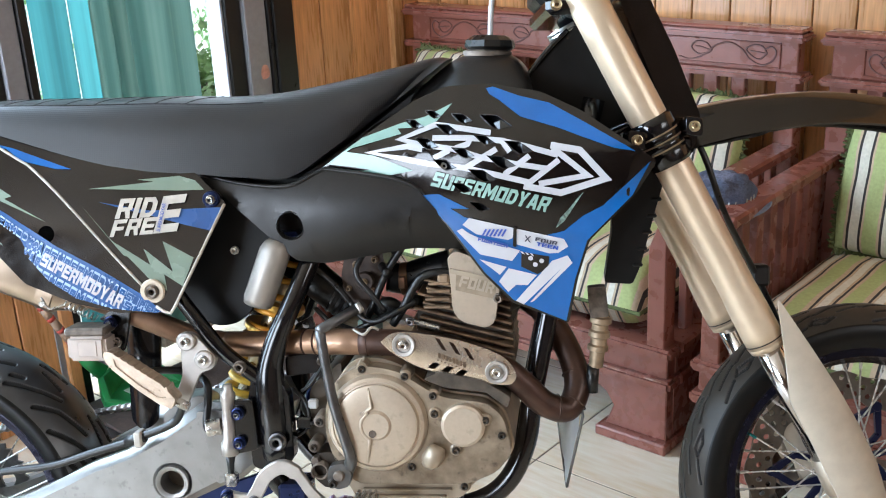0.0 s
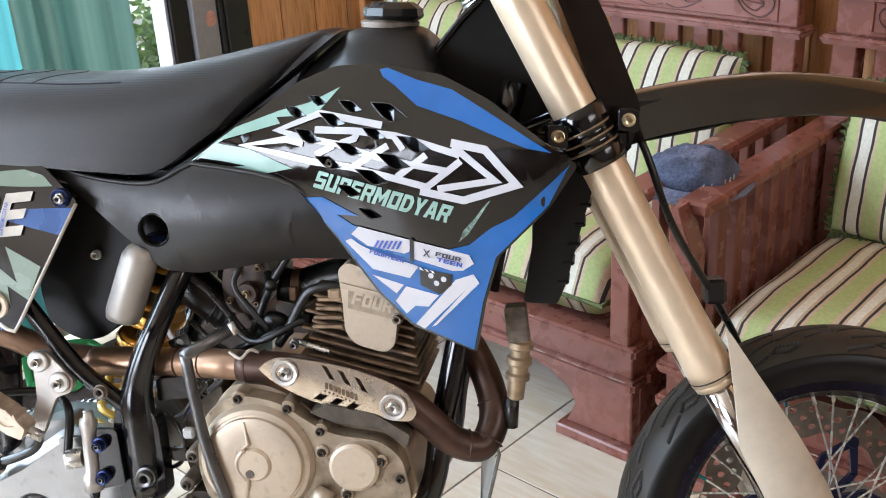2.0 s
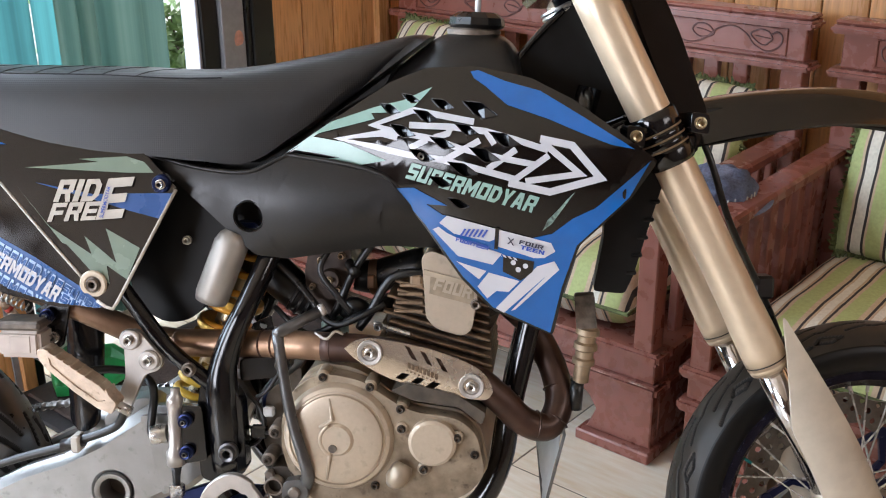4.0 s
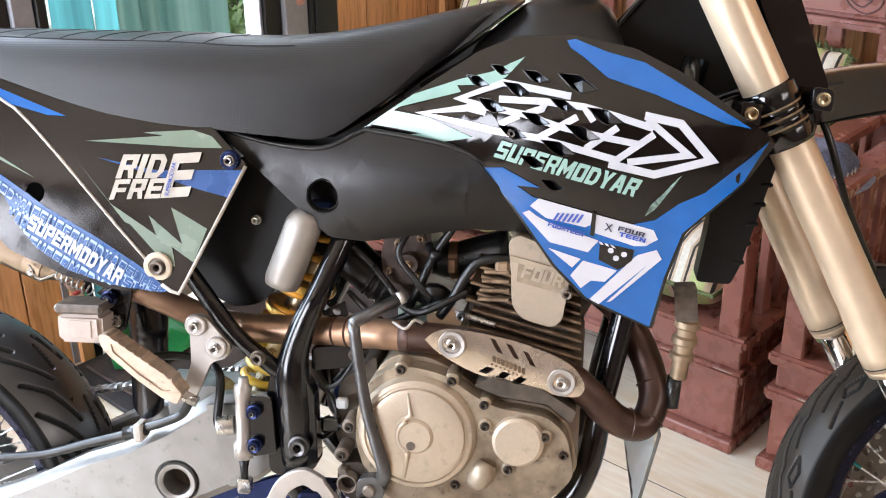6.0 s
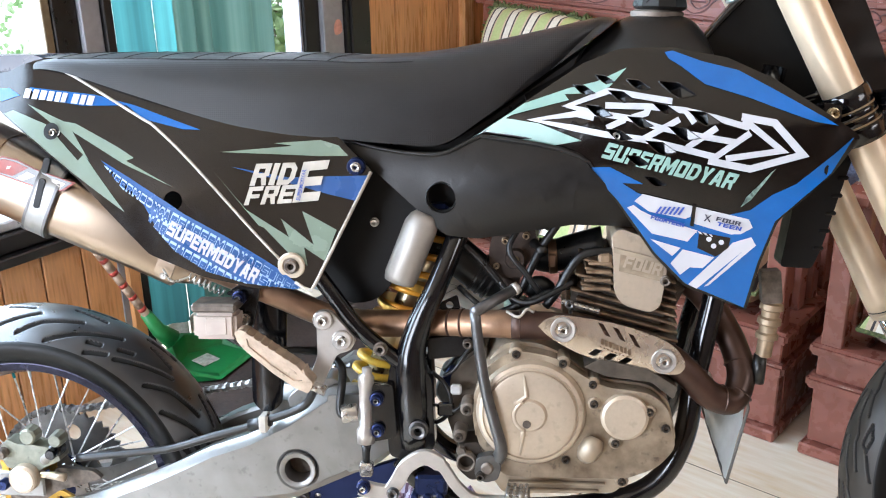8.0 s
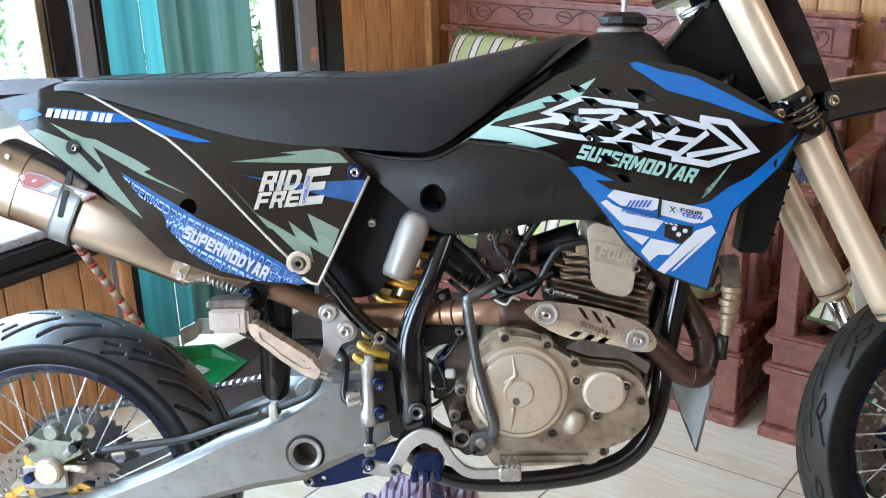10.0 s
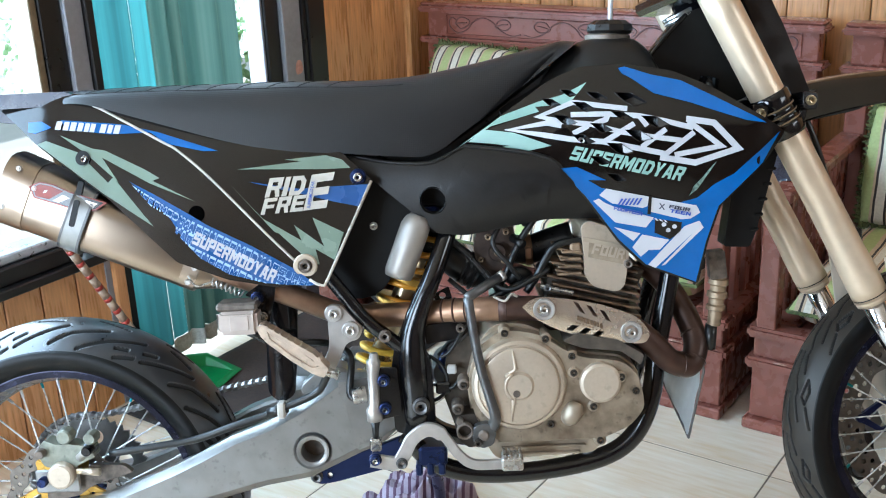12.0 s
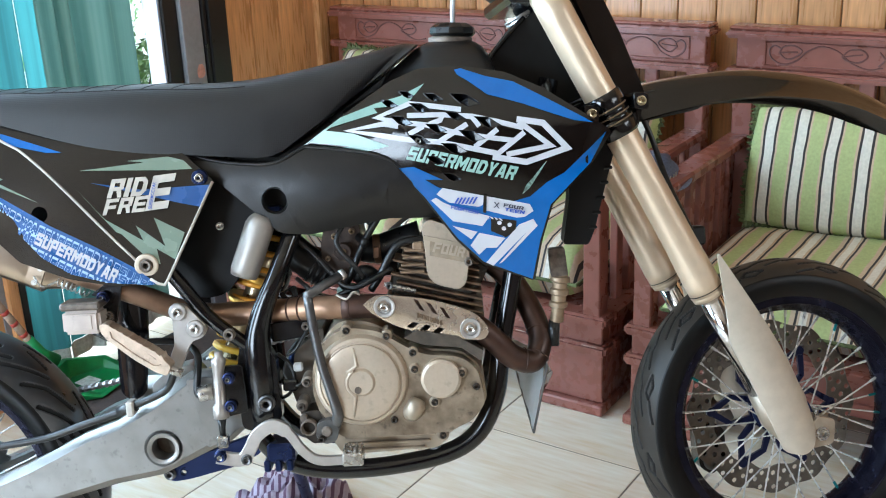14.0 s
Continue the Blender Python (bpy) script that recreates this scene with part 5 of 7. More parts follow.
# ---- plastic panels with their graphics ----
def shroud_b(a, c):
    return -.106 - .2 * (a + .076) + .10 * max(0, .84 - c) + .08 * max(0, c - .856) + .45 * max(0, c - .87) + 0.9 * max(0, a - 0.30 - 0.35 * max(0, c - 0.74)) ** 1.2 - .010 * math.exp(-((a - .09) / .15) ** 2 - ((c - .80) / .10) ** 2)


def side_b(a, c):
    return -.166 + .30 * (c - .655) - .012 * math.exp(-((a + .60) / .18) ** 2 - ((c - .79) / .09) ** 2) + .9 * max(0, -.80 - a) ** 2


def cover_b(a, c):
    return -.108 - .08 * (a + .2) + .25 * max(0, c - .80) - .012 * math.exp(-((a + .13) / .13) ** 2 - ((c - .765) / .055) ** 2) + .55 * max(0, .696 + .29 * max(0, a + .203) - c)


def decal(parent, poly, bfun, mat, off=0.0012, name="decal", label=""):
    return part(name, sheet(poly, bfun, 0, step=0.03, off=off), mat, parent, label, 30)


def lettering(parent, text, corner, right, up, bfun, mat, off=0.002, shear=0.0, name="lettering", bold=0.0, grow=0.0):
    """Flat letters laid on a bent panel: the line of text fills the parallelogram that its lower left corner and two sides give."""
    cu = bpy.data.curves.new("text", "FONT")
    cu.body, cu.resolution_u, cu.offset = text, 3, bold
    tmp = bpy.data.objects.new("text", cu)
    me = tmp.to_mesh()
    xs, ys = [v.co.x for v in me.vertices], [v.co.y for v in me.vertices]
    x0, x1, y0, y1 = min(xs) - grow, max(xs) + grow, min(ys) - grow, max(ys) + grow
    bm = bmesh.new()
    bm.from_mesh(me)
    for v in bm.verts:
        p, q = (v.co.x - x0) / (x1 - x0), (v.co.y - y0) / (y1 - y0)
        a, c = corner[0] + right[0] * p + (up[0]) * q + shear * q, corner[1] + right[1] * p + up[1] * q
        v.co = (a, bfun(a, c) - off, c)
    for f in bm.faces:
        f.normal_update()
        if f.normal.y > 0:
            f.normal_flip()
    tmp.to_mesh_clear()
    bpy.data.objects.remove(tmp)
    return part(name, bm, mat, parent)


# the letters of the graphics, each as polygons in a unit square
GLYPH = {}
GLYPH["S"] = [[(0, 1), (1, 1), (1, .77), (.32, .77), (.32, .61), (1, .61), (1, 0), (0, 0), (0, .23), (.68, .23), (.68, .39), (0, .39)]]
GLYPH["U"] = [[(0, 1), (.32, 1), (.32, .23), (.68, .23), (.68, 1), (1, 1), (1, 0), (0, 0)]]
GLYPH["P"] = [[(0, 0), (.32, 0), (.32, 1), (0, 1)], [(.32, .77), (1, .77), (1, 1), (.32, 1)], [(.68, .33), (1, .33), (1, .77), (.68, .77)], [(.32, .33), (.68, .33), (.68, .55), (.32, .55)]]
GLYPH["E"] = [[(0, 0), (1, 0), (1, .23), (.32, .23), (.32, .39), (.92, .39), (.92, .61), (.32, .61), (.32, .77), (1, .77), (1, 1), (0, 1)]]
GLYPH["F"] = [[(0, 0), (.32, 0), (.32, .36), (.9, .36), (.9, .58), (.32, .58), (.32, .77), (1, .77), (1, 1), (0, 1)]]
GLYPH["R"] = [[(0, 0), (.32, 0), (.32, 1), (0, 1)], [(.32, .77), (1, .77), (1, 1), (.32, 1)], [(.68, .42), (1, .42), (1, .77), (.68, .77)], [(.32, .36), (.55, .36), (.72, 0), (1, 0), (.86, .42), (.68, .56), (.32, .56)]]
GLYPH["M"] = [[(0, 0), (0, 1), (.26, 1), (.5, .56), (.74, 1), (1, 1), (1, 0), (.73, 0), (.73, .52), (.5, .14), (.27, .52), (.27, 0)]]
GLYPH["O"] = [[(0, 0), (.32, 0), (.32, 1), (0, 1)], [(.68, 0), (1, 0), (1, 1), (.68, 1)], [(.32, .77), (.68, .77), (.68, 1), (.32, 1)], [(.32, 0), (.68, 0), (.68, .23), (.32, .23)]]
GLYPH["D"] = [[(0, 0), (.32, 0), (.32, 1), (0, 1)], [(.32, 1), (.72, 1), (1, .74), (1, .26), (.72, 0), (.32, 0), (.32, .23), (.60, .23), (.69, .34), (.69, .66), (.60, .77), (.32, .77)]]
GLYPH["Y"] = [[(0, 1), (.33, 1), (.5, .64), (.67, 1), (1, 1), (.66, .40), (.66, 0), (.34, 0), (.34, .40)]]
GLYPH["A"] = [[(0, 0), (.30, 0), (.36, .22), (.5, .22), (.5, .42), (.43, .42), (.5, .72), (.5, 1), (.28, 1)], [(1, 0), (.70, 0), (.64, .22), (.5, .22), (.5, .42), (.57, .42), (.5, .72), (.5, 1), (.72, 1)]]
GLYPH["I"] = [[(0, 0), (1, 0), (1, 1), (0, 1)]]
GLYPH["T"] = [[(0, 1), (1, 1), (1, .77), (.66, .77), (.66, 0), (.34, 0), (.34, .77), (0, .77)]]
GLYPH["N"] = [[(0, 0), (0, 1), (.30, 1), (.70, .45), (.70, 1), (1, 1), (1, 0), (.70, 0), (.30, .55), (.30, 0)]]


def block_text(parent, text, corner, right, up, bfun, mat, off=0.002, gap=0.13, name="lettering", label=""):
    """Heavy angular letters that fill the parallelogram given by its lower left corner and two sides."""
    widths = [.36 if ch == "I" else 1.25 if ch == "M" else 1.0 for ch in text]
    total, x, bm = sum(widths) + gap * (len(text) - 1), 0.0, bmesh.new()
    for ch, wd in zip(text, widths):
        for poly in GLYPH[ch]:
            vs = []
            for p, q in poly:
                k = (x + p * wd) / total
                a, c = corner[0] + right[0] * k + up[0] * q, corner[1] + right[1] * k + up[1] * q
                vs.append(bm.verts.new((a, bfun(a, c) - off, c)))
            f = bm.faces.new(vs)
            f.normal_update()
            if f.normal.y > 0:
                f.normal_flip()
        x += wd + gap
    return part(name, bm, mat, parent, label)


# shroud, with its rows of slots
slots, slot_cores = [], []
for a, c, s in ((.0235, .9175, .64), (-.0065, .903, .74), (.070, .910, .78), (.1235, .9035, 1.15), (.047, .894, .86), (.0145, .8735, .88), (.1055, .8775, .76), (.1585, .8655, 1.0), (.072, .859, .82), (.1315, .844, 1.0), (.0425, .841, .86), (.1015, .8235, 1.0), (.069, .805, .78), (.095, .775, .74)):
    shape = [(a + s * x, c + s * z) for x, z in ((-.0235, .0105), (.001, .0088), (.0225, -.0062), (.002, -.0108), (-.008, -.0046))]
    slot_cores.append(shape)
    slots.append(round_poly(shape, 0.0035, 3))
spoly = [(-.181, .825), (-.157, .841), (-.096, .883), (-.008, .940), (.044, .960), (.116, .962), (.192, .947), (.252, .918), (.350, .850), (.362, .841), (.330, .792), (.262, .722), (.243, .661), (.228, .588), (.140, .620), (.096, .664), (.042, .742), (.000, .795), (-.022, .811), (-.064, .820), (-.133, .827)]
shroud = part("shroud", sheet(round_poly(spoly, 0.006, 2), shroud_b, 0.004, slots, 0.02), "gloss_black", bike, "glossy black slotted tank shroud with graphics", smooth=30)
for s in slots:
    ca, cc = sum(p[0] for p in s) / len(s), sum(p[1] for p in s) / len(s)
    part("slot_wall", sheet(s, lambda a, c: shroud_b(a, c) + 0.004 + 0.016 * max(0.0, (ca + 0.014 - a)) / 0.03, 0.001, step=0), "frame", shroud)
    part("slot_lip", tube(bmesh.new(), [(a, shroud_b(a, c) + .0006, c) for a, c in (*s, s[0])], .0011, 6, False), "gloss_black", shroud, smooth=50)


def inside(p, poly):
    return all((b[0] - a[0]) * (p[1] - a[1]) - (b[1] - a[1]) * (p[0] - a[0]) < 0 for a, b in zip(poly, poly[1:] + poly[:1]))


def pierce(bm):
    """Cut the slots out of a flat sheet of graphics."""
    for s in slot_cores:
        ca, cc = sum(p[0] for p in s) / 5, sum(p[1] for p in s) / 5
        if not any(abs(f.calc_center_median().x - ca) < 0.06 and abs(f.calc_center_median().z - cc) < 0.06 for f in bm.faces):
            continue
        for p, q in zip(s, s[1:] + s[:1]):
            near = [f for f in bm.faces if any(abs(v.co.x - ca) < 0.03 and abs(v.co.z - cc) < 0.03 for v in f.verts) or math.hypot(f.calc_center_median().x - ca, f.calc_center_median().z - cc) < 0.04]
            geom = set(near) | {e for f in near for e in f.edges} | {v for f in near for v in f.verts}
            if near:
                bmesh.ops.bisect_plane(bm, geom=list(geom), dist=1e-6, plane_co=(p[0], 0, p[1]), plane_no=(-(q[1] - p[1]), 0, q[0] - p[0]))
        gone = [f for f in bm.faces if inside((f.calc_center_median().x, f.calc_center_median().z), s)]
        bmesh.ops.delete(bm, geom=gone, context="FACES")


def pierced(parent, poly, bfun, mat, off):
    """A decal with the slots cut out of it."""
    bm = flat_faces(bmesh.new(), poly, (), 0.03)
    pierce(bm)
    for f in bm.faces:
        f.normal_update()
        if f.normal.y > 0:
            f.normal_flip()
    for v in bm.verts:
        v.co.y = bfun(v.co.x, v.co.z) - off
    return part("decal", bm, mat, parent, smooth=30)


D = lambda poly, mat, off=0.0012: pierced(shroud, poly, shroud_b, mat, off)
D([(-.178, .828), (-.150, .846), (-.093, .884), (-.030, .905), (.012, .915), (.054, .934), (.030, .908), (.012, .899), (-.034, .897), (-.028, .889), (-.110, .868)], "mint")
D([(-.150, .843), (-.122, .863), (-.072, .856), (-.010, .832), (-.071, .820), (-.130, .828), (-.080, .834), (-.112, .839)], "mint")
D([(.107, .955), (.118, .957), (.158, .942), (.205, .930), (.251, .904), (.314, .867), (.330, .857), (.300, .862), (.251, .880), (.218, .893), (.160, .911), (.128, .936), (.150, .922), (.112, .946)], "blue")
# the big white outlined mark, drawn with straight strokes
def stroke(points, w, mat="white", off=0.0022):
    """A mitred band along the points."""
    p = [Vector(q) for q in points]
    left, right = [], []
    for i, q in enumerate(p):
        d0 = (q - p[i - 1]).normalized() if i else (p[1] - q).normalized()
        d1 = (p[i + 1] - q).normalized() if i < len(p) - 1 else d0
        n0, n1 = Vector((-d0.y, d0.x)), Vector((-d1.y, d1.x))
        m = (n0 + n1).normalized()
        k = w / 2 / max(0.45, m.dot(n0))
        left.append(tuple(q + m * k))
        right.append(tuple(q - m * k))
    D(left + right[::-1], mat, off)


stroke([(.115, .888), (.028, .902), (-.029, .881), (.007, .872), (.056, .865), (.098, .852), (.152, .841), (.200, .833)], .0085)
stroke([(.023, .882), (.081, .881), (.132, .876), (.173, .866), (.217, .853)], .0085)
stroke([(.083, .880), (.079, .872), (.060, .866)], .0085, off=.0023)
stroke([(.132, .876), (.144, .859)], .0080, off=.0023)
stroke([(.007, .865), (-.017, .870), (-.079, .861), (-.021, .850), (.020, .842), (.073, .836), (.121, .825), (.178, .811)], .0090)
for p, q in (((.050, .863), (.025, .851)), ((.124, .864), (.075, .836)), ((.174, .853), (.135, .825)), ((.218, .846), (.169, .809))):
    stroke([p, q], .0085, off=.0024)
stroke([(.206, .868), (.249, .860), (.287, .817), (.220, .796), (.164, .807)], .0100, off=.0025)
stroke([(.209, .864), (.260, .822), (.187, .810)], .0090, off=.0026)
mod = block_text(shroud, "SUPERMODYAR", (.0175, .8085), (.1785, -.0425), (.0110, .0220), shroud_b, "mint", 0.0022)
bm = bmesh.new()
bm.from_mesh(mod.data)
pierce(bm)
bm.to_mesh(mod.data)
bm.free()
for k in (12, 13):
    D(slots[k], "frame", .0032)
# blue lower part and its white blocks
D([(.000, .793), (.030, .795), (.078, .771), (.048, .772), (.070, .758), (.190, .728), (.224, .737), (.252, .760), (.282, .776), (.352, .842), (.326, .792), (.258, .722), (.239, .661), (.224, .592), (.142, .624), (.098, .668), (.044, .744)], "blue")
W = 0.0024
D([(0.066, 0.746), (0.077, 0.757), (0.147, 0.741), (0.144, 0.725), (0.137, 0.722), (0.087, 0.731)], "white", W)
D([(0.151, 0.740), (0.223, 0.724), (0.229, 0.712), (0.214, 0.702), (0.200, 0.701), (0.150, 0.715)], "white", W)
D([(0.056, 0.736), (0.065, 0.740), (0.076, 0.732), (0.091, 0.725), (0.155, 0.705), (0.142, 0.688), (0.092, 0.698)], "white", W)
D([(0.090, 0.690), (0.133, 0.678), (0.122, 0.665)], "white", W)
D([(0.136, 0.676), (0.180, 0.666), (0.165, 0.649), (0.147, 0.649), (0.134, 0.637), (0.120, 0.654)], "white", W)
D([(0.146, 0.623), (0.204, 0.689), (0.228, 0.698), (0.235, 0.686), (0.174, 0.623), (0.168, 0.621), (0.218, 0.677), (0.158, 0.617)], "white", W)
D([(0.157, 0.703), (0.200, 0.696), (0.198, 0.678), (0.181, 0.667), (0.156, 0.679)], "gloss_black", W)
for a, c in ((0.171, 0.693), (0.188, 0.689), (0.178, 0.683)):
    D(circle(a, c, .0038, 12), "white", 0.0036)
for k in range(6):
    D([(.102 + k * .0062, .7395), (.105 + k * .0062, .739), (.098 + k * .0062, .7275), (.095 + k * .0062, .7282)], "ink_blue", 0.0036)
block_text(shroud, "FOURTEEN", (.0890, .7205), (.0460, -.0115), (.0020, .0062), shroud_b, "ink_blue", 0.0036)
block_text(shroud, "FOUR", (.1785, .7210), (.0330, -.0070), (.0016, .0058), shroud_b, "ink_dark", 0.0036)
block_text(shroud, "TEEN", (.1800, .7135), (.0330, -.0070), (.0016, .0058), shroud_b, "ink_blue", 0.0036)
lettering(shroud, "x", (0.162, 0.720), (0.010, -0.002), (0.001, 0.010), shroud_b, "ink_dark", 0.0036)
D([(0.146, 0.743), (0.151, 0.742), (0.149, 0.711), (0.144, 0.712)], "gloss_black", 0.0036)
for k in range(5):
    D([(.140 + k * .0075, .7075 - k * .0016), (.144 + k * .0075, .7066 - k * .0016), (.147 + k * .0075, .7028 - k * .0016), (.143 + k * .0075, .7037 - k * .0016)], "white", 0.0036)
# scuffed vinyl near the shroud's front
D([(.211, .741), (.224, .752), (.236, .770), (.254, .797), (.248, .792), (.232, .772), (.218, .757)], "scuff", 0.0026)
bolt(shroud, 0.040, -0.122, 0.838, 0.006)

# black side cover with a round hole
cover = part("side_cover", sheet(round_poly([(-.372, .836), (-.29, .818), (-.225, .813), (-.200, .816), (-.165, .836), (-.140, .838), (-.015, .814), (.050, .742), (.075, .700), (-.020, .705), (-.161, .683), (-.208, .689), (-.283, .757)], .008), cover_b, .004, [circle(-.214, .748, .021, 28)], .02), "black_satin", bike, "satin black side cover with a round hole", smooth=30)
part("cover_lip", pipe([(-.368, cover_b(-.368, .832), .833), (-.29, cover_b(-.29, .815), .816), (-.215, cover_b(-.215, .812), .812), (-.165, cover_b(-.165, .834), .833), (-.140, cover_b(-.14, .836), .835), (-.015, cover_b(-.015, .812), .811), (.045, cover_b(.045, .745), .745)], .0035, 8, 5), "black_satin", cover, smooth=40)
part("hole_ring", lathe(bmesh.new(), [(.021, 0), (.0225, -.002), (.024, 0), (.022, .012), (.020, .012)], (-.214, cover_b(-.214, .748) - .001, .748), (0, 1, 0), 28), "black", cover, smooth=40)

# rear side panel
ppoly = [(-.985, .955), (-.900, .961), (-.858, .961), (-.766, .952), (-.641, .918), (-.540, .892), (-.398, .862), (-.361, .833), (-.314, .789), (-.400, .619), (-.427, .627), (-.482, .622), (-.563, .638), (-.647, .670), (-.760, .778), (-.888, .872), (-.935, .915)]
panel = part("side_panel", sheet(round_poly(ppoly, .006), side_b, .004, [circle(-.806, .849, .012, 20), circle(-.611, .748, .014, 20)], .03), "gloss_black", bike, "glossy black side panel with graphics", smooth=30)
P = lambda poly, mat, off=0.0012: decal(panel, poly, side_b, mat, off)
P([(-.542, .818), (-.433, .826), (-.462, .830), (-.392, .834), (-.365, .826), (-.350, .811), (-.392, .811)], "sage")
P([(-.552, .793), (-.481, .712), (-.436, .696), (-.448, .722), (-.399, .685), (-.417, .733), (-.365, .706), (-.382, .662), (-.413, .681), (-.407, .655), (-.434, .671), (-.500, .735)], "sage")
P([(-.524, .797), (-.438, .781), (-.318, .783), (-.338, .747), (-.38, .757)], "blue_dull")
P([(-.848, .889), (-.788, .863), (-.769, .860), (-.700, .826), (-.673, .810), (-.685, .806), (-.611, .768), (-.690, .802), (-.773, .848), (-.744, .806), (-.80, .855)], "sage")
P([(-.888, .875), (-.872, .880), (-.816, .859), (-.762, .806), (-.753, .815), (-.685, .731), (-.771, .789)], "sage")
P([(-.846, .914), (-.74, .902), (-.677, .886), (-.573, .850), (-.60, .851), (-.662, .866), (-.69, .886), (-.76, .886), (-.835, .898)], "blue")
# this blue patch is painted in for the glare on the tail end
P([(-.905, .912), (-.880, .913), (-.862, .902), (-.892, .893), (-.906, .896)], "blue")
# a dark disc painted over the hole for its shaded inside
P(circle(-.806, .849, .0125, 20), "groove", .0034)
bolt(panel, -.803, side_b(-.803, .847) - .002, .847, .006)
# unreadable hand-lettered name in bars
for k, (x, w) in enumerate(((0, .010), (.014, .009), (.026, .010), (.039, .009), (.051, .008), (.061, .008), (.078, .010), (.091, .008), (.102, .010))):
    P([(-.856 + x, .8985 - x * .11), (-.856 + x + w, .8975 - x * .11), (-.852 + x + w, .9115 - x * .11), (-.852 + x, .9125 - x * .11)], "white", .0026)
BAND = [(-.7259, .8071), (-.679, .7815), (-.6205, .7465), (-.594, .729), (-.5216, .6917), (-.4526, .6522), (-.413, .6235), (-.4274, .6226), (-.4972, .6296), (-.5595, .647), (-.6069, .6755), (-.632, .702), (-.6547, .741), (-.6865, .7742)]
P(BAND, "blue_deep")


def clipped(ob):
    """Cut what reaches over the blue band off a line of letters."""
    bm = bmesh.new()
    bm.from_mesh(ob.data)
    hull = [(-.7259, .8071), (-.594, .729), (-.413, .6235), (-.4274, .6226), (-.4972, .6296), (-.5595, .647), (-.6069, .6755), (-.632, .702)]
    for p, q in zip(hull, hull[1:] + hull[:1]):
        bmesh.ops.bisect_plane(bm, geom=bm.verts[:] + bm.edges[:] + bm.faces[:], dist=1e-6, plane_co=(p[0], 0, p[1]), plane_no=(-(q[1] - p[1]), 0, q[0] - p[0]), clear_outer=True)
    bm.to_mesh(ob.data)
    bm.free()


def outlined(text, corner, right, up):
    """Pale letters with the panel's blue inside them, ending at the band's edges."""
    clipped(block_text(panel, text, corner, right, up, side_b, "blue_light", .0030, .22, "outlined_lettering"))
    k = .16 / len(text)
    inner = (corner[0] + right[0] * k * .5 + up[0] * .19, corner[1] + right[1] * k * .5 + up[1] * .19)
    clipped(block_text(panel, text, inner, (right[0] * (1 - k * .9), right[1] * (1 - k * .9)), (up[0] * .62, up[1] * .62), side_b, "blue_deep", .0035, .42, "letter_filling"))


block_text(panel, "SUPERMODYAR", (-.6208, .7010), (.1345, -.0715), (.0095, .0190), side_b, "white", .0042)
outlined("YARSUPERMODYARSUPER", (-.640, .7265), (.216, -.114), (.008, .0175))
outlined("YAR", (-.654, .7105), (.030, -.0155), (.008, .0190))
outlined("SUPER", (-.482, .6275), (.070, -.0365), (.008, .0185))
outlined("RSUPERMODYARS", (-.634, .6790), (.155, -.081), (.009, .0185))
outlined("SUPERMODYA", (-.724, .788), (.100, -.064), (.005, .012))
block_text(panel, "RID", (-.4955, .7695), (.0640, .0015), (.0095, .0315), side_b, "cream", .0026)
block_text(panel, "FRE", (-.5035, .7415), (.0705, .0030), (.0085, .0265), side_b, "cream", .0026)
block_text(panel, "E", (-.4315, .7450), (.0390, .0030), (.0160, .0580), side_b, "cream", .0040)
lettering(panel, "SUPERMODYAR", (-.4195, .748), (.009, .044), (-.006, .001), side_b, "ink_blue", .0052, bold=0.02)
# cream beads along the panel's joints
bead = smooth_path([(a, side_b(a, c) - .001, c) for a, c in ((-.790, .936), (-.764, .923), (-.669, .869), (-.643, .854), (-.587, .806), (-.497, .712), (-.449, .664))], 5)
part("panel_bead", tube(bmesh.new(), bead, .0022, 8), "cream", panel, "cream edge bead", smooth=40)
part("panel_bead", pipe([(a, side_b(a, c) - .001, c) for a, c in ((-.425, .632), (-.412, .624), (-.401, .621), (-.395, .630), (-.316, .788))], .0026, 8), "cream", panel, "cream edge bead", smooth=40)
part("washer", lathe(bmesh.new(), [(.010, .002), (.0195, .002), (.0205, -.002), (.0185, -.004), (.013, -.004), (.010, -.001)], (-.431, side_b(-.431, .655) - .001, .655), (0, 1, 0), 32, True), "cast", panel, "tan washer", smooth=40)
bolt(panel, -.431, side_b(-.431, .655) - .002, .655, .0115, "grime")
part("bolt_cup", lathe(bmesh.new(), [(0, -.003), (.010, -.003), (.0125, -.005), (.014, -.003), (.014, .002)], (-.338, side_b(-.338, .7955), .7955), (0, 1, 0), 24), "anodised", panel, "dark blue bolt cup", smooth=40)
bolt(panel, -.338, side_b(-.338, .7955) - .005, .7955, .0075)

# black plates added behind the two round holes to darken them
part("hole_backing", plate(round_poly([(-.66, .800), (-.56, .800), (-.56, .722), (-.66, .722)], .008), -.088, -.080, .001), "deep_black", bike, "black plate added behind the panel hole", smooth=30)
part("hole_backing", plate(circle(-.205, .735, .050, 24), -.072, -.066, .001), "deep_black", bike, smooth=30)

# the far side's panels
for nm, poly, fun, mat in (("shroud", spoly, shroud_b, "gloss_black"), ("side_cover", [(-.372, .836), (-.29, .818), (-.225, .813), (-.165, .836), (-.015, .814), (.075, .700), (-.020, .705), (-.208, .689), (-.283, .757)], cover_b, "black_satin"), ("side_panel", ppoly, side_b, "gloss_black")):
    part(nm, sheet(round_poly(poly, .006), lambda a, c, fun=fun: -fun(a, c) - .004, .004, step=.03), mat, bike, smooth=30)
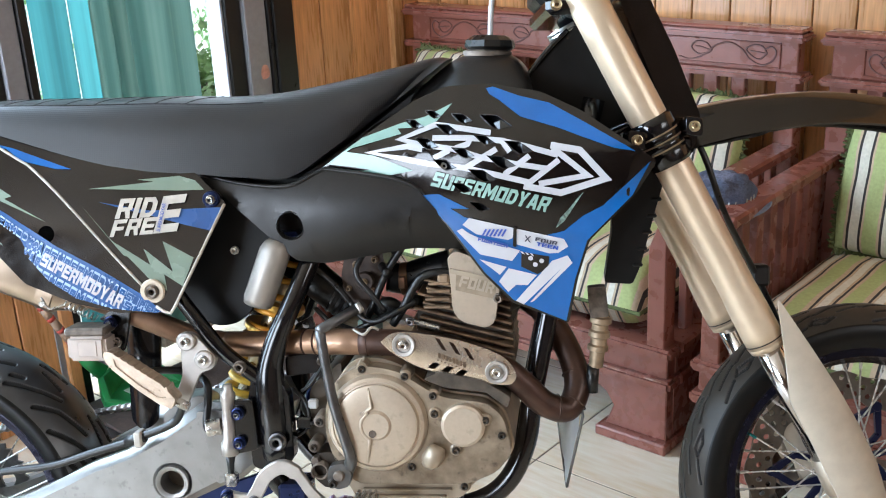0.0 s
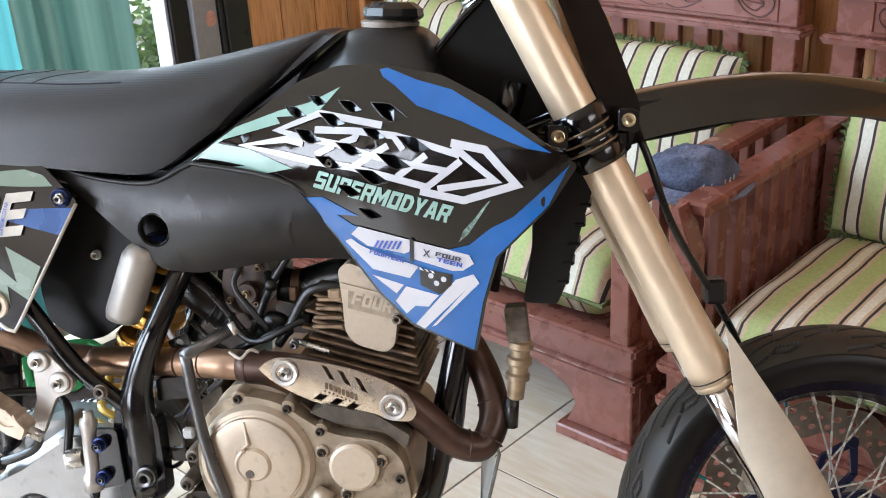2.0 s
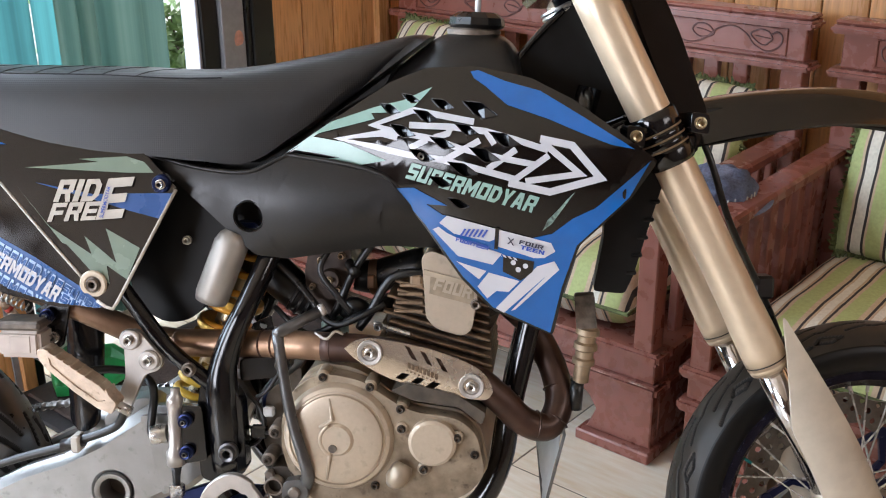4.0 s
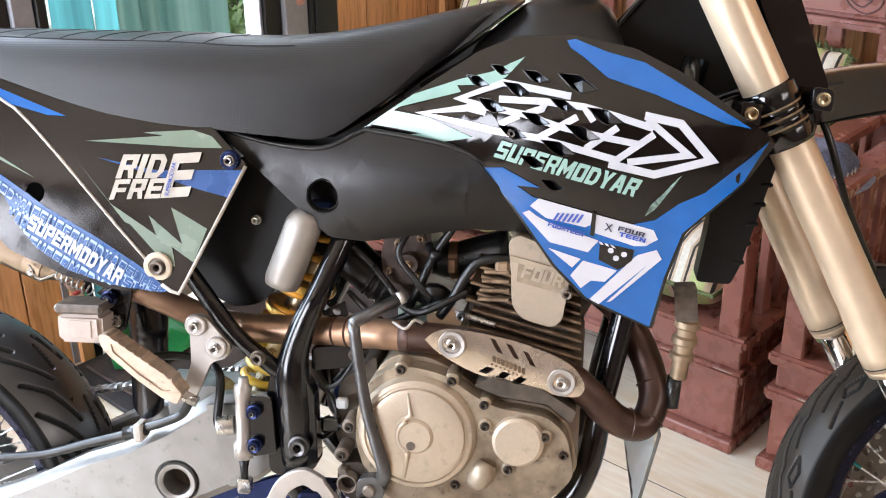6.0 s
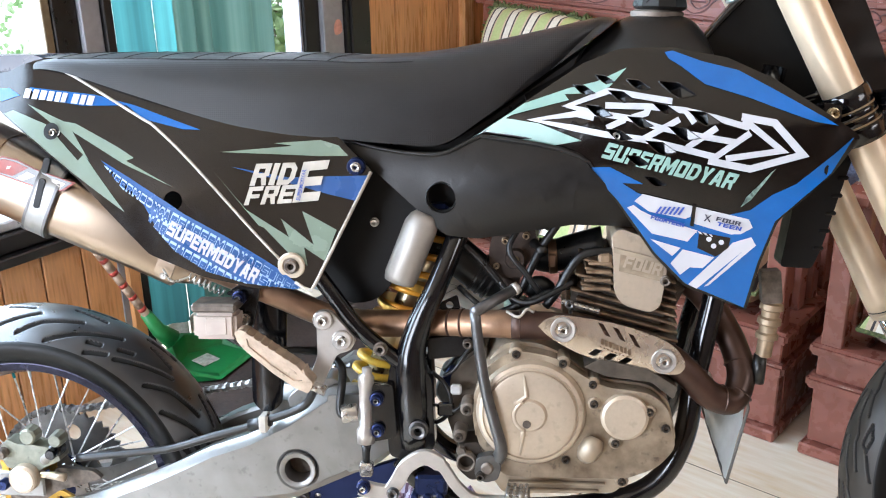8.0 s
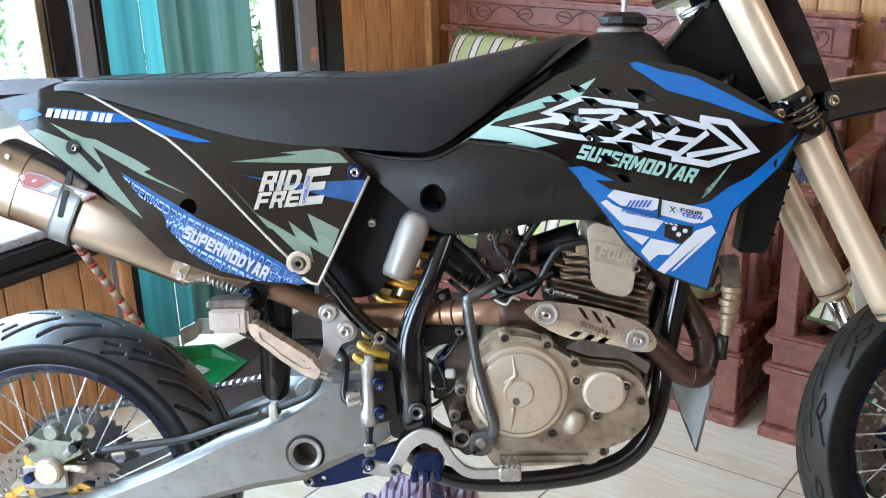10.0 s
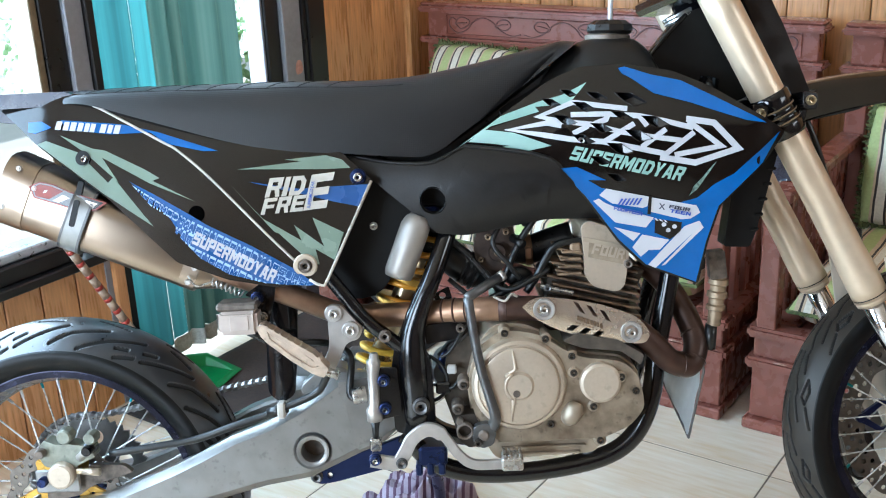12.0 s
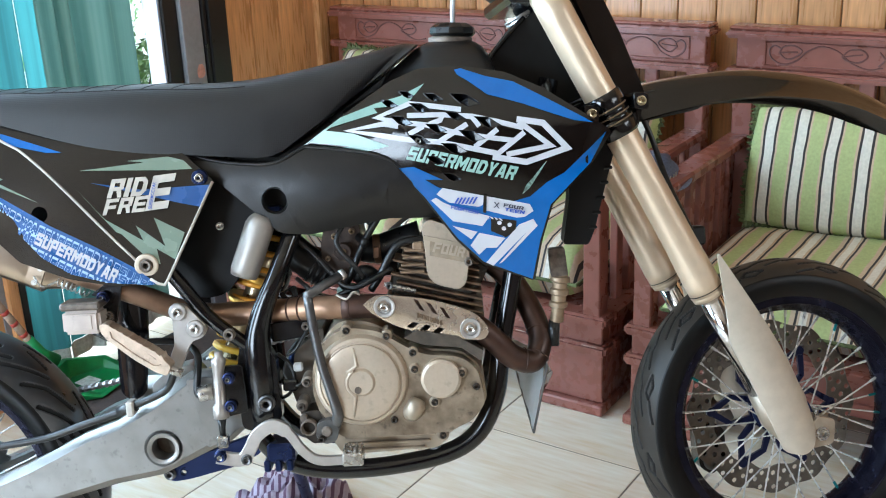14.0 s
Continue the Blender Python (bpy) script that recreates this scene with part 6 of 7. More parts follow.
# tail
part("tail", plate(round_poly([(-1.06, .955), (-.97, .962), (-.84, .962), (-.80, .945), (-.86, .938), (-1.06, .935)], .006), -.075, .075, .006), "tail_black", bike, "black tail section")
part("rear_fender", plate(round_poly([(-1.08, .945), (-.86, .940), (-.70, .86), (-.62, .80), (-.66, .79), (-.76, .84), (-.90, .905), (-1.08, .93)], .01), -.06, .06, .006), "tail_black", bike, "black plastic rear fender")
# ---- frame, engine and running gear ----
part("frame_tube", pipe([(-.180, -.040, .735), (-.192, -.076, .690), (-.222, -.112, .616), (-.243, -.118, .572), (-.260, -.118, .525), (-.264, -.118, .490), (-.263, -.116, .43), (-.262, -.110, .36)], [.017, .0165, .0165, .018, .021, .025, .027, .026], 16, 4, 1.0), "frame", bike, "black painted frame upright", smooth=40)
part("frame_tube", pipe([(-.205, .085, .735), (-.245, .105, .585), (-.272, .108, .515), (-.268, .110, .36)], .019, 14, 4), "frame", bike, smooth=40)
part("frame_plate", plate(round_poly([(-.292, .505), (-.255, .510), (-.232, .470), (-.228, .36), (-.262, .335), (-.300, .345), (-.305, .44)], .010), -.128, -.100, .004), "frame", bike)
part("frame_tube", pipe([(-.19, -.05, .72), (-.05, -.030, .77), (.12, -.012, .88), (.235, -.010, .98)], .019, 14, 4), "frame", bike, smooth=40)
part("frame_tube", pipe([(-.19, .05, .72), (-.05, .030, .77), (.12, .012, .88), (.235, .010, .98)], .019, 14, 4), "frame", bike, smooth=40)
part("head_gusset", plate(round_poly([(.150, .945), (.203, 1.009), (.230, 1.040), (.263, 1.052), (.311, .974), (.345, .892), (.300, .862), (.20, .89)], .008), -.034, .030, .004), "deep_black", bike, "black head gusset with weld seams")
part("weld_seam", pipe([(.152, -.036, .950), (.203, -.036, 1.009), (.236, -.036, 1.040)], [.0042, .0050, .0042], 8, 8), "frame", bike, smooth=40)
part("head_bracket", pipe([(.25, -.035, .86), (.29, -.06, .875), (.335, -.085, .895)], .006, 10, 4), "frame", bike, smooth=40)
# down tube and lower cradle
for s in (-1, 1):
    part("cradle_tube", pipe([(.275, .035 * s, .93), (.228, .050 * s, .75), (.193, .065 * s, .58), (.167, .08 * s, .46), (.153, .090 * s, .375), (.120, .095 * s, .308), (.060, .095 * s, .270), (-.05, .095 * s, .251), (-.16, .095 * s, .251), (-.235, .095 * s, .274), (-.285, .100 * s, .33)], .0175, 14, 5), "frame", bike, "black painted cradle tube", smooth=40)
part("subframe_tube", pipe([(-.272, -.120, .488), (-.300, -.124, .512), (-.345, -.126, .553), (-.394, -.124, .620), (-.46, -.112, .70), (-.60, -.060, .80), (-.78, -.030, .90)], .0125, 14, 3), "frame", bike, "black subframe tube", smooth=40)
part("subframe_tube", pipe([(-.262, .098, .470), (-.305, .104, .505), (-.390, .108, .612), (-.46, .10, .70), (-.60, .075, .80), (-.80, .06, .90)], .0125, 14, 3), "frame", bike, smooth=40)
bolt(bike, -.308, -.136, .520, .011, "grime")
bolt(bike, -.252, -.140, .394, .015, "kick_metal", h=.012)

# airbox behind the shock
part("airbox", plate(round_poly([(-.345, .795), (-.215, .790), (-.245, .70), (-.285, .64), (-.300, .600), (-.325, .578), (-.365, .572), (-.410, .600), (-.42, .66)], .018), -.070, .08, .012), "deep_black", bike, "black plastic airbox", smooth=40)
bolt(bike, -.321, -.078, .704, .007)

# shock absorber with its reservoir
part("reservoir", pipe([(-.238, -.098, .722), (-.242, -.098, .713), (-.247, -.098, .703), (-.279, -.098, .625), (-.282, -.098, .616)], [.015, .0225, .0258, .0258, .0235], 28), "tank_silver", bike, "bare aluminium shock reservoir", smooth=40)
part("reservoir_mount", boxes(((-.245, -.10, .705), (-.205, -.05, .735)), bevel=.006), "anodised", bike)
shock = part("shock_body", pipe([(-.215, -.02, .72), (-.345, -.02, .42)], .019, 20), "gold_steel", bike, smooth=40)


def coil(p0, p1, r, wire, turns):
    p0, p1 = Vector(p0), Vector(p1)
    d = (p1 - p0)
    s, u = basis(d)
    return pipe([p0 + d * (k / (turns * 14)) + r * (math.cos(2 * math.pi * k / 14) * s + math.sin(2 * math.pi * k / 14) * u) for k in range(int(turns * 14) + 1)], wire, 8)


part("spring", coil((-.225, -.02, .700), (-.300, -.02, .530), .036, .0058, 6), "orange", shock, "orange coil spring", smooth=40)
part("spring", coil((-.318, -.02, .490), (-.345, -.02, .425), .034, .0062, 3), "yellow", shock, "yellow coil spring", smooth=40)
for t in (0.40, 0.55, 0.63):
    p = Vector((-.215, -.02, .72)).lerp(Vector((-.345, -.02, .42)), t)
    part("spring_collar", lathe(bmesh.new(), [(.02, -.006), (.044, -.006), (.046, 0), (.044, .006), (.02, .006)], p, (.13, 0, .3), 28, True), "gold", shock, "gold adjusting collar", smooth=40)

# exhaust: header from the head, round under the shield, back along the engine, up to the silencer
header = [(.150, -.015, .610), (.185, -.018, .580), (.212, -.024, .540), (.232, -.042, .500), (.239, -.066, .462), (.222, -.088, .4325), (.186, -.104, .446), (.150, -.114, .484), (.115, -.118, .512), (.04, -.118, .538), (-.04, -.115, .552), (-.11, -.110, .553)]
part("exhaust_header", pipe(header, .0215, 22, 6), "copper", bike, "heat-browned exhaust header", smooth=50)
part("exhaust_pipe", pipe([(-.095, -.110, .553), (-.15, -.104, .553), (-.22, -.084, .547), (-.28, -.074, .543), (-.36, -.072, .543)], .0215, 22, 4), "copper_light", bike, "heat-tinted exhaust pipe", smooth=50)
for a, b, c, d in ((-.098, -.110, .553, 0), (-.075, -.110, .553, 0), (-.165, -.100, .552, .27), (-.185, -.0945, .5505, .29), (-.205, -.0885, .5485, .29)):
    part("weld_ring", lathe(bmesh.new(), [(.0212, -.002), (.0232, 0), (.0212, .002)], (a, b, c), (1, -d, d * .25), 24), "copper", bike, smooth=40)
for a, c, d in ((.152, .482, (-.65, 0, .62)), (.166, .467, (-.65, 0, .6))):
    part("weld_ring", lathe(bmesh.new(), [(.0213, -.0015), (.0228, 0), (.0213, .0015)], (a, -.105, c), d, 24), "copper", bike, smooth=40)
part("exhaust_pipe", pipe([(-.34, -.072, .543), (-.40, -.076, .555), (-.46, -.088, .584), (-.54, -.098, .622), (-.60, -.098, .648)], [.0200, .0195, .0195, .020, .022], 22, 5), "copper_light", bike, "brushed exhaust link pipe", smooth=50)
for a, b, c, d in ((.236, -.052, .482, (.2, -.5, -.8)), (.233, -.080, .440, (-.5, -.5, -.7)), (.205, -.097, .437, (-.9, -.3, .2))):
    part("weld_ring", lathe(bmesh.new(), [(.0212, -.0015), (.0226, 0), (.0212, .0015)], (a, b, c), d, 24), "copper", bike, smooth=40)
# heat shield
spts = smooth_path([(x, 0, z) for x, z in ((-.071, .562), (-.055, .574), (-.028, .577), (.05, .563), (.118, .538), (.142, .512), (.140, .496), (.126, .490), (.085, .495), (.0, .515), (-.05, .542))] + [(-.071, 0, .562)], 4)
shield_poly = [(p.x, p.z) for p in spts[:-1]]


def shield_b(a, c):
    mid = .556 - .32 * (a + .03)
    return -.138 - .009 * max(0, 1 - ((c - mid) / .042) ** 2)


sl = [[(x, z), (x + .008, z - .003), (x + .019, z - .022), (x + .011, z - .019)] for x, z in ((.016, .568), (.038, .561), (.060, .552))]
sl += [[(x, z), (x + .011, z + .009), (x + .022, z + .006), (x + .011, z - .003)] for x, z in ((.002, .519), (.024, .513), (.046, .507))]
hs = part("heat_shield", sheet(shield_poly, shield_b, .003, sl, .015), "shield", bike, "polished aluminium heat shield with slots", smooth=45)
for a, c in ((-.034, .557), (.113, .511)):
    part("shield_boss", lathe(bmesh.new(), [(.019, 0), (.0175, -.0025), (.013, -.002), (.011, .001), (0, .001)], (a, shield_b(a, c) - .0005, c), (.05, 1, -.05), 24), "silver", hs, smooth=30)
    bolt(hs, a, shield_b(a, c) - .001, c, .0075)
# the maker's mark on the shield as plain bars
for k in range(8):
    a = .021 + k * .0056
    decal(hs, [(a, .5445 - k * .0022), (a + .0040, .5430 - k * .0022), (a + .0040, .5345 - k * .0022), (a, .536 - k * .0022)], shield_b, "rust_ink", .001)
for k in range(8):
    a = .019 + k * .0056
    decal(hs, [(a, .5330 - k * .0022), (a + .0025, .5323 - k * .0022), (a + .0025, .5305 - k * .0022), (a, .5312 - k * .0022)], shield_b, "rust_ink", .001)


# silencer: a rounded wedge-shaped can
def can_section(k, n, ry, rz):
    ang = 2 * math.pi * k / n
    x, z = math.cos(ang), math.sin(ang)
    return math.copysign(abs(x) ** 0.6, x) * ry, math.copysign(abs(z) ** 0.6, z) * rz


def can(p0, p1, r0, r1, ry0, ry1, n=40, caps=True):
    bm, rings = bmesh.new(), []
    p0, p1 = Vector(p0), Vector(p1)
    d = (p1 - p0).normalized()
    up = Vector((-d.z, 0, d.x))
    if up.z < 0:
        up = -up
    for t in (0.0, 0.02, 0.5, 0.98, 1.0):
        q, rz, ry = p0.lerp(p1, t), r0 + (r1 - r0) * t, ry0 + (ry1 - ry0) * t
        if t in (0.0, 1.0):
            rz, ry = rz * .96, ry * .96
        rings.append([bm.verts.new(q + Vector((0, y, 0)) + up * z) for y, z in (can_section(k, n, ry, rz) for k in range(n))])
    for a, b in zip(rings, rings[1:]):
        for k in range(n):
            bm.faces.new((a[k], a[(k + 1) % n], b[(k + 1) % n], b[k]))
    if caps:
        bm.faces.new(rings[0][::-1])
        bm.faces.new(rings[-1])
    bmesh.ops.recalc_face_normals(bm, faces=bm.faces)
    return bm


muf = part("silencer", can((-.622, -.078, .6515), (-.925, -.080, .795), .0485, .062, .046, .054), "titan", bike, "brushed titanium silencer", smooth=40)
part("silencer_cap", can((-.572, -.085, .628), (-.624, -.078, .6525), .022, .0470, .026, .0450), "titan", muf, smooth=40)
part("silencer_cap", can((-.900, -.080, .7832), (-.950, -.080, .806), .0622, .0635, .0552, .0558), "titan", muf, "folded end band", smooth=40)
part("silencer_band", can((-.619, -.078, .650), (-.645, -.078, .6625), .0492, .0502, .0467, .0475), "titan", muf, "folded end band", smooth=40)
# the hanger strap: a bright band with dark rims and two long slots
strap = part("silencer_strap", can((-.807, -.080, .7392), (-.834, -.080, .752), .0625, .0638, .0590, .0600), "strap_steel", bike, "bright slotted hanger strap", smooth=40)
part("strap_rim", can((-.804, -.080, .7378), (-.808, -.080, .7397), .0632, .0634, .0596, .0598), "kick_metal", strap, smooth=40)
part("strap_rim", can((-.833, -.080, .7515), (-.837, -.080, .7534), .0644, .0646, .0606, .0608), "kick_metal", strap, smooth=40)
lean = Vector((-.042, -.126)).normalized()
for a, c, h in ((-.8065, .800, .012), (-.8205, .758, .0235)):
    side = Vector((lean.y, -lean.x)) * .0048
    u = lean * h
    part("strap_slot", plate(round_poly([(a - u.x + side.x, c - u.y + side.y), (a + u.x + side.x, c + u.y + side.y), (a + u.x - side.x, c + u.y - side.y), (a - u.x - side.x, c - u.y - side.y)], .004), -.1408, -.134), "deep_black", strap)
for a, c in ((-.908, .838), (-.944, .776), (-.629, .652), (-.643, .628), (-.886, .803), (-.792, .768)):
    part("rivet", lathe(bmesh.new(), [(0, -.003), (.0022, -.003), (.0026, -.0016), (.0045, -.0020), (.0052, 0), (.0052, .003)], (a, -.1345 if a < -.7 else -.1245, c), (0, 1, 0), 14), "silver", muf, smooth=40)
badge = part("badge", sheet([(-.894, .807), (-.876, .814), (-.853, .809), (-.825, .794), (-.765, .773), (-.784, .761), (-.805, .758), (-.888, .787)], lambda a, c: -.1350, .002, step=0), "badge_red", bike, "red and black badge plate")
decal(badge, [(-.890, .806), (-.875, .812), (-.853, .807), (-.825, .7925), (-.770, .773), (-.786, .7635), (-.805, .7605), (-.886, .789)], lambda a, c: -.1352, "gloss_black", .0005)
decal(badge, [(-.886, .805), (-.875, .810), (-.855, .805), (-.836, .796), (-.862, .784), (-.884, .790)], lambda a, c: -.1358, "badge_red", .0005)
decal(badge, [(-.838, .790), (-.826, .784), (-.846, .777), (-.856, .781)], lambda a, c: -.1358, "silver", .0005)
decal(badge, [(-.800, .7795), (-.780, .772), (-.789, .766), (-.803, .766)], lambda a, c: -.1358, "silver", .0005)
decal(badge, [(-.868, .799), (-.862, .799), (-.866, .795), (-.871, .795)], lambda a, c: -.1364, "white", .0005)
# hanger, spring and hook between silencer and frame
part("hanger", plate(round_poly([(-.548, .600), (-.515, .622), (-.490, .625), (-.498, .585), (-.508, .545), (-.530, .540), (-.540, .565), (-.520, .590)], .006), -.122, -.114, .001), "frame", bike)
bolt(bike, -.524, -.128, .596, .011, "anodised", h=.012)
bolt(bike, -.524, -.134, .596, .006)
bolt(bike, -.517, -.128, .562, .009)
part("hook_spring", coil((-.600, -.13, .628), (-.548, -.13, .604), .006, .0014, 7), "steel", bike)
part("spring_hook", pipe([(-.64, -.13, .640), (-.625, -.135, .622), (-.60, -.13, .628)], .0018, 8, 4), "steel", bike)
# rear brake reservoir
resv = part("brake_reservoir", boxes(((-.586, -.168, .540), (-.520, -.122, .582)), bevel=.006, seg=2), "milk", bike, "milky plastic brake fluid reservoir", smooth=40)
part("reservoir_lid", boxes(((-.588, -.170, .582), (-.518, -.120, .596)), bevel=.004), "grime", resv, "grey lid")
part("reservoir_label", boxes(((-.566, -.1695, .549), (-.534, -.1675, .574)), bevel=.0008), "milk", resv)
part("reservoir_hose", pipe([(-.54, -.145, .540), (-.49, -.14, .515), (-.44, -.115, .51), (-.40, -.10, .50), (-.372, -.115, .48), (-.376, -.125, .42), (-.366, -.13, .408)], .0065, 10, 5), "black", bike, smooth=40)

# rider's foot peg on its bracket
peg = part("peg_bracket", plate(round_poly([(-.404, .568), (-.394, .580), (-.380, .578), (-.344, .536), (-.352, .518), (-.374, .512), (-.404, .450), (-.424, .462), (-.404, .508)], .008), -.140, -.128, .002), "silver", bike, "aluminium foot peg bracket")
for a, c in ((-.393, .566), (-.365, .535)):
    part("boss", lathe(bmesh.new(), [(.0155, .002), (.0155, -.005), (.0135, -.007), (0, -.007)], (a, -.140, c), (0, 1, 0), 24), "silver", peg, smooth=30)
    bolt(peg, a, -.146, c, .0085)
part("foot_peg", plate(round_poly([(-.518, .558), (-.507, .561), (-.463, .531), (-.425, .506), (-.402, .480), (-.410, .464), (-.430, .472), (-.464, .496), (-.504, .530), (-.515, .544)], .004), -.184, -.152, .003, [[(-.500, .5475), (-.463, .5215), (-.428, .497), (-.418, .484), (-.431, .4835), (-.463, .506), (-.498, .536)]]), "peg_metal", bike, "worn bare metal foot peg", smooth=40)
part("peg_floor", plate([(-.503, .549), (-.463, .522), (-.416, .486), (-.431, .482), (-.463, .505), (-.500, .535)], -.1815, -.160), "peg_metal", peg)
for k in range(9):
    a = -.504 + k * .0105
    c = .5605 - max(0, a + .507) * .68
    part("peg_tooth", plate([(a, c - .004), (a + .0025, c + .0005), (a + .004, c - .0005), (a + .006, c - .008)], -.1835, -.153), "peg_metal", peg)
part("peg_pivot", pipe([(-.425, -.165, .478), (-.388, -.165, .462)], .008, 12), "steel", peg, smooth=40)

# swing arm: tapered beam with a through hole, near and far
def arm_poly():
    return ([(-.975, .226), (-.90, .228), (-.83, .240), (-.78, .258), (-.7056, .287), (-.651, .312), (-.596, .339), (-.533, .361), (-.470, .393), (-.392, .446), (-.295, .447), (-.268, .40), (-.290, .345), (-.330, .312), (-.366, .298), (-.459, .2555), (-.54, .243), (-.65, .215), (-.80, .175), (-.975, .150)])


arm = part("swing_arm", plate(arm_poly(), -.105, -.062, .014, [circle(-.451, .309, .021, 28)]), "raw_alu", bike, "bare worn aluminium swing arm", smooth=30)
part("arm_boss", lathe(bmesh.new(), [(.021, .035), (.021, -.003), (.024, -.005), (.029, -.005), (.030, .002)], (-.451, -.104, .309), (0, 1, 0), 32), "raw_alu", arm, smooth=40)
part("swing_arm", plate(arm_poly(), .062, .105, .006), "raw_alu", bike, "bare worn aluminium swing arm", smooth=30)
part("arm_bridge", boxes(((-.52, -.064, .345), (-.30, .064, .43)), bevel=.02), "raw_alu", bike, smooth=40)
part("arm_block", plate(round_poly([(-.470, .420), (-.440, .446), (-.393, .458), (-.372, .440), (-.376, .405), (-.413, .392), (-.460, .395)], .012), -.085, -.04, .008), "raw_alu", bike, "ground weld block", smooth=40)
# added disc that closes the through hole so its inside stays dark
part("arm_hole_backing", lathe(bmesh.new(), [(0, 0), (.022, 0), (.022, .004), (0, .004)], (-.451, -.068, .309), (0, 1, 0), 28), "grime", arm)
part("lapped_plate", plate(round_poly([(-.400, .434), (-.372, .437), (-.300, .437), (-.280, .398), (-.298, .350), (-.336, .320), (-.370, .306), (-.378, .345), (-.388, .395)], .006), -.1075, -.100, .0015), "raw_alu", arm, "lapped aluminium plate", smooth=30)
# mud flap, hose and clamp
part("mud_flap", sheet(round_poly([(-.520, .60), (-.465, .60), (-.470, .50), (-.480, .405), (-.504, .394), (-.529, .408), (-.527, .47), (-.524, .54)], .010), lambda a, c: -.062 - .022 * math.cos((a + .50) / .034 * 1.45), .006, step=.01), "frame", bike, "black rubber mud flap", smooth=60)
part("brake_line", pipe([(-.405, -.13, .47), (-.415, -.125, .450), (-.432, -.115, .422), (-.466, -.112, .404), (-.511, -.11, .3885), (-.531, -.11, .3795), (-.589, -.11, .3625), (-.657, -.108, .341), (-.724, -.108, .3315), (-.813, -.108, .321)], .0068, 12, 6), "black", bike, "black rear brake hose", smooth=40)
part("hose_clip", boxes(((-.506, -.125, .376), (-.492, -.098, .404)), bevel=.003), "cream", bike, "cream plastic hose clip")
part("hose_sleeve", pipe([(-.524, -.111, .383), (-.490, -.111, .394)], .010, 14), "black", bike, smooth=40)

# rear master cylinder
mc = part("master_cylinder", pipe([(-.329, -.140, .492), (-.329, -.140, .482), (-.330, -.140, .478), (-.331, -.140, .470), (-.332, -.140, .455), (-.333, -.140, .398), (-.333, -.140, .392), (-.333, -.140, .372)], [.007, .008, .0125, .0125, .0100, .0100, .0145, .0140], 20), "silver", bike, "silver rear brake master cylinder", smooth=35)
part("push_rod", pipe([(-.333, -.140, .374), (-.334, -.140, .355), (-.334, -.140, .330)], [.009, .006, .005], 14), "black", mc, smooth=40)
part("clevis", boxes(((-.344, -.150, .318), (-.324, -.130, .340)), bevel=.003), "steel", mc)
part("banjo", lathe(bmesh.new(), [(0, -.012), (.013, -.012), (.014, -.009), (.014, .009), (.013, .012), (0, .012)], (-.358, -.138, .418), (1, .15, .1), 18), "steel", mc, smooth=35)
for c in (.444, .394):
    bolt(mc, -.314, -.146, c, .0105, "anodised", h=.011)
    bolt(mc, -.314, -.151, c, .0055, "kick_metal")
part("cylinder_bracket", plate(round_poly([(-.325, .465), (-.29, .465), (-.285, .38), (-.325, .372)], .006), -.140, -.132, .001), "frame", bike)

# brake pedal: a bent flat bar that arches over the stand's pivot
path = smooth_path([(-.342, 0, .309), (-.300, 0, .302), (-.284, 0, .318), (-.268, 0, .345), (-.240, 0, .360), (-.214, 0, .346), (-.192, 0, .314), (-.165, 0, .294), (-.115, 0, .292)], 6)
low_edge, top_edge = [], []
for i, p in enumerate(path):
    d = (path[min(i + 1, len(path) - 1)] - path[max(0, i - 1)]).normalized()
    w = .0115 if i < 30 else .008
    nrm = Vector((-d.z, 0, d.x))
    top_edge.append(((p + nrm * w).x, (p + nrm * w).z))
    low_edge.append(((p - nrm * w).x, (p - nrm * w).z))
ped = part("brake_pedal", plate(low_edge + top_edge[::-1], -.170, -.158, .002), "silver", bike, "bare aluminium brake pedal", smooth=30)
tipm = boxes(((-.118, -.212, .296), (-.082, -.166, .318)), bevel=.003)
for k in range(4):
    box(tipm, (-.116 + k * .009, -.210, .316), (-.111 + k * .009, -.168, .324), .001)
part("pedal_tip", tipm, "steel", ped, "toothed pedal tip")
bolt(ped, -.334, -.170, .312, .011, "anodised", h=.011)
bolt(ped, -.334, -.175, .312, .006)
bolt(ped, -.289, -.170, .303, .010, "kick_metal")

# linkage and stand pivot in blue metal
part("linkage", plate(round_poly([(-.468, .248), (-.452, .266), (-.352, .296), (-.290, .318), (-.280, .28), (-.330, .256), (-.416, .236), (-.450, .232)], .01), -.072, -.060, .002, [circle(-.428, .249, .005, 12)]), "anodised", bike, "blue linkage plate")
bolt(bike, -.452, -.076, .249, .011, "kick_metal")
piv = boxes(((-.262, -.125, .276), (-.212, -.06, .312)), bevel=.005)
for k in range(3):
    box(piv, (-.268 + k * .02, -.13, .262), (-.256 + k * .02, -.07, .284), .003)
part("stand_pivot", piv, "anodised", bike, "blue side stand pivot block", smooth=30)
part("side_stand", pipe([(-.24, -.03, .275), (-.24, .06, .20), (-.235, .20, .045)], [.013, .012, .011], 14), "anodised", bike, "blue side stand leg", smooth=40)

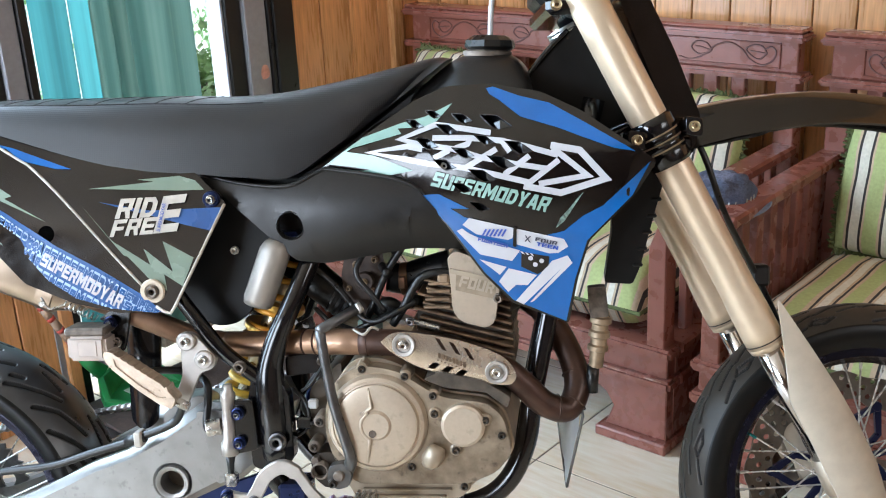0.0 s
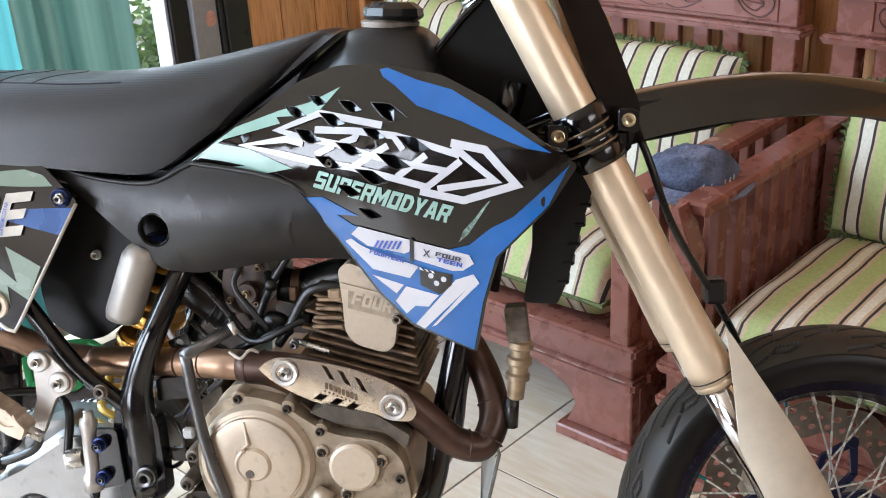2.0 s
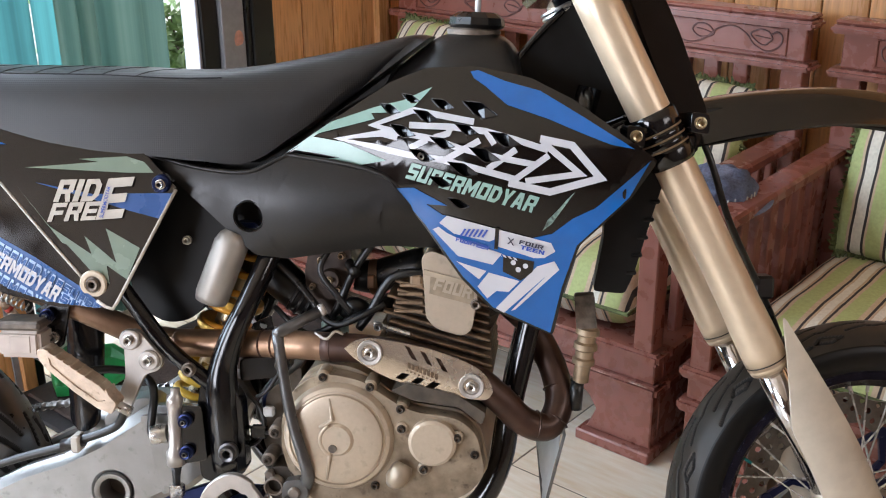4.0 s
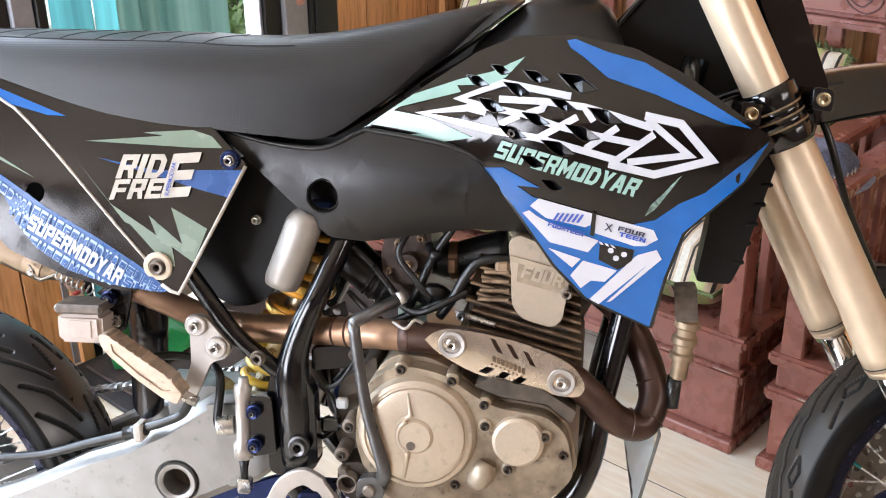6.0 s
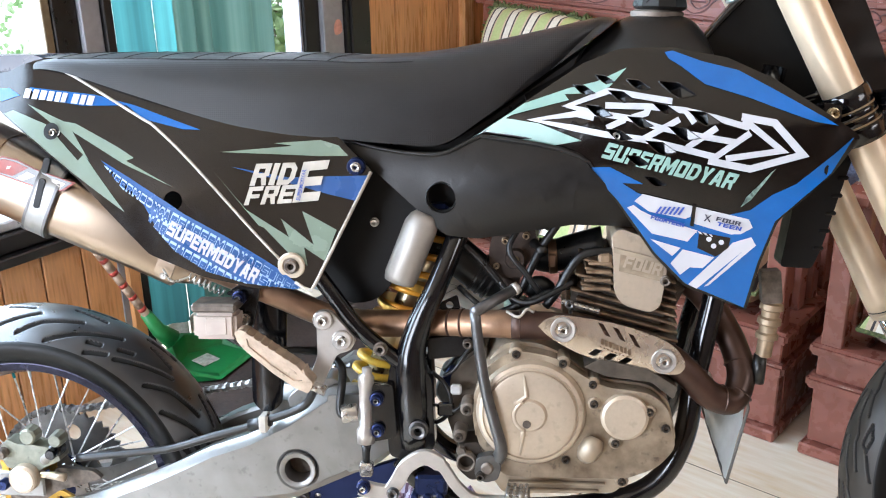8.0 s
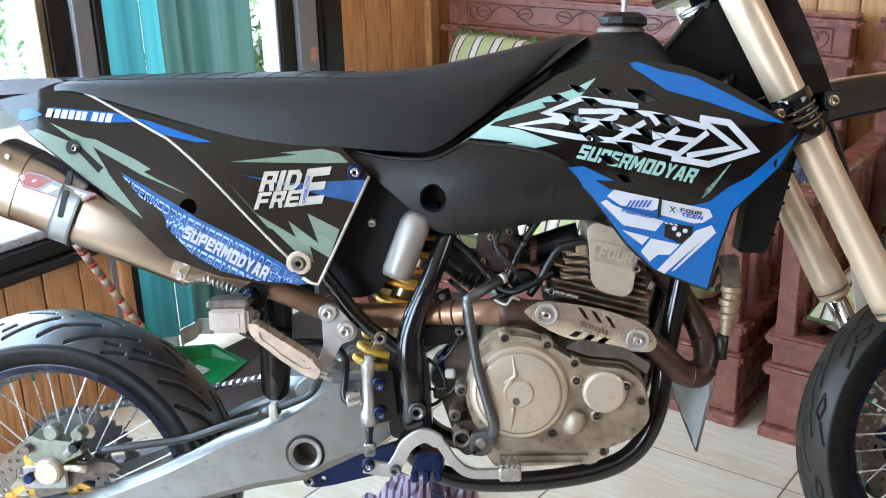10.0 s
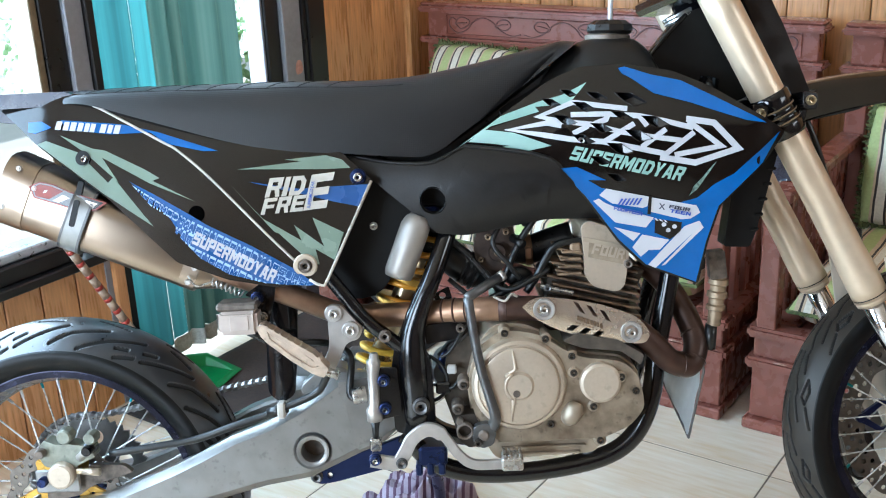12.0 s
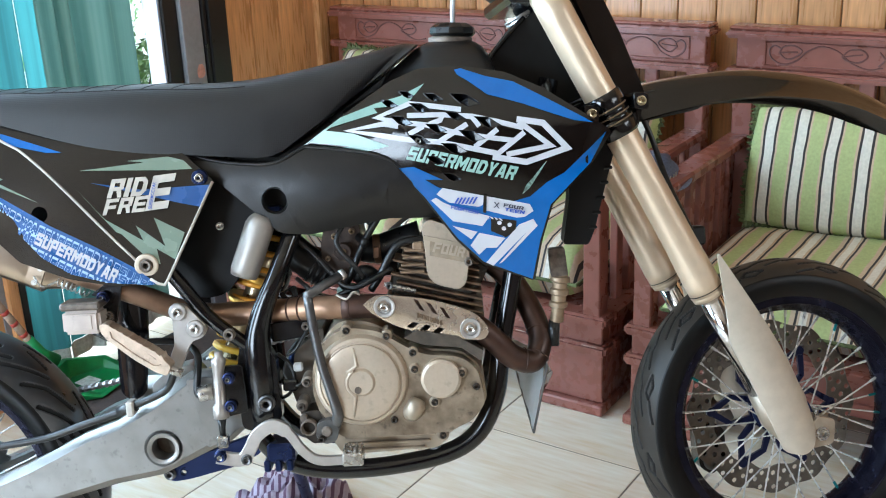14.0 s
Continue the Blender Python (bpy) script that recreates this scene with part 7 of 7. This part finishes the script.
# engine: cases, covers and ribs
eng = part("engine_case", plate(round_poly([(-.158, .480), (-.135, .515), (-.115, .530), (-.069, .528), (-.030, .510), (.004, .482), (.030, .474), (.095, .466), (.125, .440), (.138, .378), (.110, .340), (.066, .316), (.048, .290), (-.125, .285), (-.140, .31), (-.165, .36), (-.172, .43)], .012), -.120, .11, .008), "cast", bike, "sandy cast aluminium engine case", smooth=35)
part("right_cover", plate(round_poly([(-.166, .455), (-.150, .497), (-.118, .520), (-.090, .524), (-.045, .515), (.000, .484), (.030, .470), (.095, .462), (.122, .438), (.134, .378), (.108, .346), (.060, .326), (-.12, .326), (-.155, .362), (-.168, .41)], .014), -.150, -.118, .007), "cast_stained", eng, smooth=35)
cc = (-.0815, 0, .4300)
part("clutch_cover", lathe(bmesh.new(), [(0, -.170), (.021, -.170), (.0235, -.1675), (.025, -.1655), (.062, -.1665), (.0665, -.165), (.0675, -.1605), (.0700, -.1600), (.0715, -.1625), (.077, -.160), (.0815, -.152), (.083, -.140), (.083, -.120)], cc, (0, 1, 0), 72), "cast_light", eng, "smooth round clutch cover", smooth=28)
for z0, z1, da in ((.030, .062, -.006), (-.030, -.062, -.012)):
    part("cover_ridge", tube(bmesh.new(), [(-.081 - .024 if z0 > 0 else -.092, -.1675, .430 + z0 * .6), (-.081 + da, -.1668, .430 + z0), (-.081 + da - .004, -.1662, .430 + z1)], [.004, .0034, .0015], 8), "cast_light", eng, smooth=50)
part("cover_ridge", pipe([(-.081 - .0245 * math.cos(t), -.1682, .430 + .0245 * math.sin(t)) for t in [(-1.1 + 2.2 * k / 10) for k in range(11)]], .0034, 8), "cast_light", eng, smooth=50)
part("cover_mark", sheet(circle(-.087, .4175, .0062, 12), lambda a, c: -.1712, .001, step=0), "grime", eng)
part("pump_cover", lathe(bmesh.new(), [(0, -.163), (.030, -.163), (.0345, -.160), (.0355, -.154), (.0355, -.140)], (.057, 0, .427), (0, 1, 0), 48), "cast_light", eng, "round oil filter cover", smooth=30)
# the engine's bolts are coloured dark to look like shaded recesses
for a, c in ((.012, .446), (.093, .435), (.044, .385)):
    part("cover_lug", lathe(bmesh.new(), [(0, -.156), (.0075, -.156), (.0095, -.154), (.010, -.14)], (a, 0, c), (0, 1, 0), 20), "cast", eng, smooth=30)
    bolt(eng, a, -.157, c, .0062, "bolt_hole", h=.004)
for a, c in ((-.103, .519), (-.034, .506), (.010, .474), (-.029, .355), (.055, .322), (-.177, .431), (-.189, .388), (.118, .408)):
    part("case_lug", lathe(bmesh.new(), [(0, -.150), (.008, -.150), (.0105, -.147), (.011, -.11)], (a, 0, c), (0, 1, 0), 18), "grime" if a < -.15 else "cast_stained", eng, smooth=30)
    bolt(eng, a, -.151, c, .0062, "bolt_hole", h=.004)
part("oil_filler", tube(bmesh.new(), [(-.002, -.148, .360), (.002, -.152, .366), (.012, -.154, .382), (.016, -.150, .389)], [.012, .0165, .0165, .012], 18), "cast", eng, smooth=40)
part("drain_hole", lathe(bmesh.new(), [(.0125, 0), (.0125, -.004), (.0098, -.004), (.0095, .03), (0, .03)], (.027, -.1215, .335), (0, 1, 0), 24), "grime", eng, smooth=30)
for k, c in enumerate((.330, .318, .306, .294)):
    part("case_rib", boxes(((-.125 + k * .004, -.127, c - .0022), (.052 - k * .010, -.116, c + .0022)), bevel=.0015), "cast", eng)
part("drain_plug", lathe(bmesh.new(), [(0, -.014), (.008, -.014), (.009, -.010), (.012, -.010), (.012, 0)], (.040, -.085, .286), (.2, 1, .5), 6), "steel", eng)
# cylinder and finned head, leaning ahead
cyl = part("cylinder", plate([(-.03, .50), (.10, .50), (.150, .60), (.03, .655), (-.02, .60)], -.075, .075, .01), "block_dark", bike, "grimy cylinder block")
ax = Vector((.26, 0, 1)).normalized()
for k in range(9):
    p = Vector((.045, 0, .535)) + ax * (k * .0125)
    bm = boxes(((-.083 + .012 * (k % 2), -.092, -.0022), (.098 - .004 * k, .09, .0022)), bevel=.0015)
    bmesh.ops.transform(bm, matrix=Matrix.Translation(p) @ Matrix.Rotation(.255, 4, "Y"), verts=bm.verts)
    part("cooling_fin", bm, "cast_warm", cyl)
head = part("head_cover", plate(round_poly([(.036, .690), (.050, .700), (.098, .682), (.114, .664), (.119, .636), (.110, .582), (.096, .572), (.056, .583), (.042, .600), (.040, .650)], .010), -.104, .08, .006), "cast_light", bike, "cast head cover with raised lettering", smooth=35)
part("cover_band", plate([(.040, .672), (.116, .653), (.116, .646), (.040, .664)], -.1065, -.100), "cast", head)
flat_head = lambda a, c: -.1045
decal(head, [(.050, .664), (.114, .648), (.112, .620), (.048, .636)], flat_head, "letter_grime", .0005, "raised_panel")
block_text(head, "FOUR", (.0530, .6425), (.0540, -.0130), (.0060, .0175), flat_head, "cast_light", .0025)
bolt(head, .116, -.106, .622, .008, "grime")
part("spark_lead", pipe([(-.060, -.085, .576), (-.042, -.09, .602), (-.024, -.09, .635), (-.007, -.09, .656), (.018, -.09, .663), (.043, -.088, .661)], .0068, 10, 5), "black", bike, "black spark plug lead", smooth=40)
part("spark_lead", pipe([(-.045, -.08, .60), (-.10, -.075, .575), (-.13, -.07, .56)], .006, 10, 5), "black", bike, smooth=40)
for k in range(4):
    part("barrel_lug", boxes(((-.006 + k * .003, -.099, .604 + k * .013), (.038, -.080, .609 + k * .013)), bevel=.0015), "cast_warm", cyl)
part("plug_cap", boxes(((.018, -.098, .642), (.038, -.080, .662)), bevel=.004), "cast_warm", head)
# clutter under the head: clips, studs
part("stud", pipe([(-.035, -.10, .588), (.02, -.11, .575)], .004, 8), "steel", eng)
bolt(eng, -.025, -.125, .590, .0065, "kick_metal")
part("sensor", pipe([(.025, -.11, .486), (.028, -.11, .512)], [.009, .006], 12), "steel", eng, smooth=40)
part("sensor_lead", pipe([(.028, -.105, .50), (.06, -.11, .488), (.10, -.11, .480), (.15, -.09, .47)], .005, 8, 4), "black", eng, smooth=40)

# a dark plate stands in for the shade between heat shield and case
part("case_gap", plate(round_poly([(-.005, .500), (.030, .486), (.095, .478), (.128, .452), (.134, .470), (.090, .498), (.020, .512)], .004), -.1465, -.060, .002), "block_dark", eng, "dark plate for the shaded gap under the heat shield", smooth=40)
# dark mounts, leads and clips between the upright and the engine
part("engine_mount", plate(round_poly([(-.240, .528), (-.172, .536), (-.160, .518), (-.178, .502), (-.240, .494)], .006), -.104, -.080, .004), "frame", bike, "black engine mount bracket", smooth=40)
bolt(bike, -.178, -.106, .521, .008, "grime")
for pts, r in ((((-.235, -.09, .47), (-.215, -.10, .455), (-.205, -.105, .43), (-.215, -.10, .40), (-.24, -.095, .385)), .0035), (((-.165, -.10, .53), (-.185, -.11, .50), (-.20, -.11, .48), (-.215, -.105, .47)), .003), (((-.23, -.10, .42), (-.20, -.11, .415), (-.185, -.115, .43)), .003), (((-.02, -.09, .615), (-.05, -.10, .60), (-.085, -.10, .585), (-.11, -.09, .59), (-.13, -.085, .615)), .005), (((-.10, -.085, .70), (-.115, -.095, .665), (-.09, -.10, .63), (-.07, -.095, .60)), .0045)):
    part("lead", pipe(list(pts), r, 8, 6), "black", bike, smooth=40)
part("lead_clip", boxes(((-.226, -.112, .405), (-.200, -.098, .425)), bevel=.003), "frame", bike)
part("lead_clip", boxes(((-.205, -.112, .440), (-.188, -.100, .456)), bevel=.003), "clear_hose", bike)
part("rear_case", plate(round_poly([(-.205, .47), (-.150, .515), (-.150, .33), (-.195, .335), (-.215, .40)], .010), -.085, .09, .006), "block_dark", eng, "dark rear of the crankcase", smooth=40)
part("pipe_clip", pipe([(-.118, -.125, .578), (-.100, -.135, .572), (-.088, -.128, .582), (-.078, -.12, .576)], .0022, 8, 4), "cream", bike, smooth=40)
# kick starter folded up
kick = part("kick_lever", pipe([(-.138, -.150, .346), (-.127, -.162, .366), (-.1255, -.170, .384), (-.136, -.172, .425), (-.147, -.172, .470), (-.157, -.172, .539), (-.1625, -.172, .590)], [.0115, .0105, .0092, .0086, .0083, .0080, .0080], 14, 3), "kick_metal", bike, "grey steel kick starter lever", smooth=45)
part("kick_arm", pipe([(-.1645, -.172, .5865), (-.160, -.171, .5905), (-.102, -.140, .618)], [.0085, .0085, .0082], 14), "kick_metal", kick, smooth=45)
part("kick_end", pipe([(-.107, -.1427, .6155), (-.100, -.139, .619)], [.0092, .0088], 14), "silver", kick, "bright worn lever end", smooth=45)
part("kick_boss", plate(round_poly([(-.196, .362), (-.182, .378), (-.160, .380), (-.148, .364), (-.143, .338), (-.154, .322), (-.172, .318), (-.190, .334)], .006), -.150, -.100, .005), "bolt_hole", bike, "oily kick starter boss", smooth=40)
clamp = part("kick_clamp", plate(round_poly([(-.162, .362), (-.138, .368), (-.124, .350), (-.130, .328), (-.150, .322), (-.166, .336)], .006), -.168, -.148, .003), "kick_metal", bike, "worn kick lever clamp", smooth=40)
bolt(clamp, -.156, -.170, .334, .0075, "bolt_hole")
part("shaft_end", lathe(bmesh.new(), [(0, -.173), (.007, -.173), (.0095, -.170), (.0095, -.165)], (-.146, 0, .346), (0, 1, 0), 16), "grime", clamp, smooth=35)
part("return_spring", coil((-.178, -.148, .352), (-.178, -.166, .352), .013, .0018, 4), "grime", bike, "grimy return spring", smooth=40)
part("boss_bolt", lathe(bmesh.new(), [(0, -.160), (.006, -.160), (.0075, -.157), (.0075, -.148)], (-.186, 0, .368), (0, 1, 0), 6), "grime", bike)

# carburettor, intake and hoses behind the cover
part("carburettor", plate(round_poly([(-.148, .655), (-.140, .690), (-.078, .700), (-.072, .655), (-.085, .640), (-.098, .612), (-.135, .612), (-.146, .630)], .006), -.055, .05, .006), "carb_metal", bike, "dark carburettor body", smooth=40)
part("carburettor_bowl", plate(round_poly([(-.135, .612), (-.098, .614), (-.104, .584), (-.128, .588)], .006), -.048, .045, .005), "carb_metal", bike, smooth=40)
part("carburettor_cap", lathe(bmesh.new(), [(0, .030), (.016, .030), (.018, .026), (.022, .024), (.024, .014), (.022, .012), (.026, .004), (.026, 0)], (-.105, -.005, .694), (.1, 0, 1), 20), "carb_metal", bike, "dark carburettor cap", smooth=35)
part("throttle_wheel", lathe(bmesh.new(), [(0, -.070), (.014, -.070), (.016, -.066), (.013, -.062), (.016, -.058), (.012, -.05)], (-.107, 0, .645), (0, 1, 0), 20), "carb_metal", bike, smooth=35)
for a, c, r in ((-.122, .672, .006), (-.090, .680, .006), (-.136, .632, .005), (-.096, .628, .005), (-.107, .645, .006)):
    bolt(bike, a, -.057 if c != .645 else -.071, c, r, "joint_brown")
part("choke_stem", pipe([(-.078, -.055, .668), (-.070, -.075, .664), (-.064, -.085, .660)], [.008, .006, .009], 12), "black", bike, smooth=40)
part("bowl_plug", lathe(bmesh.new(), [(0, -.016), (.009, -.016), (.010, -.013), (.010, 0)], (-.116, 0, .586), (0, 0, 1), 6), "joint_brown", bike)
part("float_elbow", pipe([(-.086, -.06, .590), (-.074, -.065, .606), (-.058, -.065, .600), (-.055, -.06, .584)], [.011, .013, .013, .010], 14, 3), "black", bike, "black rubber elbow", smooth=40)
part("fuel_tap", boxes(((-.040, -.075, .598), (-.012, -.045, .622)), bevel=.005), "black", bike, smooth=40)
boot = part("intake_boot", pipe([(-.120, -.01, .604), (-.153, -.02, .605), (-.178, -.025, .624), (-.215, -.02, .655), (-.25, -.01, .68)], [.026, .030, .030, .031, .034], 22, 4), "black", bike, "black ribbed intake boot", smooth=40)
for k in range(3):
    part("boot_rib", lathe(bmesh.new(), [(.029, -.004), (.0325, -.002), (.0325, .002), (.029, .004)], (-.146 - k * .010, -.019 - k * .002, .600 + k * .007), (-.75, 0, .5), 26), "black", boot, smooth=40)
part("intake_manifold", pipe([(-.076, 0, .640), (-.050, 0, .636), (-.01, 0, .648), (.03, 0, .655)], [.026, .026, .026, .030], 20, 3), "black", bike, "black rubber inlet stub", smooth=40)
part("hose_band", lathe(bmesh.new(), [(.0265, -.007), (.0280, -.006), (.0280, .006), (.0265, .007)], (-.049, 0, .636), (1, 0, .05), 28), "copper_light", bike, smooth=40)
part("band_screw", boxes(((-.056, -.036, .624), (-.044, -.027, .646)), bevel=.002), "copper_light", bike)
for k, pts in enumerate((((-.195, -.07, .69), (-.186, -.07, .671), (-.157, -.07, .642), (-.120, -.07, .595), (-.105, -.06, .57)), ((-.030, -.07, .72), (-.044, -.07, .698), (-.069, -.07, .66), (-.094, -.07, .606), (-.108, -.06, .58)), ((-.195, -.06, .60), (-.165, -.07, .575), (-.13, -.06, .545), (-.12, -.05, .50)), ((-.06, -.05, .69), (-.03, -.06, .72), (.00, -.05, .72), (.03, -.04, .70)), ((-.22, -.05, .46), (-.19, -.06, .49), (-.17, -.06, .45), (-.18, -.06, .40)))):
    part("cable", pipe(pts, (.0055, .006, .0045, .005, .004)[k], 8, 6), "black", bike, smooth=40)
part("regulator", plate(round_poly([(-.205, .645), (-.155, .625), (-.150, .605), (-.20, .615)], .006), -.03, .03, .003), "strap_grey", bike, "ribbed grey box")
part("clear_line", pipe([(-.245, -.045, .60), (-.23, -.05, .57), (-.19, -.05, .56)], .004, 8, 5), "clear_hose", bike, smooth=40)
part("coil_bracket", plate(round_poly([(-.225, .578), (-.195, .592), (-.190, .570), (-.215, .560)], .004), -.085, -.080, .0008, [circle(-.207, .576, .006, 12)]), "frame", bike)
part("oil_line", pipe([(-.205, -.05, .47), (-.215, -.05, .44), (-.19, -.05, .42)], .008, 10, 5), "anodised", bike, smooth=40)
part("starter_motor", lathe(bmesh.new(), [(0, -.05), (.026, -.05), (.03, -.045), (.03, .04), (0, .04)], (-.205, 0, .425), (0, 1, 0), 24), "strap_grey", bike, smooth=40)
part("foam_pad", boxes(((-.125, -.06, .545), (-.085, -.03, .582)), bevel=.008), "teal_rag", bike, "pale green rag stuffed under the carburettor")

# radiator guard behind the shroud and oil cooler pieces
part("radiator_guard", plate(round_poly([(.300, .800), (.345, .835), (.384, .815), (.365, .750), (.342, .665), (.330, .637), (.285, .640), (.298, .72)], .006), -.085, -.035, .004), "deep_black", bike, "black radiator louvre")
for k in range(5):
    c = .665 + k * .026
    part("louvre_fin", boxes(((.330 + k * .0075, -.087, c), (.346 + k * .0075, -.04, c + .006)), bevel=.002), "deep_black", bike)
horn = part("oil_cooler_joint", lathe(bmesh.new(), [(0, .058), (.012, .058), (.013, .05), (.017, .048), (.018, .040), (.0135, .037), (.0135, .028), (.0175, .025), (.018, .017), (.0135, .014), (.0135, .004), (.017, .001), (.017, -.006), (.012, -.008), (.012, -.034), (.008, -.036), (0, -.036)], (.274, -.07, .532), (.12, 0, 1), 24), "joint_brown", bike, "ribbed brown hose joint", smooth=30)
part("joint_bracket", plate(round_poly([(.258, .632), (.287, .634), (.292, .584), (.262, .582)], .004), -.085, -.062, .002), "grime", bike)
part("joint_plug", pipe([(.266, -.07, .500), (.262, -.07, .455)], [.010, .011], 12), "black", bike, smooth=40)
# bright pointed splash plate hanging below the header
def splash_mesh():
    """A dented triangular sheet reaching back under the engine."""
    bm, n = bmesh.new(), 10
    near, far, tip = Vector((.246, -.088, .432)), Vector((.203, .098, .368)), Vector((.218, -.089, .299))
    rows = []
    for i in range(n + 1):
        row = []
        for j in range(n + 1):
            u, v = i / n, j / n
            p = near.lerp(far, u).lerp(tip.lerp(near.lerp(far, u), .04), v)
            p.x += .004 * noise.noise((u * 5, v * 5, 2.0))
            row.append(bm.verts.new(p))
        rows.append(row)
    for a, b in zip(rows, rows[1:]):
        for k in range(n):
            bm.faces.new((a[k], a[k + 1], b[k + 1], b[k]))
    bmesh.ops.solidify(bm, geom=bm.faces[:], thickness=.002)
    return bm


part("splash_plate", splash_mesh(), "sheet_alu", bike, "bent bright sheet-metal splash plate", smooth=50)
part("splash_rim", pipe([(.244, -.089, .438), (.2475, -.0895, .420), (.219, -.0905, .299), (.2035, .095, .362)], .0025, 8), "strap_grey", bike, smooth=40)

# rear brake caliper on its carrier
cal = part("caliper", plate(round_poly([(-.920, .338), (-.902, .361), (-.884, .352), (-.857, .352), (-.823, .346), (-.813, .326), (-.845, .312), (-.860, .300), (-.905, .312)], .005), -.112, -.078, .004), "green_cast", bike, "dull cast rear brake caliper", smooth=35)
for a, c, r in ((-.866, .365, .014), (-.820, .360, .012)):
    part("caliper_boss", lathe(bmesh.new(), [(0, -.116), (r * .8, -.116), (r, -.112), (r * 1.05, -.10), (r * 1.05, -.09)], (a, 0, c), (0, 1, 0), 10), "green_cast", cal, smooth=30)
part("piston_cap", lathe(bmesh.new(), [(0, -.129), (.019, -.129), (.0205, -.1275), (.0215, -.128), (.0235, -.125), (.0245, -.10)], (-.874, 0, .297), (0, 1, 0), 36), "cast_light", cal, smooth=30)
for a, c, m in ((-.908, .339, "grime"), (-.824, .341, "frame"), (-.909, .286, "anodised")):
    part("caliper_bolt", lathe(bmesh.new(), [(0, -.128), (.0075, -.128), (.009, -.125), (.009, -.112), (.012, -.110), (.012, -.09)], (a, 0, c), (0, 1, 0), 12), m, cal, smooth=30)
part("caliper_pin", pipe([(-.838, -.112, .300), (-.806, -.118, .300)], [.005, .0072], 14), "cast_light", cal, smooth=40)
part("caliper_bracket", boxes(((-.850, -.116, .296), (-.818, -.108, .306)), bevel=.002), "gold_steel", cal)
part("bleed_nipple", pipe([(-.842, -.11, .325), (-.822, -.118, .345)], [.008, .0065], 12), "silver", cal, smooth=40)
part("caliper_carrier", plate(round_poly([(-.912, .272), (-.868, .275), (-.826, .308), (-.768, .304), (-.752, .290), (-.829, .267), (-.854, .250), (-.912, .240)], .006), -.098, -.086, .002), "grime", cal, smooth=35)
part("axle_block", boxes(((-.951, -.112, .253), (-.871, -.106, .296)), bevel=.003), "raw_alu", bike)
part("axle_nut", lathe(bmesh.new(), [(0, -.130), (.014, -.130), (.016, -.126), (.016, -.112), (.020, -.112)], (RA - .026, 0, RC - .021), (0, 1, 0), 6), "steel", bike)
cal.location = (-.026, 0, -.009)
